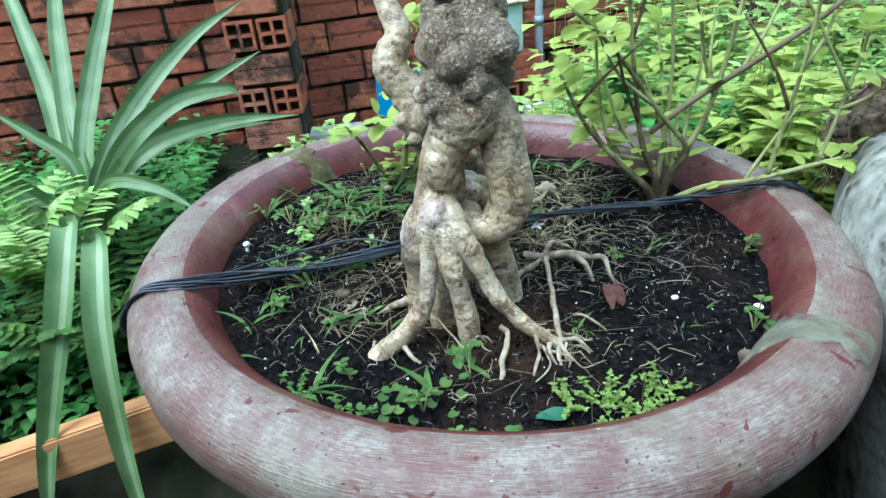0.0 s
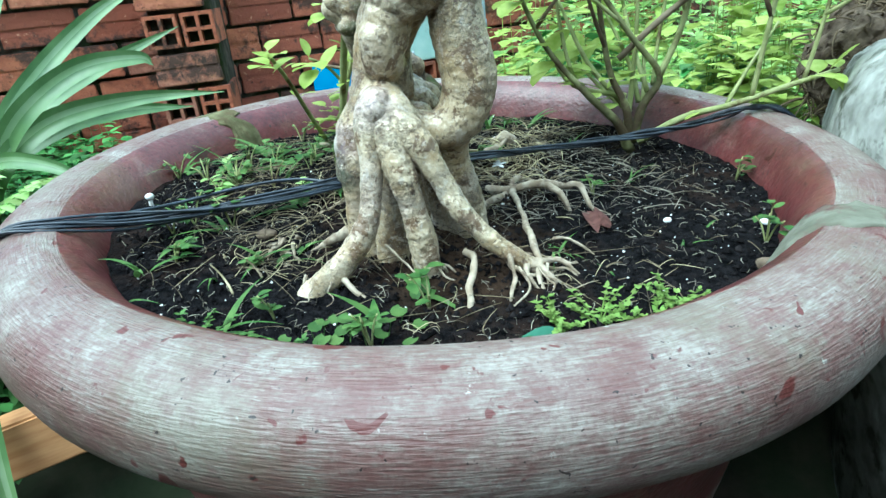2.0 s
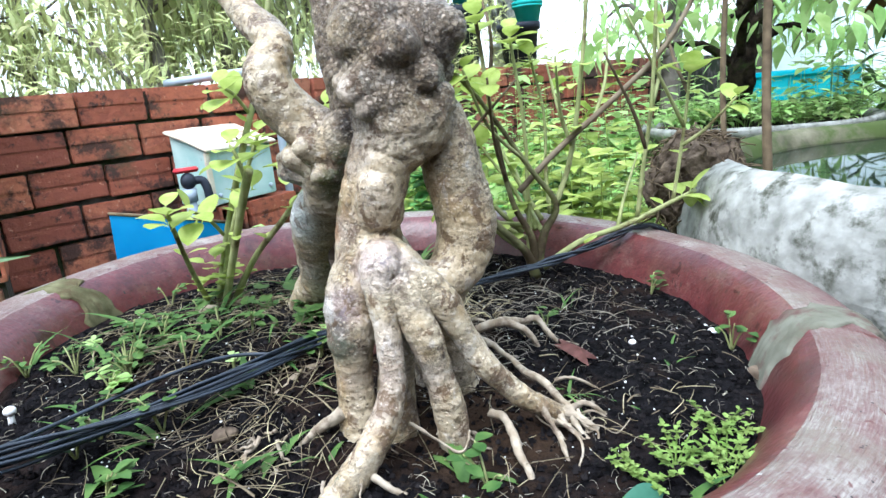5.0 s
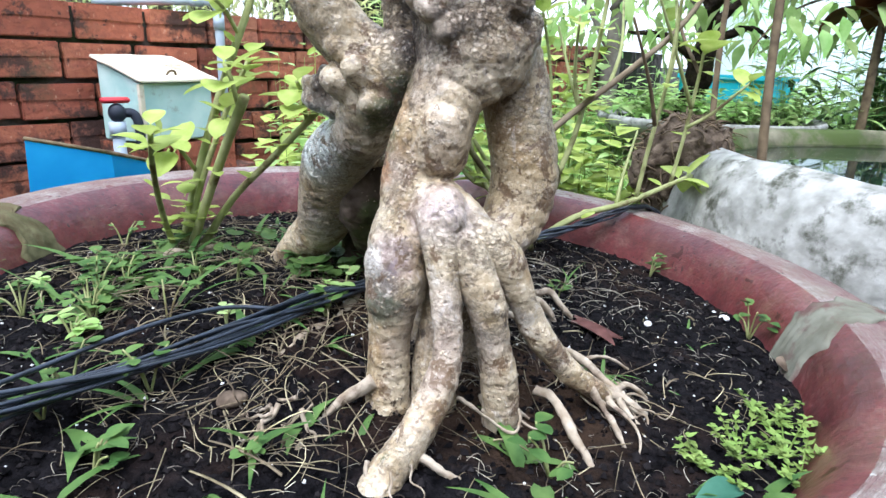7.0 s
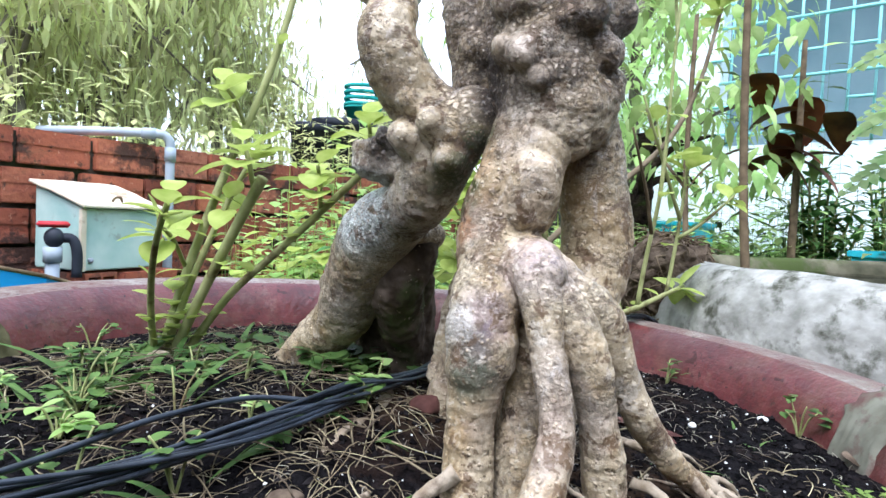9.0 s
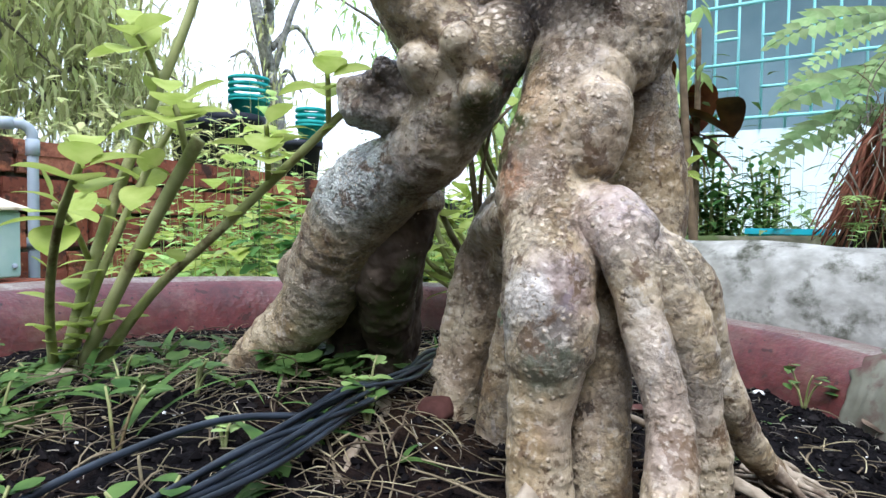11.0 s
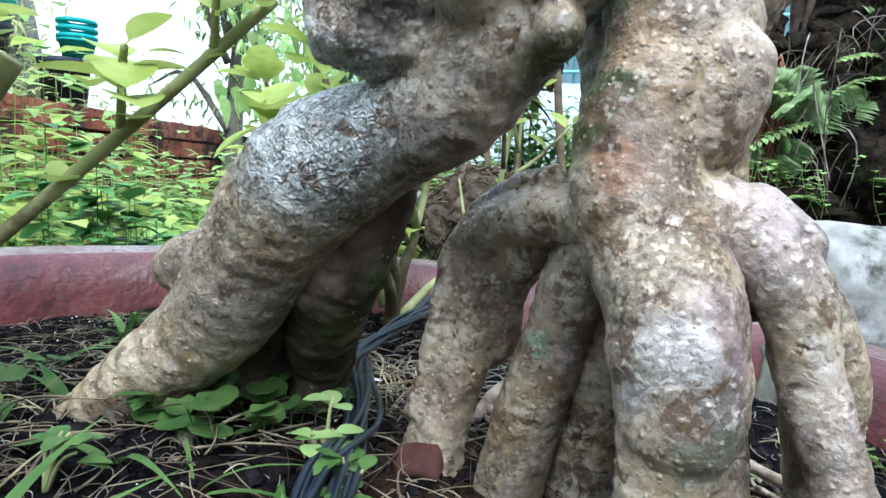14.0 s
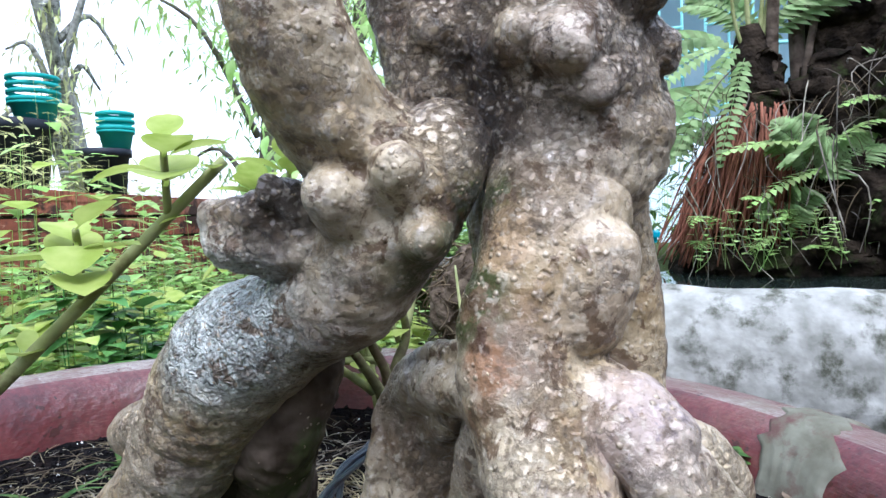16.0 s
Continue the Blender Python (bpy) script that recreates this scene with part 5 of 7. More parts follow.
for base, way, ln in (((0.76, -0.39, 0.50), (-0.25, 0.75, 0.25), 0.15), ((0.76, -0.40, 0.50), (-0.2, -0.5, 0.45), 0.11), ((0.76, -0.40, 0.47), (-0.3, 0.7, -0.05), 0.12), ((0.77, -0.41, 0.48), (-0.25, -0.75, 0.1), 0.11),
                      ((0.77, -0.56, 0.45), (-0.3, 0.8, 0.1), 0.13), ((0.77, -0.58, 0.47), (-0.2, -0.6, 0.4), 0.12), ((0.80, -0.52, 0.56), (-0.3, 0.6, 0.2), 0.13), ((0.75, -0.33, 0.42), (-0.3, 0.4, 0.3), 0.07)):
    frond(fern, M_LEAF, base, way, ln, ln * 0.19, 14, 0.35, (-0.25, 0.1, 0.95))
for p, e, r in (((0.86, -0.35, 0.50), (0.84, -0.37, 0.95), 0.010), ((0.88, -0.40, 0.48), (0.90, -0.40, 0.95), 0.013), ((0.87, -0.38, 0.50), (0.86, -0.46, 0.9), 0.006)):
    p, e = Vector(p), Vector(e)
    under(link_mesh("stalk", tube(bmesh.new(), [(*p, r), (*(p.lerp(e, 0.5) + Vector((0, 0.012, 0))), r * 0.9), (*e, r * 0.8)], 10, 6), M_DARKWOOD), fern)
tagged(fern, "light green fern growing out of the pond rock", "fern")
for k in range(3):
    pl = empty("fern", (0.70, -0.15 - 0.12 * k, 0.33))
    lv = Leaves()
    for i in range(14):
        a = rnd(0, 6.28)
        p = Vector((0.70 + rnd(-0.05, 0.05), -0.25 - 0.13 * k + rnd(-0.06, 0.06), 0.335))
        h = rnd(0.03, 0.08)
        tip_at = p + Vector((rnd(-0.03, 0.03), rnd(-0.03, 0.03), h))
        lv.straw(p, tip_at, 0.0006, 0.008)
        for j in range(5):
            a = rnd(0, 6.28)
            lv.blade(p.lerp(tip_at, 0.4 + 0.15 * j), (math.cos(a), math.sin(a), 0.4), rnd(0.012, 0.024), 0.010, 0.3)
    under(lv.make("seedling", M_LEAF), pl)
    tagged(pl, "small seedling ferns on the peat in the pond", "fern")


# ---- things by the wall ----
tank = empty("blue_sheet_box", (0.0, 0.95, 0.1))
b = bmesh.new()
vs = [(-0.125, 0.93, 0.06), (0.02, 0.90, 0.06), (0.12, 0.98, 0.06), (-0.02, 1.02, 0.06), (-0.115, 0.93, 0.292), (0.013, 0.90, 0.262), (0.125, 0.98, 0.222), (-0.01, 1.02, 0.255)]
vv = [b.verts.new(v) for v in vs]
for f in ((0, 1, 5, 4), (1, 2, 6, 5), (2, 3, 7, 6), (3, 0, 4, 7)):
    b.faces.new([vv[i] for i in f])
o = under(link_mesh("sheet", b, M_BLUE, False), tank)
o.modifiers.new("thick", "SOLIDIFY").thickness = 0.004
b = bmesh.new()
for p, q in ((4, 5), (5, 6), (6, 7), (7, 4)):
    tube(b, [(*vs[p], 0.0035), (*vs[q], 0.0035)], 6, 1)
under(link_mesh("edge_trim", b, M_TWIG), tank)
tagged(tank, "bright blue painted sheet-metal box with a rusty top edge", "box")

BOX_M = Matrix.Translation((0.122, 1.076, 0.0)) @ Matrix.Rotation(math.atan2(0.376, 0.927), 4, "Z")
mbox = empty("meter_box", (0.2, 1.15, 0.25))


def box_part(name, b, mat):
    bmesh.ops.transform(b, matrix=BOX_M, verts=b.verts)
    return under(link_mesh(name, b, mat, False), mbox)


b = box(bmesh.new(), (0.006, 0.006, 0.250), (0.200, 0.142, 0.378), 0.003)
for v in b.verts:
    if v.co.z > 0.33:
        v.co.z += v.co.y * 0.32
box_part("body", b, M_BOX)
b = bmesh.new()
box(b, (-0.004, -0.008, 0.381), (0.210, 0.150, 0.387), 0.0015)
bmesh.ops.subdivide_edges(b, edges=b.edges[:], cuts=4, use_grid_fill=True)
for v in b.verts:
    v.co.z += v.co.y * 0.32 + 0.003 * noise.noise(v.co * 22)
box_part("lid", b, M_LID)["label"] = "rust-spotted cream lid"
b = tube(bmesh.new(), [(0.085, 0.020, 0.390, 0.0028), (0.092, 0.016, 0.402, 0.0028), (0.106, 0.016, 0.402, 0.0028), (0.113, 0.020, 0.390, 0.0028)], 6, 4)
box_part("handle", b, M_TWIG)
b = box(bmesh.new(), (0.0, 0.001, 0.25), (0.012, 0.010, 0.376), 0.001)
box_part("corner_strip", b, M_LID)
for x, z in ((0.024, 0.272), (0.182, 0.272)):
    b = bmesh.new()
    bmesh.ops.create_icosphere(b, subdivisions=2, radius=0.006, matrix=Matrix.Translation((x, 0.004, z)))
    box_part("bolt", b, M_PVC)
tagged(mbox, "pale turquoise metal meter box with a sloping weathered lid", "meter box")
base = empty("brick_support", (0.2, 1.1, 0.08))
for me, x, y, z in ((HOLLOW, 0.01, 0.0, 0.085), (HOLLOW, 0.10, 0.0, 0.085), (HOLLOW, 0.01, 0.0, 0.167), (BRICKS[1], 0.10, -0.004, 0.167), (BRICKS[2], 0.20, 0.01, 0.09)):
    put_brick(me, BOX_M @ Matrix.Translation((x, y, z)), base)
tagged(base, "short stack of hollow red bricks under the meter box", "bricks")

pipe = empty("water_pipe", (0.35, 1.2, 0.3))
b = tube(bmesh.new(), [(0.13, 1.42, 0.555, 0.011), (0.24, 1.335, 0.562, 0.011), (0.34, 1.275, 0.566, 0.011), (0.362, 1.266, 0.563, 0.011), (0.374, 1.262, 0.548, 0.011), (0.376, 1.262, 0.51, 0.011), (0.376, 1.262, 0.31, 0.011), (0.376, 1.262, 0.10, 0.011)], 14, 5)
under(link_mesh("tube", b, M_PVC), pipe)
for p, q in (((0.376, 1.262, 0.50), (0.376, 1.262, 0.535)), ((0.345, 1.273, 0.566), (0.318, 1.289, 0.5655)), ((0.376, 1.262, 0.30), (0.376, 1.262, 0.325))):
    under(link_mesh("collar", tube(bmesh.new(), [(*p, 0.0135), (*q, 0.0135)], 14, 1), M_PVC), pipe)
tagged(pipe, "grey plastic water pipe bent over the wall top", "pipe")
valve = empty("tap_valve", (0.07, 1.08, 0.2))
under(link_mesh("riser", tube(bmesh.new(), [(0.072, 1.08, 0.08, 0.013), (0.072, 1.08, 0.295, 0.013)], 12, 1), M_PVC), valve)
under(link_mesh("nut", tube(bmesh.new(), [(0.072, 1.08, 0.27, 0.017), (0.072, 1.08, 0.30, 0.017)], 12, 1), M_PVC), valve)
b = bmesh.new()
bmesh.ops.create_uvsphere(b, u_segments=16, v_segments=10, radius=0.018, matrix=Matrix.Translation((0.074, 1.08, 0.318)) @ Matrix.Diagonal((1, 1, 1.1, 1)))
under(link_mesh("valve_body", b, M_BLACKP), valve)
b = box(bmesh.new(), (0.045, 1.07, 0.338), (0.10, 1.09, 0.350), 0.003)
under(link_mesh("lever", b, M_RED), valve)["label"] = "red plastic lever"
under(link_mesh("spout", tube(bmesh.new(), [(0.085, 1.08, 0.318, 0.010), (0.105, 1.075, 0.315, 0.010), (0.112, 1.07, 0.29, 0.010), (0.112, 1.07, 0.24, 0.010)], 10, 4), M_BLACKP), valve)
tagged(valve, "plastic tap valve on a grey riser pipe", "valve")

# timber edging by the pot
plank = link_mesh("timber_board", box(bmesh.new(), (-0.80, 0.02, -0.03), (-0.40, 0.055, 0.035), 0.003), M_WOOD, False)
plank.matrix_world = Matrix.Translation((-0.6, 0.04, 0)) @ Matrix.Rotation(radians(-12), 4, "Y") @ Matrix.Rotation(radians(3), 4, "Z") @ Matrix.Translation((0.6, -0.04, 0))
tagged(plank, "sawn orange timber board beside the pot", "board")

# ---- shrub with bare green stems at the pot's edge ----
def one_leaf(parent, mat, base, way, length, width, bend=0.2, fold=0.12, n=8, tip=1.0, stalk=0.16, name="leaf"):
    lv = Leaves()
    lv.blade(base, way, length, width, bend, fold, n, tip, stalk=stalk)
    return under(lv.make(name, mat), parent)


def whorl(parent, p, way, size, n=6, mat=None):
    """Oval leaves in crossed pairs round a shoot's tip."""
    d = Vector(way).normalized()
    o = d.orthogonal().normalized()
    for i in range(n):
        a = 3.1416 * i + 1.57 * (i // 2) + rnd(-0.3, 0.3)
        s = o * math.cos(a) + d.cross(o) * math.sin(a)
        k = 0.55 + 0.5 * min(1, (n - i) / n + 0.2)
        one_leaf(parent, mat or M_YOUNG, Vector(p) - d * 0.007 * ((n - i) // 2), s + d * rnd(0.1, 0.8) * (1 if i < n - 2 else 1.8), size * k * rnd(0.9, 1.15), size * k * rnd(0.66, 0.82), rnd(0.05, 0.35), 0.2)


shrub = empty("shrub", (0.22, 0.055, 0.26))
SB = (0.223, 0.055)
SHOOTS = [
    [(0.223, 0.055, 0.25, 0.011), (0.205, 0.05, 0.285, 0.008), (0.17, 0.05, 0.32, 0.006), (0.13, 0.06, 0.37, 0.0045), (0.10, 0.06, 0.43, 0.0035)],
    [(0.223, 0.055, 0.26, 0.010), (0.215, 0.05, 0.30, 0.007), (0.20, 0.06, 0.34, 0.0055), (0.19, 0.07, 0.42, 0.0045), (0.175, 0.07, 0.54, 0.0035)],
    [(0.225, 0.055, 0.26, 0.010), (0.235, 0.05, 0.30, 0.008), (0.25, 0.045, 0.33, 0.006), (0.215, 0.045, 0.375, 0.0048), (0.16, 0.05, 0.45, 0.004), (0.11, 0.05, 0.50, 0.0035)],
    [(0.25, 0.045, 0.33, 0.006), (0.27, 0.04, 0.38, 0.005), (0.285, 0.035, 0.46, 0.0042), (0.295, 0.03, 0.56, 0.0035), (0.30, 0.03, 0.68, 0.003)],
    [(0.21, 0.06, 0.35, 0.005), (0.25, 0.04, 0.39, 0.0048), (0.31, 0.01, 0.44, 0.0045), (0.37, -0.01, 0.49, 0.004), (0.42, -0.02, 0.56, 0.0035), (0.45, -0.03, 0.66, 0.003)],
    [(0.23, 0.05, 0.26, 0.007), (0.27, 0.03, 0.285, 0.0058), (0.31, 0.0, 0.300, 0.005), (0.36, -0.015, 0.315, 0.0045), (0.41, -0.02, 0.325, 0.0038)],
    [(0.325, -0.005, 0.305, 0.0045), (0.33, -0.01, 0.36, 0.004), (0.335, -0.02, 0.44, 0.0036), (0.345, -0.02, 0.56, 0.003), (0.36, -0.02, 0.68, 0.0026)],
    [(0.375, -0.015, 0.318, 0.0038), (0.385, -0.018, 0.37, 0.0033), (0.395, -0.02, 0.43, 0.003), (0.40, -0.02, 0.47, 0.0025)],
    [(0.22, 0.06, 0.27, 0.007), (0.235, 0.075, 0.33, 0.0045), (0.24, 0.08, 0.42, 0.0035), (0.235, 0.09, 0.52, 0.003)],
    [(0.20, 0.055, 0.29, 0.006), (0.17, 0.08, 0.33, 0.004), (0.155, 0.09, 0.40, 0.0033), (0.15, 0.09, 0.47, 0.0028)],
    [(0.245, 0.05, 0.32, 0.0045), (0.26, 0.07, 0.36, 0.0035), (0.28, 0.09, 0.43, 0.003), (0.27, 0.10, 0.50, 0.0025)],
]
for s in SHOOTS:
    dry, old = s[0][2] == 0.35, s[0][3] >= 0.010
    under(link_mesh("stem", tube(bmesh.new(), [(x, y, z, r * (0.72 if dry else 0.60)) for x, y, z, r in s], 8, 5), M_DRYSTEM if dry else M_OLDSTEM if old else M_STEM), shrub)
    rows = spline(s, 5)
    whorl(shrub, rows[-1][:3], rows[-1][:3] - rows[-2][:3], 0.036, 6)
    for q in rows[len(rows) // 3::2]:
        if rnd(0, 1) < 0.7:
            a = rnd(0, 6.28)
            one_leaf(shrub, M_YOUNG, q[:3], (math.cos(a), math.sin(a), rnd(0, 0.7)), rnd(0.018, 0.042), rnd(0.011, 0.024), rnd(0.1, 0.5), stalk=0.15)
for i in range(14):
    s = random.choice(SHOOTS[:8])
    rows = spline(s, 6)
    q = Vector(rows[random.randrange(6, len(rows) - 3)][:3])
    e = q + Vector((rnd(-0.10, 0.10), rnd(-0.06, 0.08), rnd(0.05, 0.16)))
    m = q.lerp(e, 0.5) + Vector((rnd(-0.012, 0.012), rnd(-0.012, 0.012), -0.008))
    under(link_mesh("twig", tube(bmesh.new(), [(*q, 0.0024), (*m, 0.0019), (*e, 0.0012)], 6, 4), M_TWIG if i % 3 == 0 else M_STEM), shrub)
    if i % 2:
        whorl(shrub, e, e - q, 0.026, 4)
MORE = [((0.24, 0.07, 0.30), (0.24, 0.17, 0.40)), ((0.23, 0.07, 0.29), (0.20, 0.16, 0.34)), ((0.25, 0.07, 0.31), (0.27, 0.20, 0.46)), ((0.22, 0.07, 0.30), (0.17, 0.14, 0.42)),
        ((0.24, 0.06, 0.30), (0.29, 0.16, 0.36)), ((0.22, 0.06, 0.31), (0.15, 0.11, 0.36))]
for p, e in MORE:
    p, e = Vector(p), Vector(e)
    m = p.lerp(e, 0.5) + Vector((rnd(-0.02, 0.02), rnd(-0.01, 0.01), -0.012))
    under(link_mesh("twig", tube(bmesh.new(), [(*p, 0.0032), (*m, 0.0026), (*e, 0.0016)], 6, 4), M_STEM), shrub)
    whorl(shrub, e, e - p + Vector((0, 0, 0.03)), 0.045, 6)
    for f in (0.35, 0.55, 0.75):
        q = p.lerp(m, f * 2) if f < 0.5 else m.lerp(e, f * 2 - 1)
        a = rnd(0, 6.28)
        one_leaf(shrub, M_YOUNG, q, (math.cos(a), math.sin(a), rnd(0.1, 0.6)), rnd(0.03, 0.05), rnd(0.018, 0.028), rnd(0.1, 0.5), stalk=0.15)
tagged(shrub, "straggly green-stemmed shrub with lime leaves at the pot edge", "shrub")

# ---- young fleshy plant by the far rim ----
young = empty("young_plant", (-0.09, 0.2, 0.27))
YS = [
    [(-0.090, 0.195, 0.262, 0.0050), (-0.082, 0.165, 0.315, 0.0046), (-0.074, 0.125, 0.375, 0.0046), (-0.068, 0.100, 0.412, 0.0048)],
    [(-0.085, 0.190, 0.262, 0.0046), (-0.060, 0.160, 0.318, 0.0038), (-0.036, 0.131, 0.355, 0.0036), (-0.013, 0.104, 0.390, 0.0036), (0.008, 0.079, 0.423, 0.0034), (0.03, 0.055, 0.456, 0.0032)],
    [(-0.095, 0.20, 0.262, 0.0050), (-0.075, 0.203, 0.33, 0.0046), (-0.045, 0.197, 0.42, 0.0042), (-0.010, 0.187, 0.515, 0.0038), (0.015, 0.18, 0.62, 0.0034), (0.035, 0.18, 0.74, 0.003)],
    [(-0.10, 0.195, 0.262, 0.0036), (-0.120, 0.16, 0.315, 0.0030), (-0.135, 0.12, 0.36, 0.0026), (-0.148, 0.07, 0.395, 0.0022)],
    [(-0.09, 0.205, 0.265, 0.0036), (-0.075, 0.19, 0.33, 0.0032), (-0.052, 0.178, 0.395, 0.0028), (-0.036, 0.160, 0.440, 0.0024)],
]
for i, s in enumerate(YS):
    under(link_mesh("stem", tube(bmesh.new(), [(x, y, z, r * 0.85) for x, y, z, r in s], 10, 5), M_STEM), young)
for s in YS:
    rows = spline(s, 6)
    for q in rows[4::5]:
        a = rnd(0, 3.14)
        for side in (0, 3.14):
            one_leaf(young, M_YOUNG, q[:3], (math.cos(a + side), math.sin(a + side), rnd(0.5, 1.2)), rnd(0.012, 0.026), rnd(0.008, 0.016), rnd(0.1, 0.5), stalk=0.2)
for tip_at, way, size, n in (((-0.148, 0.07, 0.395), (-0.1, -0.3, 1), 0.030, 6), ((-0.036, 0.160, 0.443), (0.1, -0.1, 1), 0.036, 6), ((-0.052, 0.178, 0.395), (-0.5, -0.3, 0.6), 0.030, 4)):
    whorl(young, tip_at, way, size, n)


def side_shoot(p, q, size, n=6):
    m = Vector(p).lerp(Vector(q), 0.5) + Vector((0, 0, 0.006))
    under(link_mesh("stem", tube(bmesh.new(), [(*p, 0.0020), (*m, 0.0018), (*q, 0.0015)], 8, 4), M_STEM), young)
    whorl(young, q, Vector(q) - Vector(p) + Vector((0, 0, 0.02)), size, n)


side_shoot((-0.013, 0.104, 0.392), (-0.030, 0.087, 0.424), 0.034, 7)
side_shoot((0.012, 0.075, 0.428), (-0.004, 0.062, 0.462), 0.036, 6)
side_shoot((-0.070, 0.108, 0.402), (-0.078, 0.112, 0.436), 0.036, 6)
side_shoot((-0.075, 0.203, 0.34), (-0.110, 0.175, 0.375), 0.034, 6)
side_shoot((-0.03, 0.193, 0.46), (-0.06, 0.18, 0.49), 0.034, 6)
for _ in range(16):
    a = rnd(0, 6.28)
    one_leaf(young, M_YOUNG, (-0.09 + rnd(-0.012, 0.012), 0.19 + rnd(-0.012, 0.012), rnd(0.28, 0.33)), (math.cos(a), math.sin(a), 0.5), rnd(0.02, 0.03), 0.017)
tagged(young, "young plant with thick green stems and rounded lime leaves", "plant")

# ---- weeds in the pot ----
def sprig(x, y, h, n, spread, leaf, mat, label, name="weed"):
    """A bushy weed: shoots with many small leaves."""
    z = soil_z(x, y)
    w = empty(name, (x, y, z))
    for i in range(n):
        lv = Leaves()
        a = rnd(0, 6.28)
        d = Vector((math.cos(a) * rnd(0.3, 1) * spread, math.sin(a) * rnd(0.3, 1) * spread, h * rnd(0.5, 1)))
        p = Vector((x, y, z - 0.002))
        lv.straw(p, p + d * 0.55 + Vector((0, 0, h * 0.1)), 0.0008)
        lv.straw(p + d * 0.55 + Vector((0, 0, h * 0.1)), p + d, 0.0006)
        for k in range(5):
            q = p + d * (0.35 + 0.65 * k / 4) + Vector((0, 0, h * 0.05))
            for s in range(3):
                b2 = rnd(0, 6.28)
                lv.blade(q, (math.cos(b2), math.sin(b2), rnd(0.1, 0.8)), leaf * rnd(0.6, 1.1), leaf * rnd(0.45, 0.65), rnd(0, 0.4), 0.1, 3, 0.65)
        tagged(under(lv.make("shoot", mat), w), kind="stuff")
    tagged(w, label, "weed", group="weeds in the pot")


def seedling(x, y, h, n, leaf, mat, label):
    """A few stalks, each with a loose pair or three of oval leaves."""
    z = soil_z(x, y)
    w = empty("weed", (x, y, z))
    for i in range(n):
        a = rnd(0, 6.28)
        top = Vector((x + math.cos(a) * h * rnd(0.2, 0.7), y + math.sin(a) * h * rnd(0.2, 0.7), z + h * rnd(0.6, 1.1)))
        under(link_mesh("stalk", tube(bmesh.new(), [(x, y, z - 0.002, 0.0008), (*((Vector((x, y, z)) + top) / 2 + Vector((0, 0, h * 0.15))), 0.0007), (*top, 0.0005)], 5, 3), M_STEM), w)
        for k in range(random.choice((2, 3, 4))):
            b2 = rnd(0, 6.28)
            one_leaf(w, mat, top - Vector((0, 0, rnd(0, 0.3) * h)), (math.cos(b2), math.sin(b2), rnd(0.0, 0.5)), leaf * rnd(0.75, 1.15), leaf * rnd(0.5, 0.72), rnd(0, 0.4), 0.15, 6, 1.0, 0.12)
    tagged(w, label, "weed", group="weeds in the pot")


def tuft(x, y, n, length, width, label="grass seedling with curved blades in the pot soil"):
    z = soil_z(x, y)
    w = empty("grass_tuft", (x, y, z))
    for i in range(n):
        a = rnd(0, 6.28)
        one_leaf(w, M_GRASS, (x + rnd(-0.004, 0.004), y + rnd(-0.004, 0.004), z - 0.002), (math.cos(a), math.sin(a), rnd(0.35, 1.6)), length * rnd(0.6, 1.1), width * rnd(0.7, 1.1), rnd(0.3, 0.9), 0.25, 7, 0.42, 0.0, "blade")
    tagged(w, label, "grass", group="grass tufts in the pot")


def rosette(x, y, n, r, spread):
    z = soil_z(x, y)
    w = empty("pennywort", (x, y, z))
    for i in range(n):
        lv = Leaves()
        a, d = rnd(0, 6.28), spread * math.sqrt(rnd(0, 1))
        p = Vector((x + d * math.cos(a), y + d * math.sin(a), 0))
        p.z = soil_z(p.x, p.y)
        h = rnd(0.004, 0.018)
        lv.straw(p, p + Vector((rnd(-0.004, 0.004), rnd(-0.004, 0.004), h)), 0.0005)
        lv.disc(p + Vector((0, 0, h)), (rnd(-0.4, 0.4), rnd(-0.4, 0.4), 1), r * rnd(0.6, 1.1), 9)
        under(lv.make("leaf", M_GRASS), w)
    tagged(w, "low pennywort with small round leaves on the soil", "weed", group="pennywort patches")


for x, y, s in ((0.044, -0.262, 1.0), (0.073, -0.276, 1.0), (0.05, -0.292, 0.9), (0.02, -0.262, 0.8), (0.10, -0.255, 0.8), (-0.16, -0.254, 0.7), (-0.20, -0.22, 0.8)):
    sprig(x, y, 0.022 * s, 8, 0.038 * s, 0.0056, M_GRASS if x < 0 else M_WEED, "bushy yellow-green weed with tiny leaves")
for x, y in ((-0.234, 0.091), (-0.268, 0.12), (-0.20, 0.06), (0.213, -0.191), (-0.032, -0.300), (-0.071, -0.285), (-0.055, -0.213), (0.274, -0.063), (0.127, -0.065), (-0.116, 0.19), (-0.158, 0.134), (-0.20, 0.05),
             (0.0, 0.083), (-0.048, 0.062), (0.047, 0.15), (0.05, 0.06), (-0.12, 0.09), (-0.23, -0.03), (-0.10, 0.06)):
    seedling(x, y, rnd(0.012, 0.028), random.choice((2, 3, 4)), rnd(0.008, 0.013), M_GRASS, "small broad-leaved weed seedling in the soil")
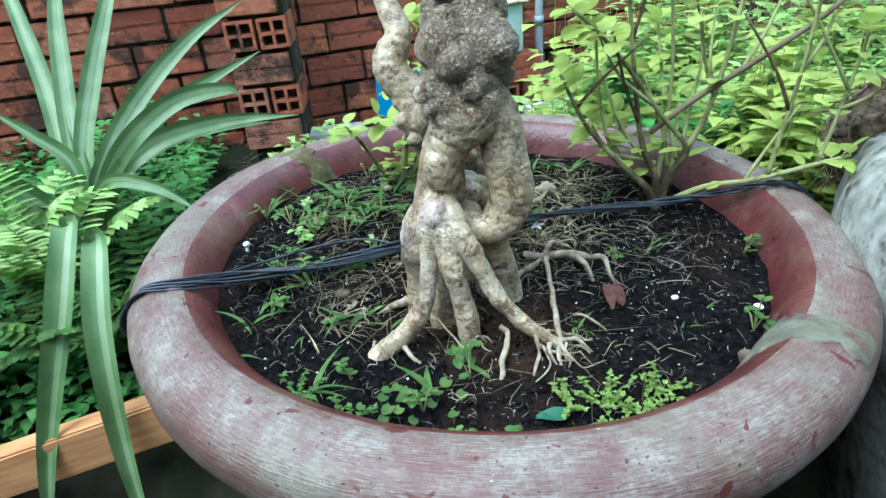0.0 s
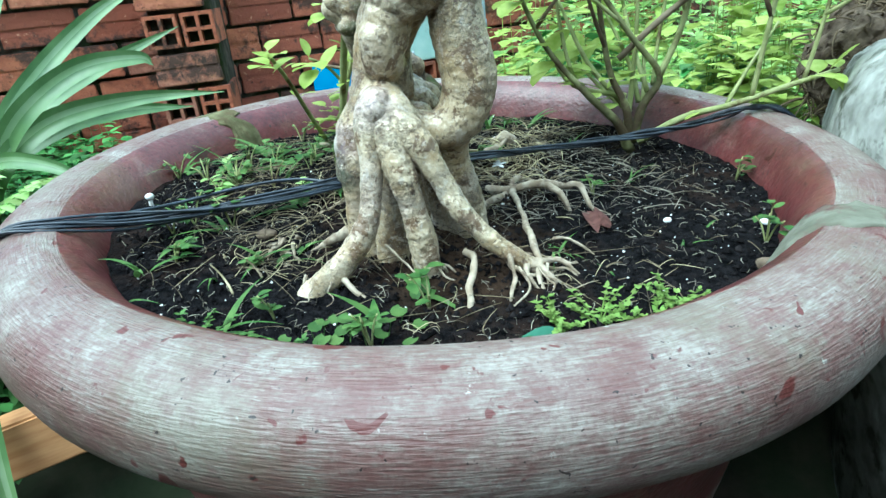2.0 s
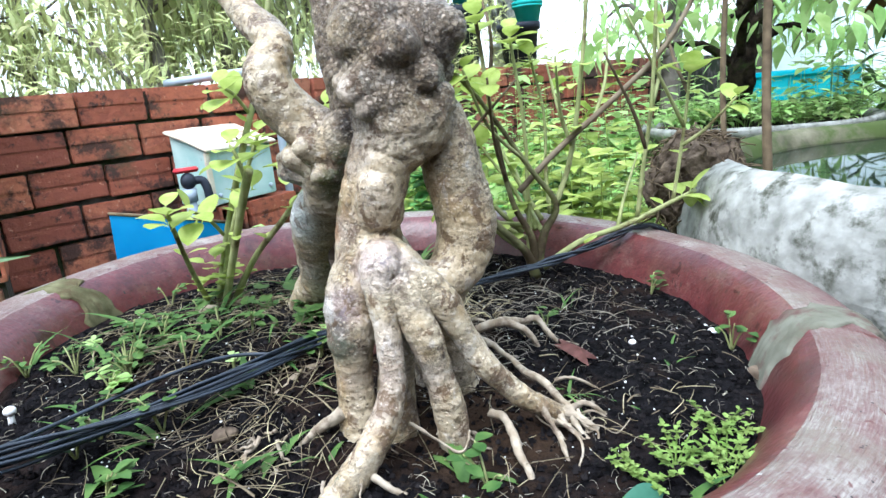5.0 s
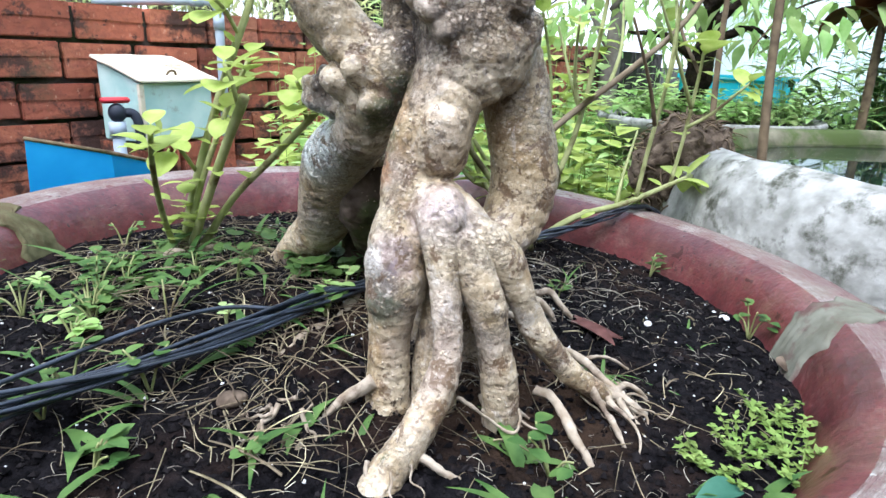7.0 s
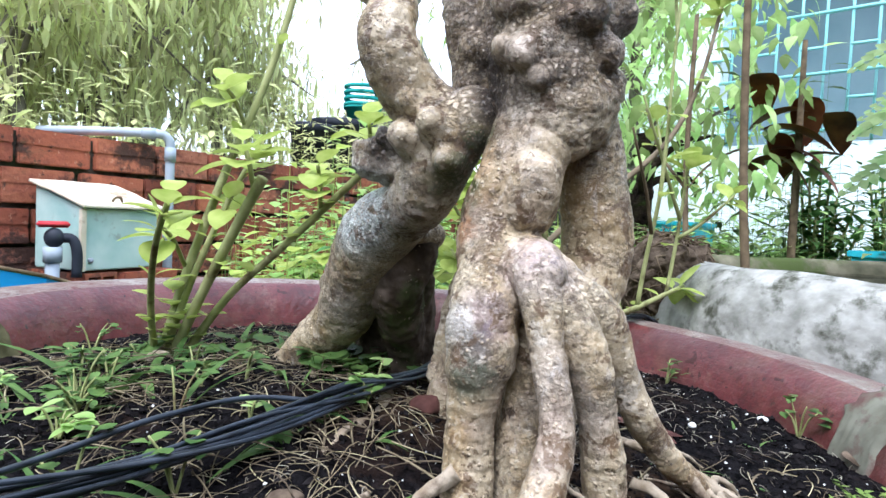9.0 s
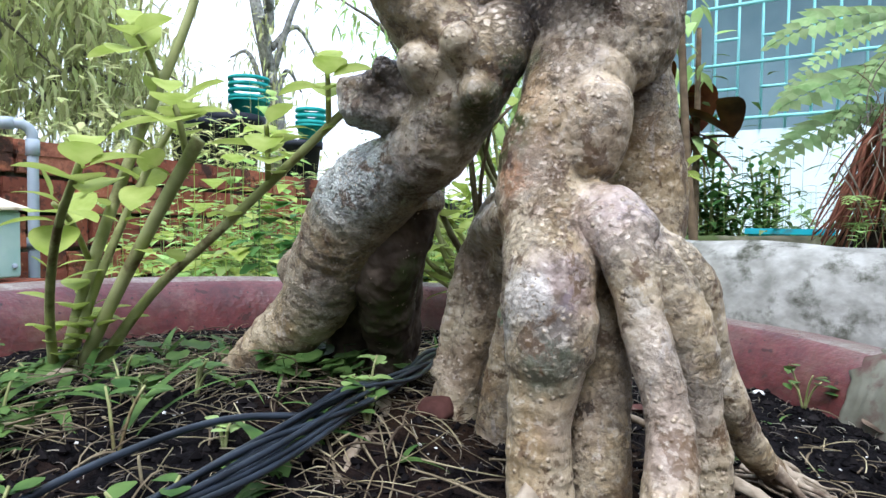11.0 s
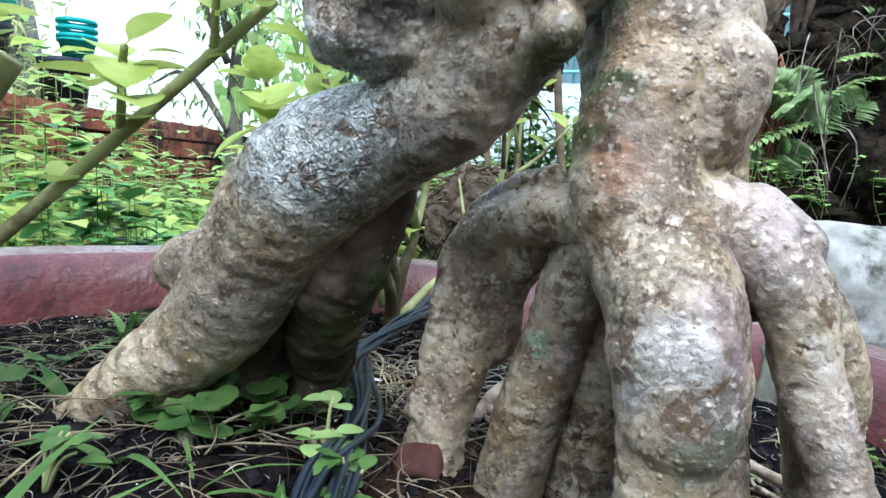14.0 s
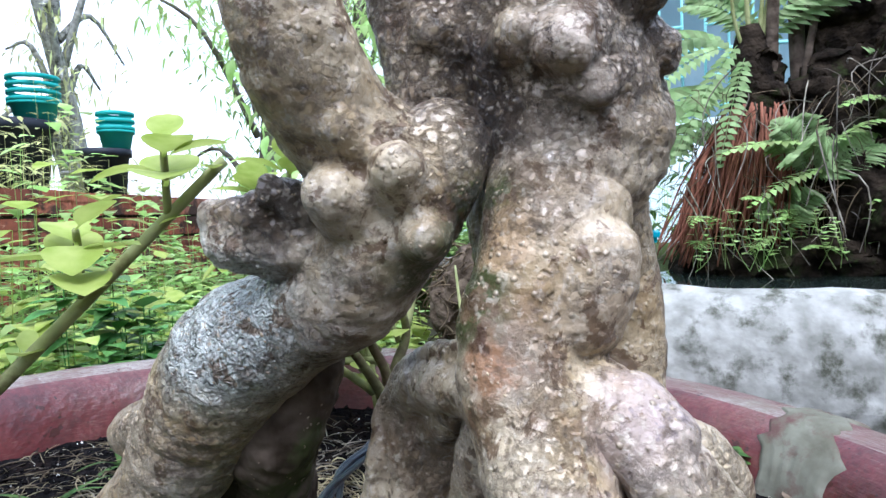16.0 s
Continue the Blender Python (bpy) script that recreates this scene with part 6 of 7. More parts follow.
for x, y, n, L in ((-0.268, 0.134, 4, 0.06), (-0.257, -0.116, 4, 0.05), (-0.265, -0.159, 4, 0.05), (-0.091, -0.228, 2, 0.045), (-0.192, -0.214, 6, 0.05), (0.075, -0.196, 2, 0.032), (-0.17, -0.12, 3, 0.05), (-0.142, -0.12, 2, 0.035),
                   (-0.21, 0.10, 4, 0.07), (-0.17, 0.12, 4, 0.075), (-0.10, 0.16, 4, 0.07), (-0.13, 0.12, 3, 0.06), (-0.015, 0.21, 6, 0.06), (0.03, 0.19, 5, 0.05), (0.13, 0.22, 6, 0.05), (0.15, 0.19, 5, 0.05),
                   (0.10, 0.20, 5, 0.05), (0.05, 0.05, 3, 0.045), (-0.24, 0.02, 4, 0.05), (-0.2, -0.06, 4, 0.05), (-0.055, -0.195, 3, 0.05), (-0.03, 0.12, 3, 0.04), (-0.22, 0.16, 4, 0.05)):
    tuft(x, y, n, L, 0.0055 if n > 3 else 0.008)
for x, y, n, L, w in ((-0.118, 0.172, 3, 0.055, 0.013), (-0.15, 0.105, 3, 0.05, 0.012), (-0.20, 0.06, 3, 0.035, 0.012), (-0.175, 0.16, 3, 0.06, 0.010), (-0.235, -0.085, 3, 0.032, 0.012), (0.02, -0.285, 2, 0.03, 0.008), (-0.06, -0.20, 2, 0.045, 0.008), (0.06, 0.045, 2, 0.03, 0.010), (-0.01, 0.035, 2, 0.026, 0.010)):
    tuft(x, y, n, L, w, "weed with broad lance-shaped green blades in the soil")
for x, y, n, s in ((-0.02, 0.055, 26, 0.035), (0.0, 0.03, 20, 0.03), (-0.045, 0.03, 14, 0.022), (-0.10, -0.235, 7, 0.03), (-0.13, -0.24, 6, 0.03), (-0.08, -0.25, 5, 0.025), (-0.09, 0.11, 8, 0.04), (-0.04, 0.16, 8, 0.04), (0.02, 0.05, 16, 0.03)):
    rosette(x, y, n, 0.0078 if y > 0 else 0.0055, s)


for x, y, h, n, leaf, mat in ((-0.200, 0.062, 0.020, 6, 0.013, M_GRASS), (-0.215, 0.035, 0.016, 5, 0.012, M_LEAF), (-0.19, 0.085, 0.028, 4, 0.014, M_GRASS), (-0.245, -0.045, 0.018, 6, 0.012, M_GRASS), (-0.16, 0.15, 0.024, 4, 0.014, M_GRASS), (-0.235, -0.10, 0.016, 4, 0.012, M_GRASS), (-0.075, -0.03, 0.016, 4, 0.011, M_GRASS), (-0.05, -0.01, 0.022, 3, 0.014, M_LEAF)):
    seedling(x, y, h, n, leaf, mat, "leafy clover-like weed near the pot rim")
tuft(-0.121, 0.187, 3, 0.055, 0.014, "weed with broad lance-shaped green blades in the soil")
tuft(-0.170, 0.085, 3, 0.045, 0.011, "weed with broad lance-shaped green blades in the soil")

# many thin grass seedlings bent over the soil
random.seed(23)
for i in range(20):
    x, y = rnd(-0.27, -0.08), rnd(-0.21, 0.20)
    if x * x + y * y > 0.27 ** 2 or (x > -0.12 and -0.20 < y < -0.06):
        continue
    tuft(x, y, random.choice((2, 3, 4)), rnd(0.022, 0.055), rnd(0.0022, 0.0058))
for i in range(22):
    x, y = rnd(-0.05, 0.25), rnd(-0.27, 0.24)
    if x * x + y * y > 0.27 ** 2 or (x < 0.05 and -0.22 < y < 0.06):
        continue
    tuft(x, y, random.choice((1, 2, 3)), rnd(0.018, 0.04), rnd(0.002, 0.0045))


random.seed(41)
for i in range(21):
    a, rr = rnd(1.9, 4.6), 0.27 * math.sqrt(rnd(0.12, 1))
    x, y = rr * math.cos(a), rr * math.sin(a)
    if x > -0.13 and -0.20 < y < -0.03:
        continue
    if i % 3:
        seedling(x, y, rnd(0.010, 0.026), random.choice((2, 3, 4)), rnd(0.008, 0.014), M_GRASS if i % 4 else M_LEAF, "small broad-leaved weed seedling in the soil")
    else:
        tuft(x, y, random.choice((2, 3, 4)), rnd(0.03, 0.06), rnd(0.006, 0.011), "weed with broad lance-shaped green blades in the soil")
DEAD_GRASS = ((-0.175, -0.105, 16, 0.03, 0.05), (-0.135, -0.075, 16, 0.03, 0.05), (-0.150, -0.140, 8, 0.03, 0.045), (-0.110, -0.040, 14, 0.03, 0.05), (-0.205, -0.020, 8, 0.03, 0.05), (-0.05, 0.10, 16, 0.03, 0.05), (-0.14, 0.08, 16, 0.04, 0.05),
              (0.05, -0.01, 44, 0.035, 0.05), (0.085, 0.045, 50, 0.04, 0.055), (0.125, 0.10, 44, 0.04, 0.055), (0.10, 0.0, 30, 0.04, 0.05), (0.15, 0.15, 30, 0.04, 0.05), (0.02, 0.075, 24, 0.03, 0.04), (0.06, 0.13, 26, 0.05, 0.05), (0.04, -0.215, 10, 0.03, 0.03), (-0.06, -0.235, 10, 0.04, 0.035), (0.11, -0.22, 8, 0.04, 0.035))
# litter: straw, grit and clods (too many to count)
def scatter(rmax=0.285):
    while True:
        x, y = rnd(-rmax, rmax), rnd(-rmax, rmax)
        if x * x + y * y < rmax * rmax:
            return x, y


lv = Leaves()
for _ in range(2100):
    x, y = scatter()
    dens = 1.0 if (x + 0.10) ** 2 + (y + 0.02) ** 2 < 0.14 ** 2 or (y > 0.12) else 0.2
    if rnd(0, 1) > dens:
        continue
    a, L = rnd(0, 6.28), 0.005 + 0.050 * rnd(0, 1) ** 2
    z = soil_z(x, y) + rnd(0.0005, 0.007)
    x2, y2 = x + L * math.cos(a), y + L * math.sin(a)
    if math.hypot(x2, y2) > 0.29:
        continue
    lv.straw((x, y, z), (x2, y2, soil_z(x2, y2) + rnd(0.0005, 0.009)), rnd(0.0002, 0.00045) * (2.4 if rnd(0, 1) < 0.10 else 1), 0.003)
for _ in range(110):
    x, y = rnd(-0.20, 0.03), rnd(-0.13, 0.20)
    a, L = rnd(0, 6.28), 0.010 + 0.04 * rnd(0, 1) ** 1.5
    x2, y2 = x + L * math.cos(a), y + L * math.sin(a)
    if max(math.hypot(x, y), math.hypot(x2, y2)) < 0.285:
        lv.straw((x, y, soil_z(x, y) + rnd(0.001, 0.009)), (x2, y2, soil_z(x2, y2) + rnd(0.001, 0.012)), rnd(0.0004, 0.0008), 0.008)
tagged(lv.make("straw_litter", M_STRAW), "dry straw and root scraps strewn over the soil", "litter", kind="stuff")
lv = Leaves()
for _ in range(330):
    x, y, a, L = rnd(0.01, 0.20), rnd(-0.11, 0.17), rnd(0, 6.28), rnd(0.010, 0.045)
    x2, y2 = x + L * math.cos(a), y + L * math.sin(a)
    lv.straw((x, y, soil_z(x, y) + 0.001), (x2, y2, soil_z(x2, y2) + rnd(0.000, 0.006)), rnd(0.0002, 0.0006), 0.006)
for _ in range(2000):
    x, y = scatter(0.29)
    a, L = rnd(0, 6.28), rnd(0.002, 0.011)
    x2, y2 = x + L * math.cos(a), y + L * math.sin(a)
    if math.hypot(x2, y2) < 0.295:
        lv.straw((x, y, soil_z(x, y) + 0.001), (x2, y2, soil_z(x2, y2) + rnd(0.0005, 0.004)), rnd(0.00015, 0.00035), 0.003)
tagged(lv.make("root_crumbs", M_BITS), "pale root threads and crumbs on the soil", "litter", kind="stuff")
for nm, mat, cnt, lo, hi, label in (("grit", M_CHIP, 650, 0.0004, 0.0014, "white grit specks scattered on the soil"), ("soil_clods", M_CLOD, 9000, 0.0008, 0.0036, "crumbs and clods of black soil")):
    V, F = [], []
    for _ in range(cnt):
        x, y = scatter(0.293)
        r = lo + (hi - lo) * rnd(0, 1) ** 2
        c = Vector((x, y, soil_z(x, y) + r * 0.3))
        k = len(V)
        for d in ((1, 0, 0), (-1, 0, 0), (0, 1, 0), (0, -1, 0), (0, 0, 1), (0, 0, -1)):
            V.append(tuple(c + Vector(d) * r * rnd(0.6, 1.2) + Vector((rnd(-1, 1), rnd(-1, 1), 0)) * r * 0.25))
        for q in ((0, 2, 4), (2, 1, 4), (1, 3, 4), (3, 0, 4), (2, 0, 5), (1, 2, 5), (3, 1, 5), (0, 3, 5)):
            F.append(tuple(k + i for i in q))
    tagged(from_lists(nm, V, F, mat, False), label, nm.replace("_", " "), kind="stuff")
dl = Leaves()
for dx, wide, lift in ((-0.005, 0.013, 0.003), (0.005, 0.012, 0.006)):
    dl.blade((0.100 + dx, -0.146, soil_z(0.100, -0.146) + lift), (0.22, 1, 0.10), 0.060, wide, 0.15, 0.7 if dx < 0 else -0.7, 10, 0.9)
tagged(dl.make("fallen_leaf", M_DRY), "curled dry reddish-brown fallen leaf on the soil", "leaf")
dl = Leaves()
dl.blade((0.012, -0.278, soil_z(0.012, -0.278) + 0.006), (-1, 0.45, 0.05), 0.030, 0.016, 0.25, 0.4, 8, 0.6)
tagged(dl.make("fallen_leaf", M_FALLEN), "dark green pointed fallen leaf on the soil", "leaf")
dl = Leaves()
dl.blade((0.175, -0.235, soil_z(0.175, -0.235) + 0.004), (1, 0.1, 0.2), 0.030, 0.020, 0.2, 0.3, 8, 0.6)
tagged(dl.make("fallen_leaf", M_PEAT), "pale withered fallen leaf by the pot wall", "leaf")
fl = empty("fallen_flower", (0.06, 0.016, 0.26))
fz = soil_z(0.06, 0.016) + 0.006
for i in range(5):
    a = 1.2566 * i
    one_leaf(fl, M_CHIP, (0.06, 0.016, fz), (math.cos(a), math.sin(a), 0.35 + 0.2 * math.sin(a)), 0.010, 0.005, 0.2, 0.1, 6, 1.0, 0.0, "petal")
tagged(fl, "small dried white five-petalled flower on the soil", "flower")
for k, (sx, sy, sr, mt, lab) in enumerate(((-0.036, -0.042, 0.009, M_DRY, "dark red brick shard half buried by the roots"), (-0.165, -0.085, 0.006, M_PEAT, "grey pebble on the soil"), (0.235, -0.16, 0.004, M_CHIP, "white pebble on the soil"),
                                           (-0.112, 0.165, 0.007, M_ROOT, "pale snail shell on the soil"), (-0.075, 0.175, 0.006, M_ROOT, "pale snail shell on the soil"), (0.10, 0.13, 0.012, M_ROOT, "pale knobbly root stone on the soil"), (0.165, -0.13, 0.003, M_CHIP, "white pebble on the soil"))):
    b = bmesh.new()
    bmesh.ops.create_icosphere(b, subdivisions=3, radius=sr, matrix=Matrix.Diagonal((1.3, 1.0, 0.75, 1)))
    for v in b.verts:
        v.co += Vector(noise.noise_vector(v.co * 90 + Vector((k, 0, 0)))) * sr * 0.35
    o = link_mesh("stone", b, mt)
    o.matrix_world = Matrix.Translation((sx, sy, soil_z(sx, sy) + sr * 0.45))
    tagged(o, lab, "stone")
random.seed(77)
for cx, cy, n, sp, L in DEAD_GRASS:
    z = soil_z(cx, cy)
    clump = empty("dead_grass", (cx, cy, z))
    lv = Leaves()
    for _ in range(n):
        a, d = rnd(0, 6.28), sp * rnd(0.0, 1.0)
        p = Vector((cx + d * math.cos(a), cy + d * math.sin(a), 0))
        p.z = soil_z(p.x, p.y) - 0.001
        a2, ln = rnd(0, 6.28), L * rnd(0.25, 0.8)
        q = p + Vector((math.cos(a2) * ln, math.sin(a2) * ln, rnd(0.0, 0.35) * ln))
        if math.hypot(q.x, q.y) < 0.27:
            q.z = max(q.z, soil_z(q.x, q.y) + 0.001)
            lv.straw(p, q, rnd(0.00022, 0.0005) * (1.7 if cx > 0 and cy > -0.1 else 1.0), 0.35 * ln)
    tagged(under(lv.make("stalks", M_HAY), clump), kind="stuff")
    tagged(clump, "matted clump of dead straw-coloured grass on the soil", "dead grass", group="dead grass clumps")
mush = empty("mushroom", (-0.285, 0.03, 0.26))
mz = soil_z(-0.278, 0.03)
under(link_mesh("stalk", tube(bmesh.new(), [(-0.278, 0.03, mz - 0.003, 0.0025), (-0.277, 0.029, mz + 0.011, 0.0018)], 8, 2), M_CHIP), mush)
b = bmesh.new()
bmesh.ops.create_uvsphere(b, u_segments=14, v_segments=8, radius=0.0042, matrix=Matrix.Translation((-0.277, 0.029, mz + 0.012)) @ Matrix.Diagonal((1, 1, 0.8, 1)))
under(link_mesh("cap", b, M_CHIP), mush)
tagged(mush, "tiny pale mushroom on the soil near the rim", "mushroom")


# ---- plants on the left bank ----
def strap(lv, pts, w):
    """A long channelled strap leaf through rows of points."""
    rows = spline(pts, 8)
    k0, n = len(lv.v), len(rows)
    for i, q in enumerate(rows):
        t = i / (n - 1)
        a, b2 = rows[max(i - 1, 0)], rows[min(i + 1, n - 1)]
        d = Vector(b2 - a).normalized()
        s = d.cross(Vector((0.25, -0.9, 0.35))).normalized()
        nr = s.cross(d)
        ww = w * (0.75 + 0.5 * t if t < 0.4 else 0.95 * max(0.03, 1 - ((t - 0.4) / 0.6) ** 2.2))
        c = Vector(q)
        lv.v += [c - s * ww + nr * ww * 0.5, c - s * ww * 0.5 + nr * ww * 0.12, c, c + s * ww * 0.5 + nr * ww * 0.12, c + s * ww + nr * ww * 0.5]
    for i in range(n - 1):
        for k in range(4):
            a = k0 + 5 * i + k
            lv.f.append((a, a + 1, a + 6, a + 5))


agave = empty("strap_leaf_plant", (-0.60, 0.38, 0.1))
PB = Vector((-0.60, 0.38, 0.22))
STRAPS = [
    [(-0.612, 0.40, 0.20), (-0.652, 0.459, 0.284), (-0.696, 0.564, 0.391), (-0.755, 0.673, 0.528), (-0.797, 0.744, 0.613)],
    [(-0.605, 0.40, 0.20), (-0.637, 0.458, 0.282), (-0.662, 0.569, 0.406), (-0.675, 0.664, 0.521), (-0.671, 0.73, 0.603)],
    [(-0.60, 0.40, 0.20), (-0.622, 0.458, 0.286), (-0.60, 0.542, 0.405), (-0.568, 0.62, 0.516), (-0.551, 0.678, 0.585)],
    [(-0.60, 0.36, 0.18), (-0.591, 0.401, 0.246), (-0.536, 0.483, 0.344), (-0.437, 0.57, 0.438), (-0.335, 0.626, 0.494)],
    [(-0.595, 0.36, 0.18), (-0.572, 0.39, 0.248), (-0.513, 0.447, 0.322), (-0.421, 0.51, 0.369), (-0.311, 0.559, 0.412)],
    [(-0.59, 0.35, 0.18), (-0.554, 0.369, 0.254), (-0.489, 0.414, 0.305), (-0.384, 0.459, 0.318), (-0.251, 0.469, 0.313)],
    [(-0.59, 0.35, 0.18), (-0.572, 0.39, 0.248), (-0.509, 0.379, 0.322), (-0.43, 0.40, 0.372), (-0.353, 0.421, 0.379), (-0.334, 0.424, 0.367)],
    [(-0.59, 0.36, 0.18), (-0.571, 0.413, 0.25), (-0.492, 0.474, 0.291), (-0.411, 0.516, 0.295), (-0.316, 0.55, 0.285)],
    [(-0.59, 0.34, 0.20), (-0.552, 0.345, 0.268), (-0.471, 0.313, 0.266), (-0.406, 0.289, 0.228)],
    [(-0.60, 0.36, 0.20), (-0.613, 0.393, 0.292), (-0.66, 0.40, 0.343), (-0.714, 0.405, 0.388)],
    [(-0.62, 0.36, 0.20), (-0.70, 0.34, 0.29), (-0.82, 0.33, 0.32)],
    [(-0.63, 0.34, 0.18), (-0.72, 0.30, 0.20), (-0.85, 0.28, 0.14)],
    [(-0.60, 0.30, 0.20), (-0.54, 0.17, 0.27), (-0.545, 0.08, 0.18), (-0.59, 0.02, 0.02), (-0.62, -0.03, -0.14)],
    [(-0.58, 0.30, 0.18), (-0.505, 0.16, 0.25), (-0.49, 0.06, 0.17), (-0.485, 0.0, 0.02), (-0.47, -0.05, -0.16)],
]
for s in STRAPS:
    lv = Leaves()
    strap(lv, s, 0.0175 if len(s) != 4 else 0.012)
    o = lv.make("leaf", M_STRAP)
    o.data.materials.append(M_STRIPE)
    for p in o.data.polygons:
        if p.index % 4 == 1:
            p.material_index = 1
    under(o, agave)
tagged(agave, "large plant with long arching grey-green strap leaves", "plant")

for k, (fx, fy, fz, ways) in enumerate(((-0.68, 0.27, 0.19, ((0.25, 0.75, 1.0), (-0.1, 0.3, 1.0), (-0.4, 0.5, 0.8), (0.4, 0.2, 0.9), (-0.4, -0.3, 0.8), (0.2, -0.5, 0.7))), (-0.62, 0.26, 0.18, ((-0.45, 0.3, 0.9), (-0.6, 0.0, 0.6), (0.3, 0.4, 0.9), (0.5, 0.1, 0.7), (0.1, -0.4, 0.8))),
                                         (-0.55, 0.17, 0.10, ((0.0, 0.6, 1.0), (-0.5, 0.4, 0.7), (0.4, 0.3, 0.8), (0.5, -0.2, 0.7), (-0.5, -0.2, 0.6), (0.0, -0.5, 0.8))), (-0.48, 0.21, 0.12, ((-0.1, 0.5, 0.8), (0.4, 0.3, 0.7), (0.2, -0.3, 0.9), (-0.5, -0.2, 0.7))),
                                         (-0.76, 0.18, 0.06, ((0.2, 0.2, 1), (-0.3, 0.4, 0.8), (0.5, -0.2, 0.7), (0.1, -0.6, 0.7), (0.4, 0.5, 0.8))))):
    fe = empty("fern", (fx, fy, fz - 0.05))
    for i, way in enumerate(ways):
        frond(fe, M_GRASS if k > 1 else M_LEAF, (fx + rnd(-0.015, 0.015), fy + rnd(-0.015, 0.015), fz - 0.04), way, rnd(0.22, 0.29), rnd(0.042, 0.056) if k < 2 else rnd(0.030, 0.042), 16, rnd(0.25, 0.45))
    tagged(fe, "green ladder fern growing beside the pot", "fern", group="ferns beside the pot")

# pale slabs of broken concrete lying behind the pot
for sx, sy, w, d, turn in ((0.44, 1.08, 0.30, 0.11, 0.22), (-0.24, 1.06, 0.16, 0.10, 0.1)):
    sb = bmesh.new()
    box(sb, (-w / 2, -d / 2, -0.012), (w / 2, d / 2, 0.012), 0.004, 0.004)
    slab = link_mesh("concrete_slab", sb, M_SLAB, False)
    slab.matrix_world = pose(sx, sy, ground_z(sx, sy) + 0.020, rz=math.degrees(turn))
    tagged(slab, "pale broken concrete slab lying on the earth", "slab", group="slabs behind the pot")

# ---- ground cover ----
def cover(name, count, xr, yr, h, leaf, mat, label, keep=lambda x, y: True, slim=1.0, level=None):
    lv = Leaves()
    done = 0
    while done < count:
        x, y = rnd(*xr), rnd(*yr)
        edge = min((x - xr[0]) / (xr[1] - xr[0]), (xr[1] - x) / (xr[1] - xr[0]), (y - yr[0]) / (yr[1] - yr[0]), (yr[1] - y) / (yr[1] - yr[0]))
        if not keep(x, y) or edge < 0.12 * (0.5 + noise.noise((x * 3, y * 3, 9))):
            continue
        done += 1
        z = ground_z(x, y) if level is None else level
        hh = (h if level is None else 0.06) * rnd(0.25, 1) * (0.6 + 0.8 * (0.5 + noise.noise((x * 5, y * 5, 7))))
        for i in range(3):
            a = rnd(0, 6.28)
            s = leaf * rnd(0.6, 1.3)
            lv.blade((x + rnd(-0.012, 0.012), y + rnd(-0.012, 0.012), z + hh * (1 - 0.22 * i)), (math.cos(a), math.sin(a), rnd(-0.1, 0.6)), s, s * slim * rnd(0.5, 0.75), rnd(0.1, 0.5), 0.1, 3, 0.6)
        if done % 4 == 0:
            lv.straw((x, y, z), (x + rnd(-0.02, 0.02), y + rnd(-0.02, 0.02), z + hh), 0.001, 0.006)
    tagged(lv.make(name, mat), label, "ground cover", kind="stuff")


outside = lambda x, y: math.hypot(x, y) > 0.40 and math.hypot(x - 0.74, y + 0.28) > 0.44
cover("ground_cover", 7600, (-0.05, 2.4), (0.25, 1.23), 0.17, 0.034, M_LEAF, "dense light green creeping plants between pot and wall", lambda x, y: outside(x, y) and not (x < 0.40 and y > 0.75) and not (x < 0.62 and y > 0.98))
cover("ground_cover", 1600, (0.25, 0.60), (-0.02, 0.45), 0.22, 0.036, M_DEEP, "darker leafy plants between pot and basin", outside)
cover("ground_cover", 900, (-0.45, 0.15), (0.38, 0.95), 0.09, 0.03, M_LEAF, "low creeping plants and litter near the brick pier", outside)
cover("ground_cover", 2200, (-1.2, -0.40), (-0.1, 1.1), 0.14, 0.03, M_DEEP, "tangled weeds on the bank beside the pot", lambda x, y: outside(x, y) and (y > 0.10 or x < -0.75))
cover("ground_cover", 2500, (1.0, 3.2), (-0.3, 1.2), 0.3, 0.06, M_LEAF, "leafy undergrowth behind the pond basin", outside)
cover("tall_weeds", 360, (0.18, 0.75), (0.36, 0.95), 0.26, 0.045, M_YOUNG, "taller lime-leaved plants behind the pot", outside)
cover("tall_weeds", 900, (0.45, 1.3), (0.70, 1.24), 0.36, 0.040, M_LEAF, "bushy light green plants in front of the brick wall", outside)
cover("tall_weeds", 260, (0.42, 0.62), (0.08, 0.40), 0.40, 0.045, M_YOUNG, "lime-leaved plants between pot and basin", outside)
lv = Leaves()
for _ in range(500):
    x, y, a, L = rnd(-0.5, 0.4), rnd(0.4, 1.15), rnd(0, 6.28), rnd(0.03, 0.09)
    z = ground_z(x, y) + rnd(0.002, 0.02)
    lv.straw((x, y, z), (x + L * math.cos(a), y + L * math.sin(a), z + rnd(-0.005, 0.02)), rnd(0.0008, 0.002), 0.006)
tagged(lv.make("dry_litter", M_STRAW), "dry stalks and litter on the ground by the wall", "litter", kind="stuff")


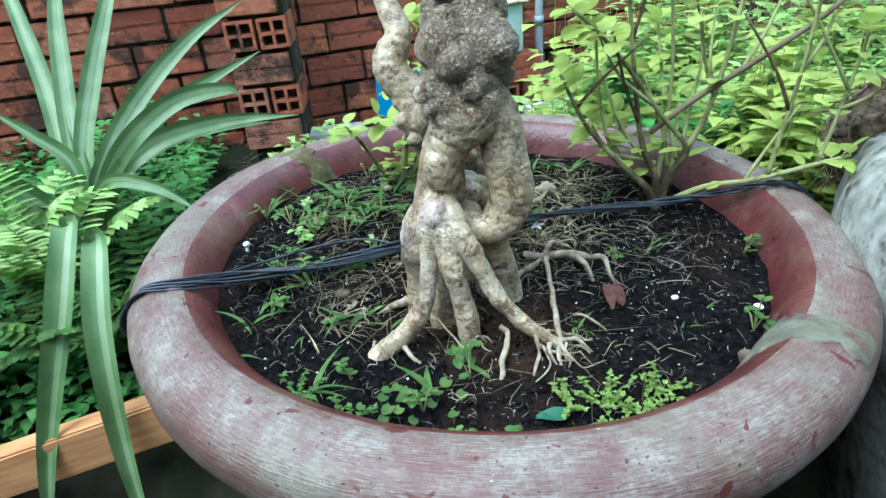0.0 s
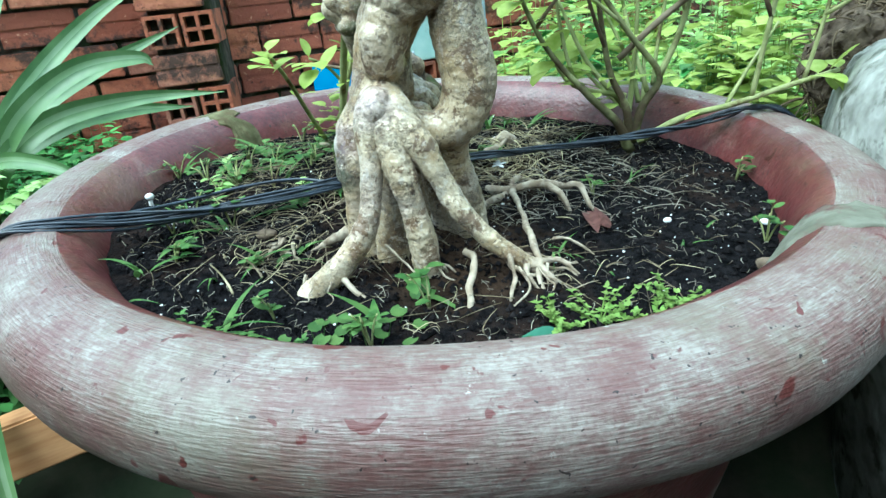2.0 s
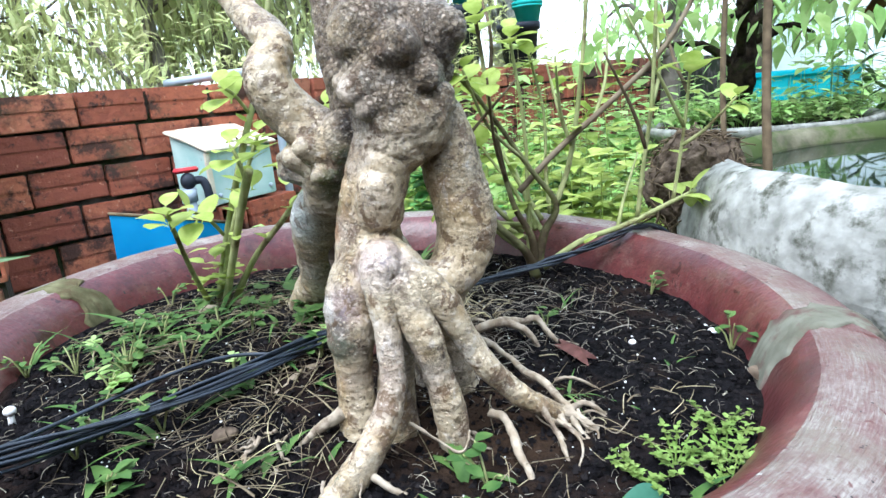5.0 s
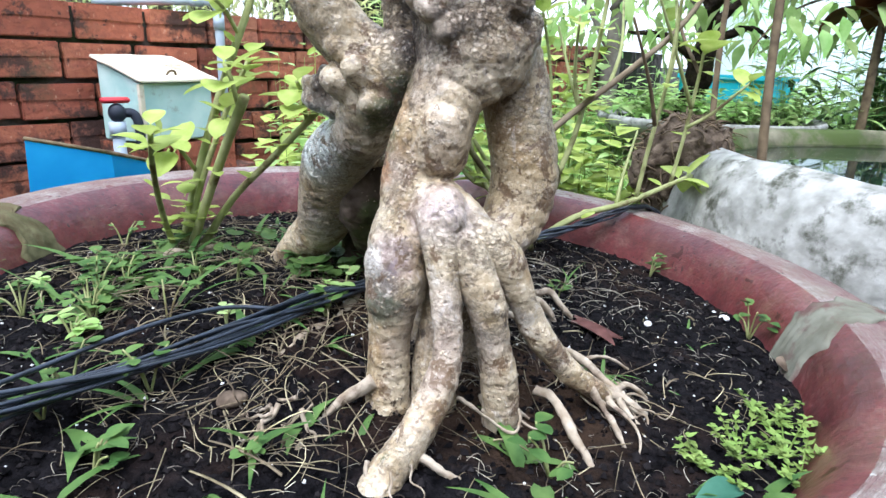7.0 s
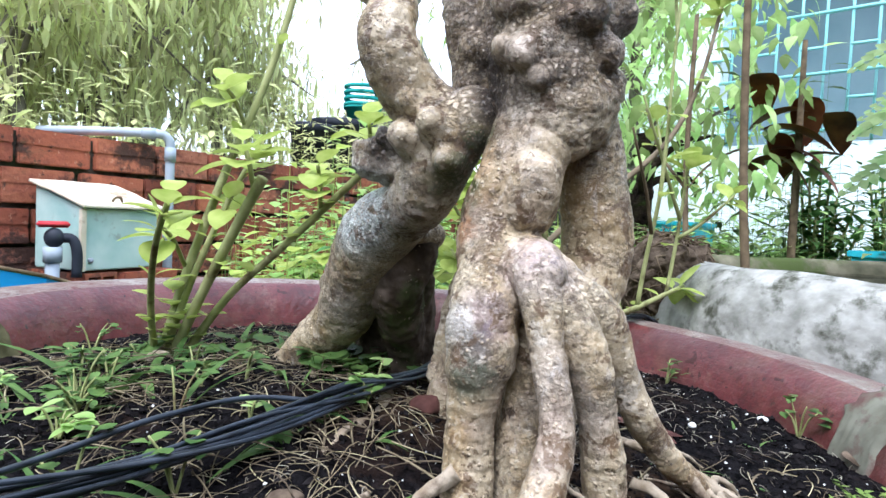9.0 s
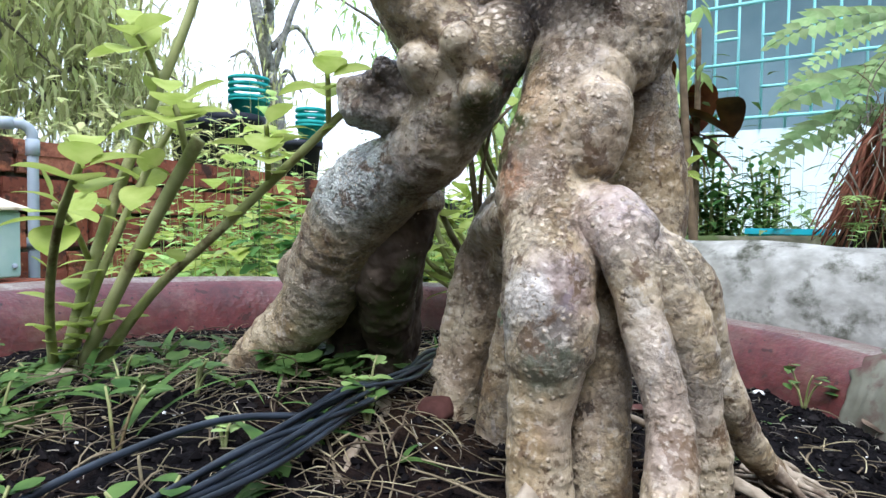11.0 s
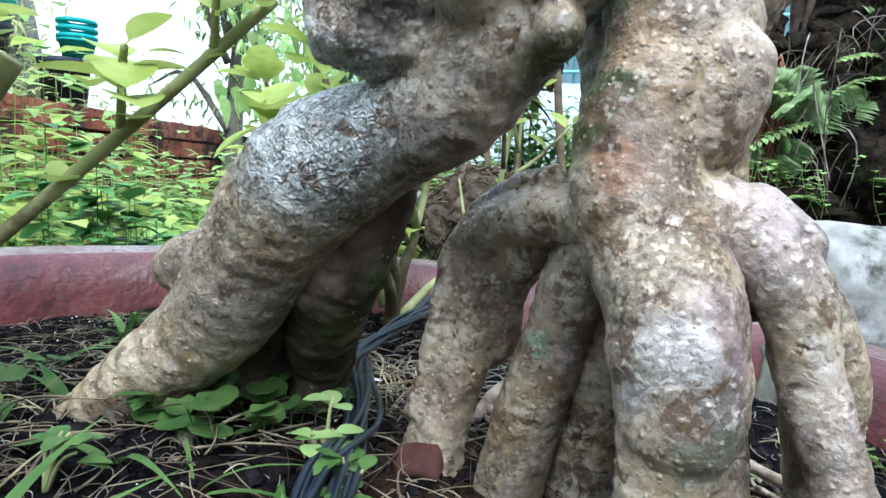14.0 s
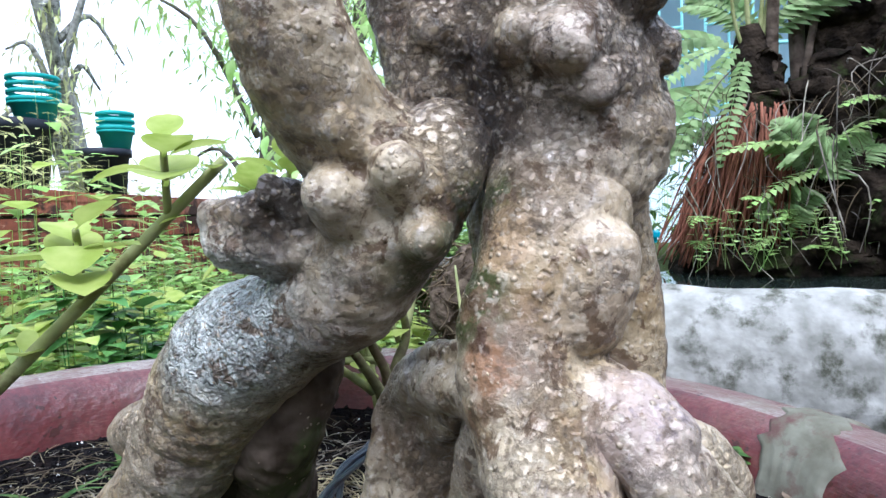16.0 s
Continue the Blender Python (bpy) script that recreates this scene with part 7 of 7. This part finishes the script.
# ---- beyond the wall and the basin ----
def big_tree(x, y, h, spread, n, leaf, mat, label, droop=0.3, base=0.1, trunk_r=0.06, skin=None):
    t = empty("tree", (x, y, base))
    tb = bmesh.new()
    tube(tb, [(x, y, base - 0.1, trunk_r), (x + rnd(-0.1, 0.1), y, base + h * 0.35, trunk_r * 0.8), (x + rnd(-0.2, 0.2), y + rnd(-0.1, 0.1), base + h * 0.8, trunk_r * 0.45)], 10, 5)
    lv = Leaves()
    for i in range(14):
        a = rnd(0, 6.28)
        z0 = base + h * rnd(0.2, 0.8)
        e = Vector((x + spread * math.cos(a) * rnd(0.5, 1), y + spread * math.sin(a) * rnd(0.5, 1), z0 + h * rnd(-0.05, 0.35)))
        s = Vector((x, y, z0))
        m = s.lerp(e, 0.5) + Vector((0, 0, 0.1 * h))
        tube(tb, [(*s, trunk_r * 0.35), (*m, trunk_r * 0.22), (*e, trunk_r * 0.08)], 6, 4)
        for k in range(int(n * 1.5) // 14):
            q = s.lerp(m, rnd(0.3, 1)) if rnd(0, 1) < 0.4 else m.lerp(e, rnd(0, 1))
            q = q + Vector((rnd(-1, 1), rnd(-1, 1), rnd(-1.2, 0.8))) * spread * 0.22
            a2 = rnd(0, 6.28)
            lv.blade(q, (math.cos(a2), math.sin(a2), rnd(-droop * 3, 0.5)), leaf * rnd(0.6, 1.4), leaf * rnd(0.12, 0.24), rnd(0, 0.6), 0.1, 3, 0.6)
    under(link_mesh("trunk", tb, skin or M_TRUNK), t)
    under(lv.make("crown", mat), t)
    tagged(t, label, "tree")


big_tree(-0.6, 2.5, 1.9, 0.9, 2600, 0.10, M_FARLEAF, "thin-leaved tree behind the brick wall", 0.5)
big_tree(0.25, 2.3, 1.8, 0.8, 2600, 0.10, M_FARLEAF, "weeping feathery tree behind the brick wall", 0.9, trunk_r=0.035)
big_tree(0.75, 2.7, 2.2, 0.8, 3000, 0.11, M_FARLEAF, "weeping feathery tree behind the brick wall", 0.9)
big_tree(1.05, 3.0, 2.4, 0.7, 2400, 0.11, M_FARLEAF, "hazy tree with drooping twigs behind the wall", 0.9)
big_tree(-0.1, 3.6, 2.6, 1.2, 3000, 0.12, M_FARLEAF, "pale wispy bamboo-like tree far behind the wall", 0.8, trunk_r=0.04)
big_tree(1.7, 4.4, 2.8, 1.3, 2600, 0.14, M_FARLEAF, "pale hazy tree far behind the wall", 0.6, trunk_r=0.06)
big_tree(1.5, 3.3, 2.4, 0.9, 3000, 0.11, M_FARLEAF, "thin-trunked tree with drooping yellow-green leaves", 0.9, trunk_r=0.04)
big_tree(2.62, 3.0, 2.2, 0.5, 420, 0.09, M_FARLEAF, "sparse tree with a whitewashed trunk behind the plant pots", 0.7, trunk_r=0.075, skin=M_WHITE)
big_tree(-2.0, 2.8, 2.0, 1.0, 1400, 0.12, M_DEEP, "dark leafy tree behind the brick wall", 0.4)
big_tree(2.9, 1.9, 1.9, 0.7, 1800, 0.10, M_LEAF, "leafy green tree beyond the garden bed", 0.3)
big_tree(2.3, 1.0, 1.6, 0.6, 1800, 0.08, M_LEAF, "bright green tree beyond the pond basin", 0.3, trunk_r=0.04)
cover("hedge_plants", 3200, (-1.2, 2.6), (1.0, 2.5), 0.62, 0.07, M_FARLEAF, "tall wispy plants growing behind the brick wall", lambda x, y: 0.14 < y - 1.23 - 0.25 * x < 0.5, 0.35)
cover("hedge_plants", 1500, (1.30, 2.1), (-0.6, 0.45), 0.50, 0.07, M_LEAF, "leafy green plants beyond the pond basin", outside, 0.4)
cover("hedge_plants", 1300, (1.45, 2.3), (-0.6, 0.35), 0.66, 0.08, M_GRASS, "tall dark green plants beyond the pond basin", outside, 0.35)


# stacked nursery pots
def ring_pot(name, x, y, z, r, h, mat, label, ribs=0):
    p = empty(name, (x, y, z))
    b = bmesh.new()
    prof = [(0.0, 0.0), (r * 0.75, 0.0), (r * 0.95, h * 0.86), (r * 1.06, h * 0.86), (r * 1.08, h), (r * 0.96, h), (r * 0.9, h * 0.85), (r * 0.7, h * 0.05), (0, h * 0.05)]
    lathe(b, prof, 40)
    o = link_mesh("body", b, mat)
    o.parent = p
    if ribs:
        for k in range(ribs):
            b = lathe(bmesh.new(), [(r * 0.98, h + 0.03 * k), (r * 1.08, h + 0.03 * k + 0.003), (r * 1.08, h + 0.03 * k + 0.017), (r * 0.98, h + 0.03 * k + 0.02)], 40)
            o = link_mesh("rim", b, mat)
            o.parent = p
    tagged(p, label, "plant pot", group="stacked nursery pots")


ring_pot("plant_pot", 1.68, 2.25, 0.525, 0.16, 0.33, M_BLACKP, "black plastic nursery pot")
ring_pot("plant_pot", 1.76, 2.20, 0.857, 0.09, 0.08, M_TEAL, "stack of turquoise plastic pots", 4)
ring_pot("plant_pot", 1.92, 2.02, 0.53, 0.10, 0.22, M_BLACKP, "black plastic nursery pot")
ring_pot("plant_pot", 1.95, 1.98, 0.75, 0.07, 0.08, M_TEAL, "stack of turquoise plastic pots", 3)
ring_pot("plant_pot", 1.40, 2.12, 0.525, 0.10, 0.27, M_BLACKP, "black plastic nursery pot behind the wall")
ring_pot("plant_pot", 2.02, 2.22, 0.525, 0.10, 0.15, M_CHIP, "pale plastic pot behind the wall")
shelf = link_mesh("pot_shelf", box(bmesh.new(), (1.0, 1.95, 0.46), (2.4, 2.6, 0.52), 0.005), M_TRUNK)
tagged(shelf, "low plank shelf behind the wall carrying plant pots", "shelf")
b = box(bmesh.new(), (1.1, 2.0, 0.0), (2.3, 2.55, 0.46))
o = link_mesh("shelf_base", b, M_TRUNK, False)
under(o, shelf)

# glossy dark bushes before the house wall
def dark_bush(x, y, top, spread, stems, leaf, label):
    z0 = ground_z(x, y)
    bush = empty("bush", (x, y, z0))
    for _ in range(stems):
        a, d = rnd(0, 6.28), spread * rnd(0.2, 1.0)
        p = Vector((x + 0.2 * d * math.cos(a), y + 0.2 * d * math.sin(a), z0 - 0.01))
        e = Vector((x + d * math.cos(a), y + d * math.sin(a), top * rnd(0.75, 1.0)))
        m = (p + e) / 2 + Vector((-0.2 * d * math.cos(a), -0.2 * d * math.sin(a), 0.05))
        under(link_mesh("stem", tube(bmesh.new(), [(*p, 0.006), (*m, 0.005), (*e, 0.003)], 6, 4), M_STEM), bush)
        lv = Leaves()
        way = (e - m).normalized()
        for k in range(9):
            q = m.lerp(e, 0.15 + 0.85 * k / 8)
            side = way.cross(Vector((math.cos(a + k), math.sin(a + k), 0.3))).normalized()
            for sgn in (-1, 1):
                lv.blade(q, side * sgn + way * rnd(0.4, 0.9), leaf * rnd(0.75, 1.15), leaf * rnd(0.34, 0.46), rnd(0.1, 0.5), 0.2, 5, 0.7)
        tagged(under(lv.make("leaves", M_DEEP), bush), kind="stuff")
    tagged(bush, label, "bush", group="bushes before the house")


random.seed(63)
dark_bush(1.60, 0.10, 0.56, 0.11, 13, 0.060, "glossy dark green bush with paired leaves before the house wall")
dark_bush(1.95, -0.02, 0.60, 0.10, 9, 0.055, "dark green bush with narrow paired leaves by the tubs")

# house with grille window
HX = 3.9
house = empty("house", (HX, 0, 0))
b = bmesh.new()
box(b, (HX, -4.0, -0.2), (HX + 0.15, 1.9, 0.95))
box(b, (HX, -4.0, 2.1), (HX + 0.15, 1.9, 3.2))
box(b, (HX, 1.2, 0.95), (HX + 0.15, 1.9, 2.1))
box(b, (HX, -4.0, 0.95), (HX + 0.15, -1.6, 2.1))
under(link_mesh("wall", b, M_HOUSE, False), house)
b = box(bmesh.new(), (HX + 0.4, -1.7, 0.9), (HX + 0.45, 1.3, 2.2))
under(link_mesh("shutter", b, M_DARK, False), house)
for i in range(22):
    y = -1.6 + i * 0.13
    under(link_mesh("window_bar", tube(bmesh.new(), [(HX - 0.01, y, 0.95, 0.008), (HX - 0.01, y, 2.1, 0.008)], 6, 1), M_GRILLE), house)
    if i % 2:
        for z in (1.2, 1.5, 1.85):
            under(link_mesh("window_bar", tube(bmesh.new(), [(HX - 0.01, y, z, 0.010), (HX - 0.01, y + 0.13, z, 0.010)], 6, 1), M_GRILLE), house)
for z in (1.02, 1.35, 1.7, 2.03):
    under(link_mesh("window_bar", tube(bmesh.new(), [(HX - 0.012, -1.6, z, 0.012), (HX - 0.012, 1.2, z, 0.012)], 6, 1), M_GRILLE), house)
tagged(house, "turquoise house wall with a grilled window", "house")

def planter(x, y, z, w, d, h, label):
    """An open-topped plastic tub with a turned rim on a plain stand."""
    tub = empty("planter_tub", (x, y, z))
    b = bmesh.new()
    t = 0.006
    for lo, hi in (((-w, -d, 0), (w, -d + t, h)), ((-w, d - t, 0), (w, d, h)), ((-w, -d + t, 0), (-w + t, d - t, h)), ((w - t, -d + t, 0), (w, d - t, h)), ((-w + t, -d + t, 0), (w - t, d - t, h * 0.6))):
        box(b, Vector((x, y, z)) + Vector(lo), Vector((x, y, z)) + Vector(hi))
    under(link_mesh("body", b, M_AQUA, False), tub)
    b = bmesh.new()
    for lo, hi in (((-w - 0.008, -d - 0.008, h - 0.012), (w + 0.008, -d, h + 0.003)), ((-w - 0.008, d, h - 0.012), (w + 0.008, d + 0.008, h + 0.003)), ((-w - 0.008, -d, h - 0.012), (-w, d, h + 0.003)), ((w, -d, h - 0.012), (w + 0.008, d, h + 0.003))):
        box(b, Vector((x, y, z)) + Vector(lo), Vector((x, y, z)) + Vector(hi), 0.002)
    under(link_mesh("rim", b, M_AQUA, False), tub)
    b = box(bmesh.new(), (x - w * 0.85, y - d * 0.85, -0.2), (x + w * 0.85, y + d * 0.85, z))
    under(link_mesh("stand", b, M_MOSSC, False), tub)
    tagged(tub, label, "tub")


planter(1.45, -0.105, 0.285, 0.07, 0.085, 0.075, "turquoise plastic planter tub on a mossy stand")
planter(2.0, 0.70, 0.33, 0.10, 0.16, 0.09, "turquoise plastic planter tub on a mossy stand")

tray = empty("bonsai_tray", (1.28, 0.42, 0.3))
b = lathe(bmesh.new(), [(0.0, 0.27), (0.20, 0.27), (0.235, 0.315), (0.245, 0.322), (0.262, 0.330), (0.268, 0.322), (0.262, 0.308), (0.25, 0.300), (0.215, 0.255), (0.0, 0.25)], 72)
for v in b.verts:
    v.co += Vector((1.28, 0.42, 0.0)) + Vector(noise.noise_vector(v.co * 9)) * 0.004
under(link_mesh("dish", b, M_WHITE), tray)
under(link_mesh("stand", lathe(bmesh.new(), [(0.0, -0.2), (0.14, -0.2), (0.12, 0.25), (0.0, 0.25)], 32), M_MOSSC), tray).location += Vector((1.28, 0.42, 0.0))
b = bmesh.new()
bmesh.ops.create_circle(b, cap_ends=True, segments=48, radius=0.236)
bmesh.ops.translate(b, verts=b.verts, vec=(1.28, 0.42, 0.316))
under(link_mesh("soil", b, M_GROUND), tray)
tagged(tray, "shallow round whitewashed tray holding a second bonsai", "tray")
dark = empty("bonsai_tree", (1.24, 0.45, 0.31))
b = tube(bmesh.new(), [(1.24, 0.45, 0.30, 0.034), (1.235, 0.452, 0.36, 0.026), (1.25, 0.44, 0.40, 0.032), (1.235, 0.43, 0.46, 0.030), (1.26, 0.43, 0.53, 0.022), (1.25, 0.44, 0.64, 0.014)], 12, 6)
for e in ((1.05, 0.52, 0.52), (1.08, 0.38, 0.56), (1.42, 0.36, 0.52), (1.45, 0.50, 0.56), (1.12, 0.30, 0.62), (1.36, 0.30, 0.64)):
    q, e = Vector((1.245, 0.435, rnd(0.43, 0.54))), Vector(e)
    m = q.lerp(e, 0.5) + Vector((rnd(-0.02, 0.02), rnd(-0.02, 0.02), 0.03))
    tube(b, [(*q, 0.012), (*m, 0.009), (*e, 0.004)], 8, 5)
for v in b.verts:
    v.co += Vector(noise.noise_vector(v.co * 40)) * 0.006
under(link_mesh("trunk", b, M_ROCK), dark)
lv = Leaves()
for _ in range(850):
    a, rr = rnd(0, 6.28), 0.46 * math.sqrt(rnd(0, 1))
    q = Vector((1.25 + rr * math.cos(a), 0.42 + 0.8 * rr * math.sin(a), 0.50 + 0.62 * rnd(0, 1) ** 1.2))
    a2 = rnd(0, 6.28)
    lv.blade(q, (math.cos(a2), math.sin(a2), rnd(-1.6, 0.1)), rnd(0.04, 0.075), rnd(0.016, 0.030), rnd(0.1, 0.6), 0.1, 4, 0.7)
under(lv.make("crown", M_LEAF), dark)
tagged(dark, "second bonsai with a dark crooked trunk and drooping leaves", "bonsai tree")
cover("tray_weeds", 420, (1.03, 1.53), (0.17, 0.67), 0.0, 0.032, M_LEAF, "low leafy weeds covering the tray", lambda x, y: math.hypot(x - 1.28, y - 0.42) < 0.225, 0.9, 0.318)
bro = empty("bronze_plant", (1.35, 0.05, 0.4))
lv = Leaves()
for _ in range(14):
    a = rnd(0, 6.28)
    lv.blade((1.35 + rnd(-0.08, 0.08), 0.10 + rnd(-0.12, 0.12), rnd(0.55, 0.85)), (math.cos(a), math.sin(a), rnd(-0.6, 0.4)), rnd(0.12, 0.19), rnd(0.05, 0.085), 0.5, 0.2, 8, 1.0)
under(lv.make("leaves", M_BRONZE), bro)
b = tube(bmesh.new(), [(1.35, 0.1, -0.1, 0.012), (1.36, 0.1, 0.4, 0.01), (1.35, 0.1, 0.85, 0.006)], 8, 4)
under(link_mesh("stem", b, M_TWIG), bro)
tagged(bro, "garden plant with large bronze-red leaves", "plant")
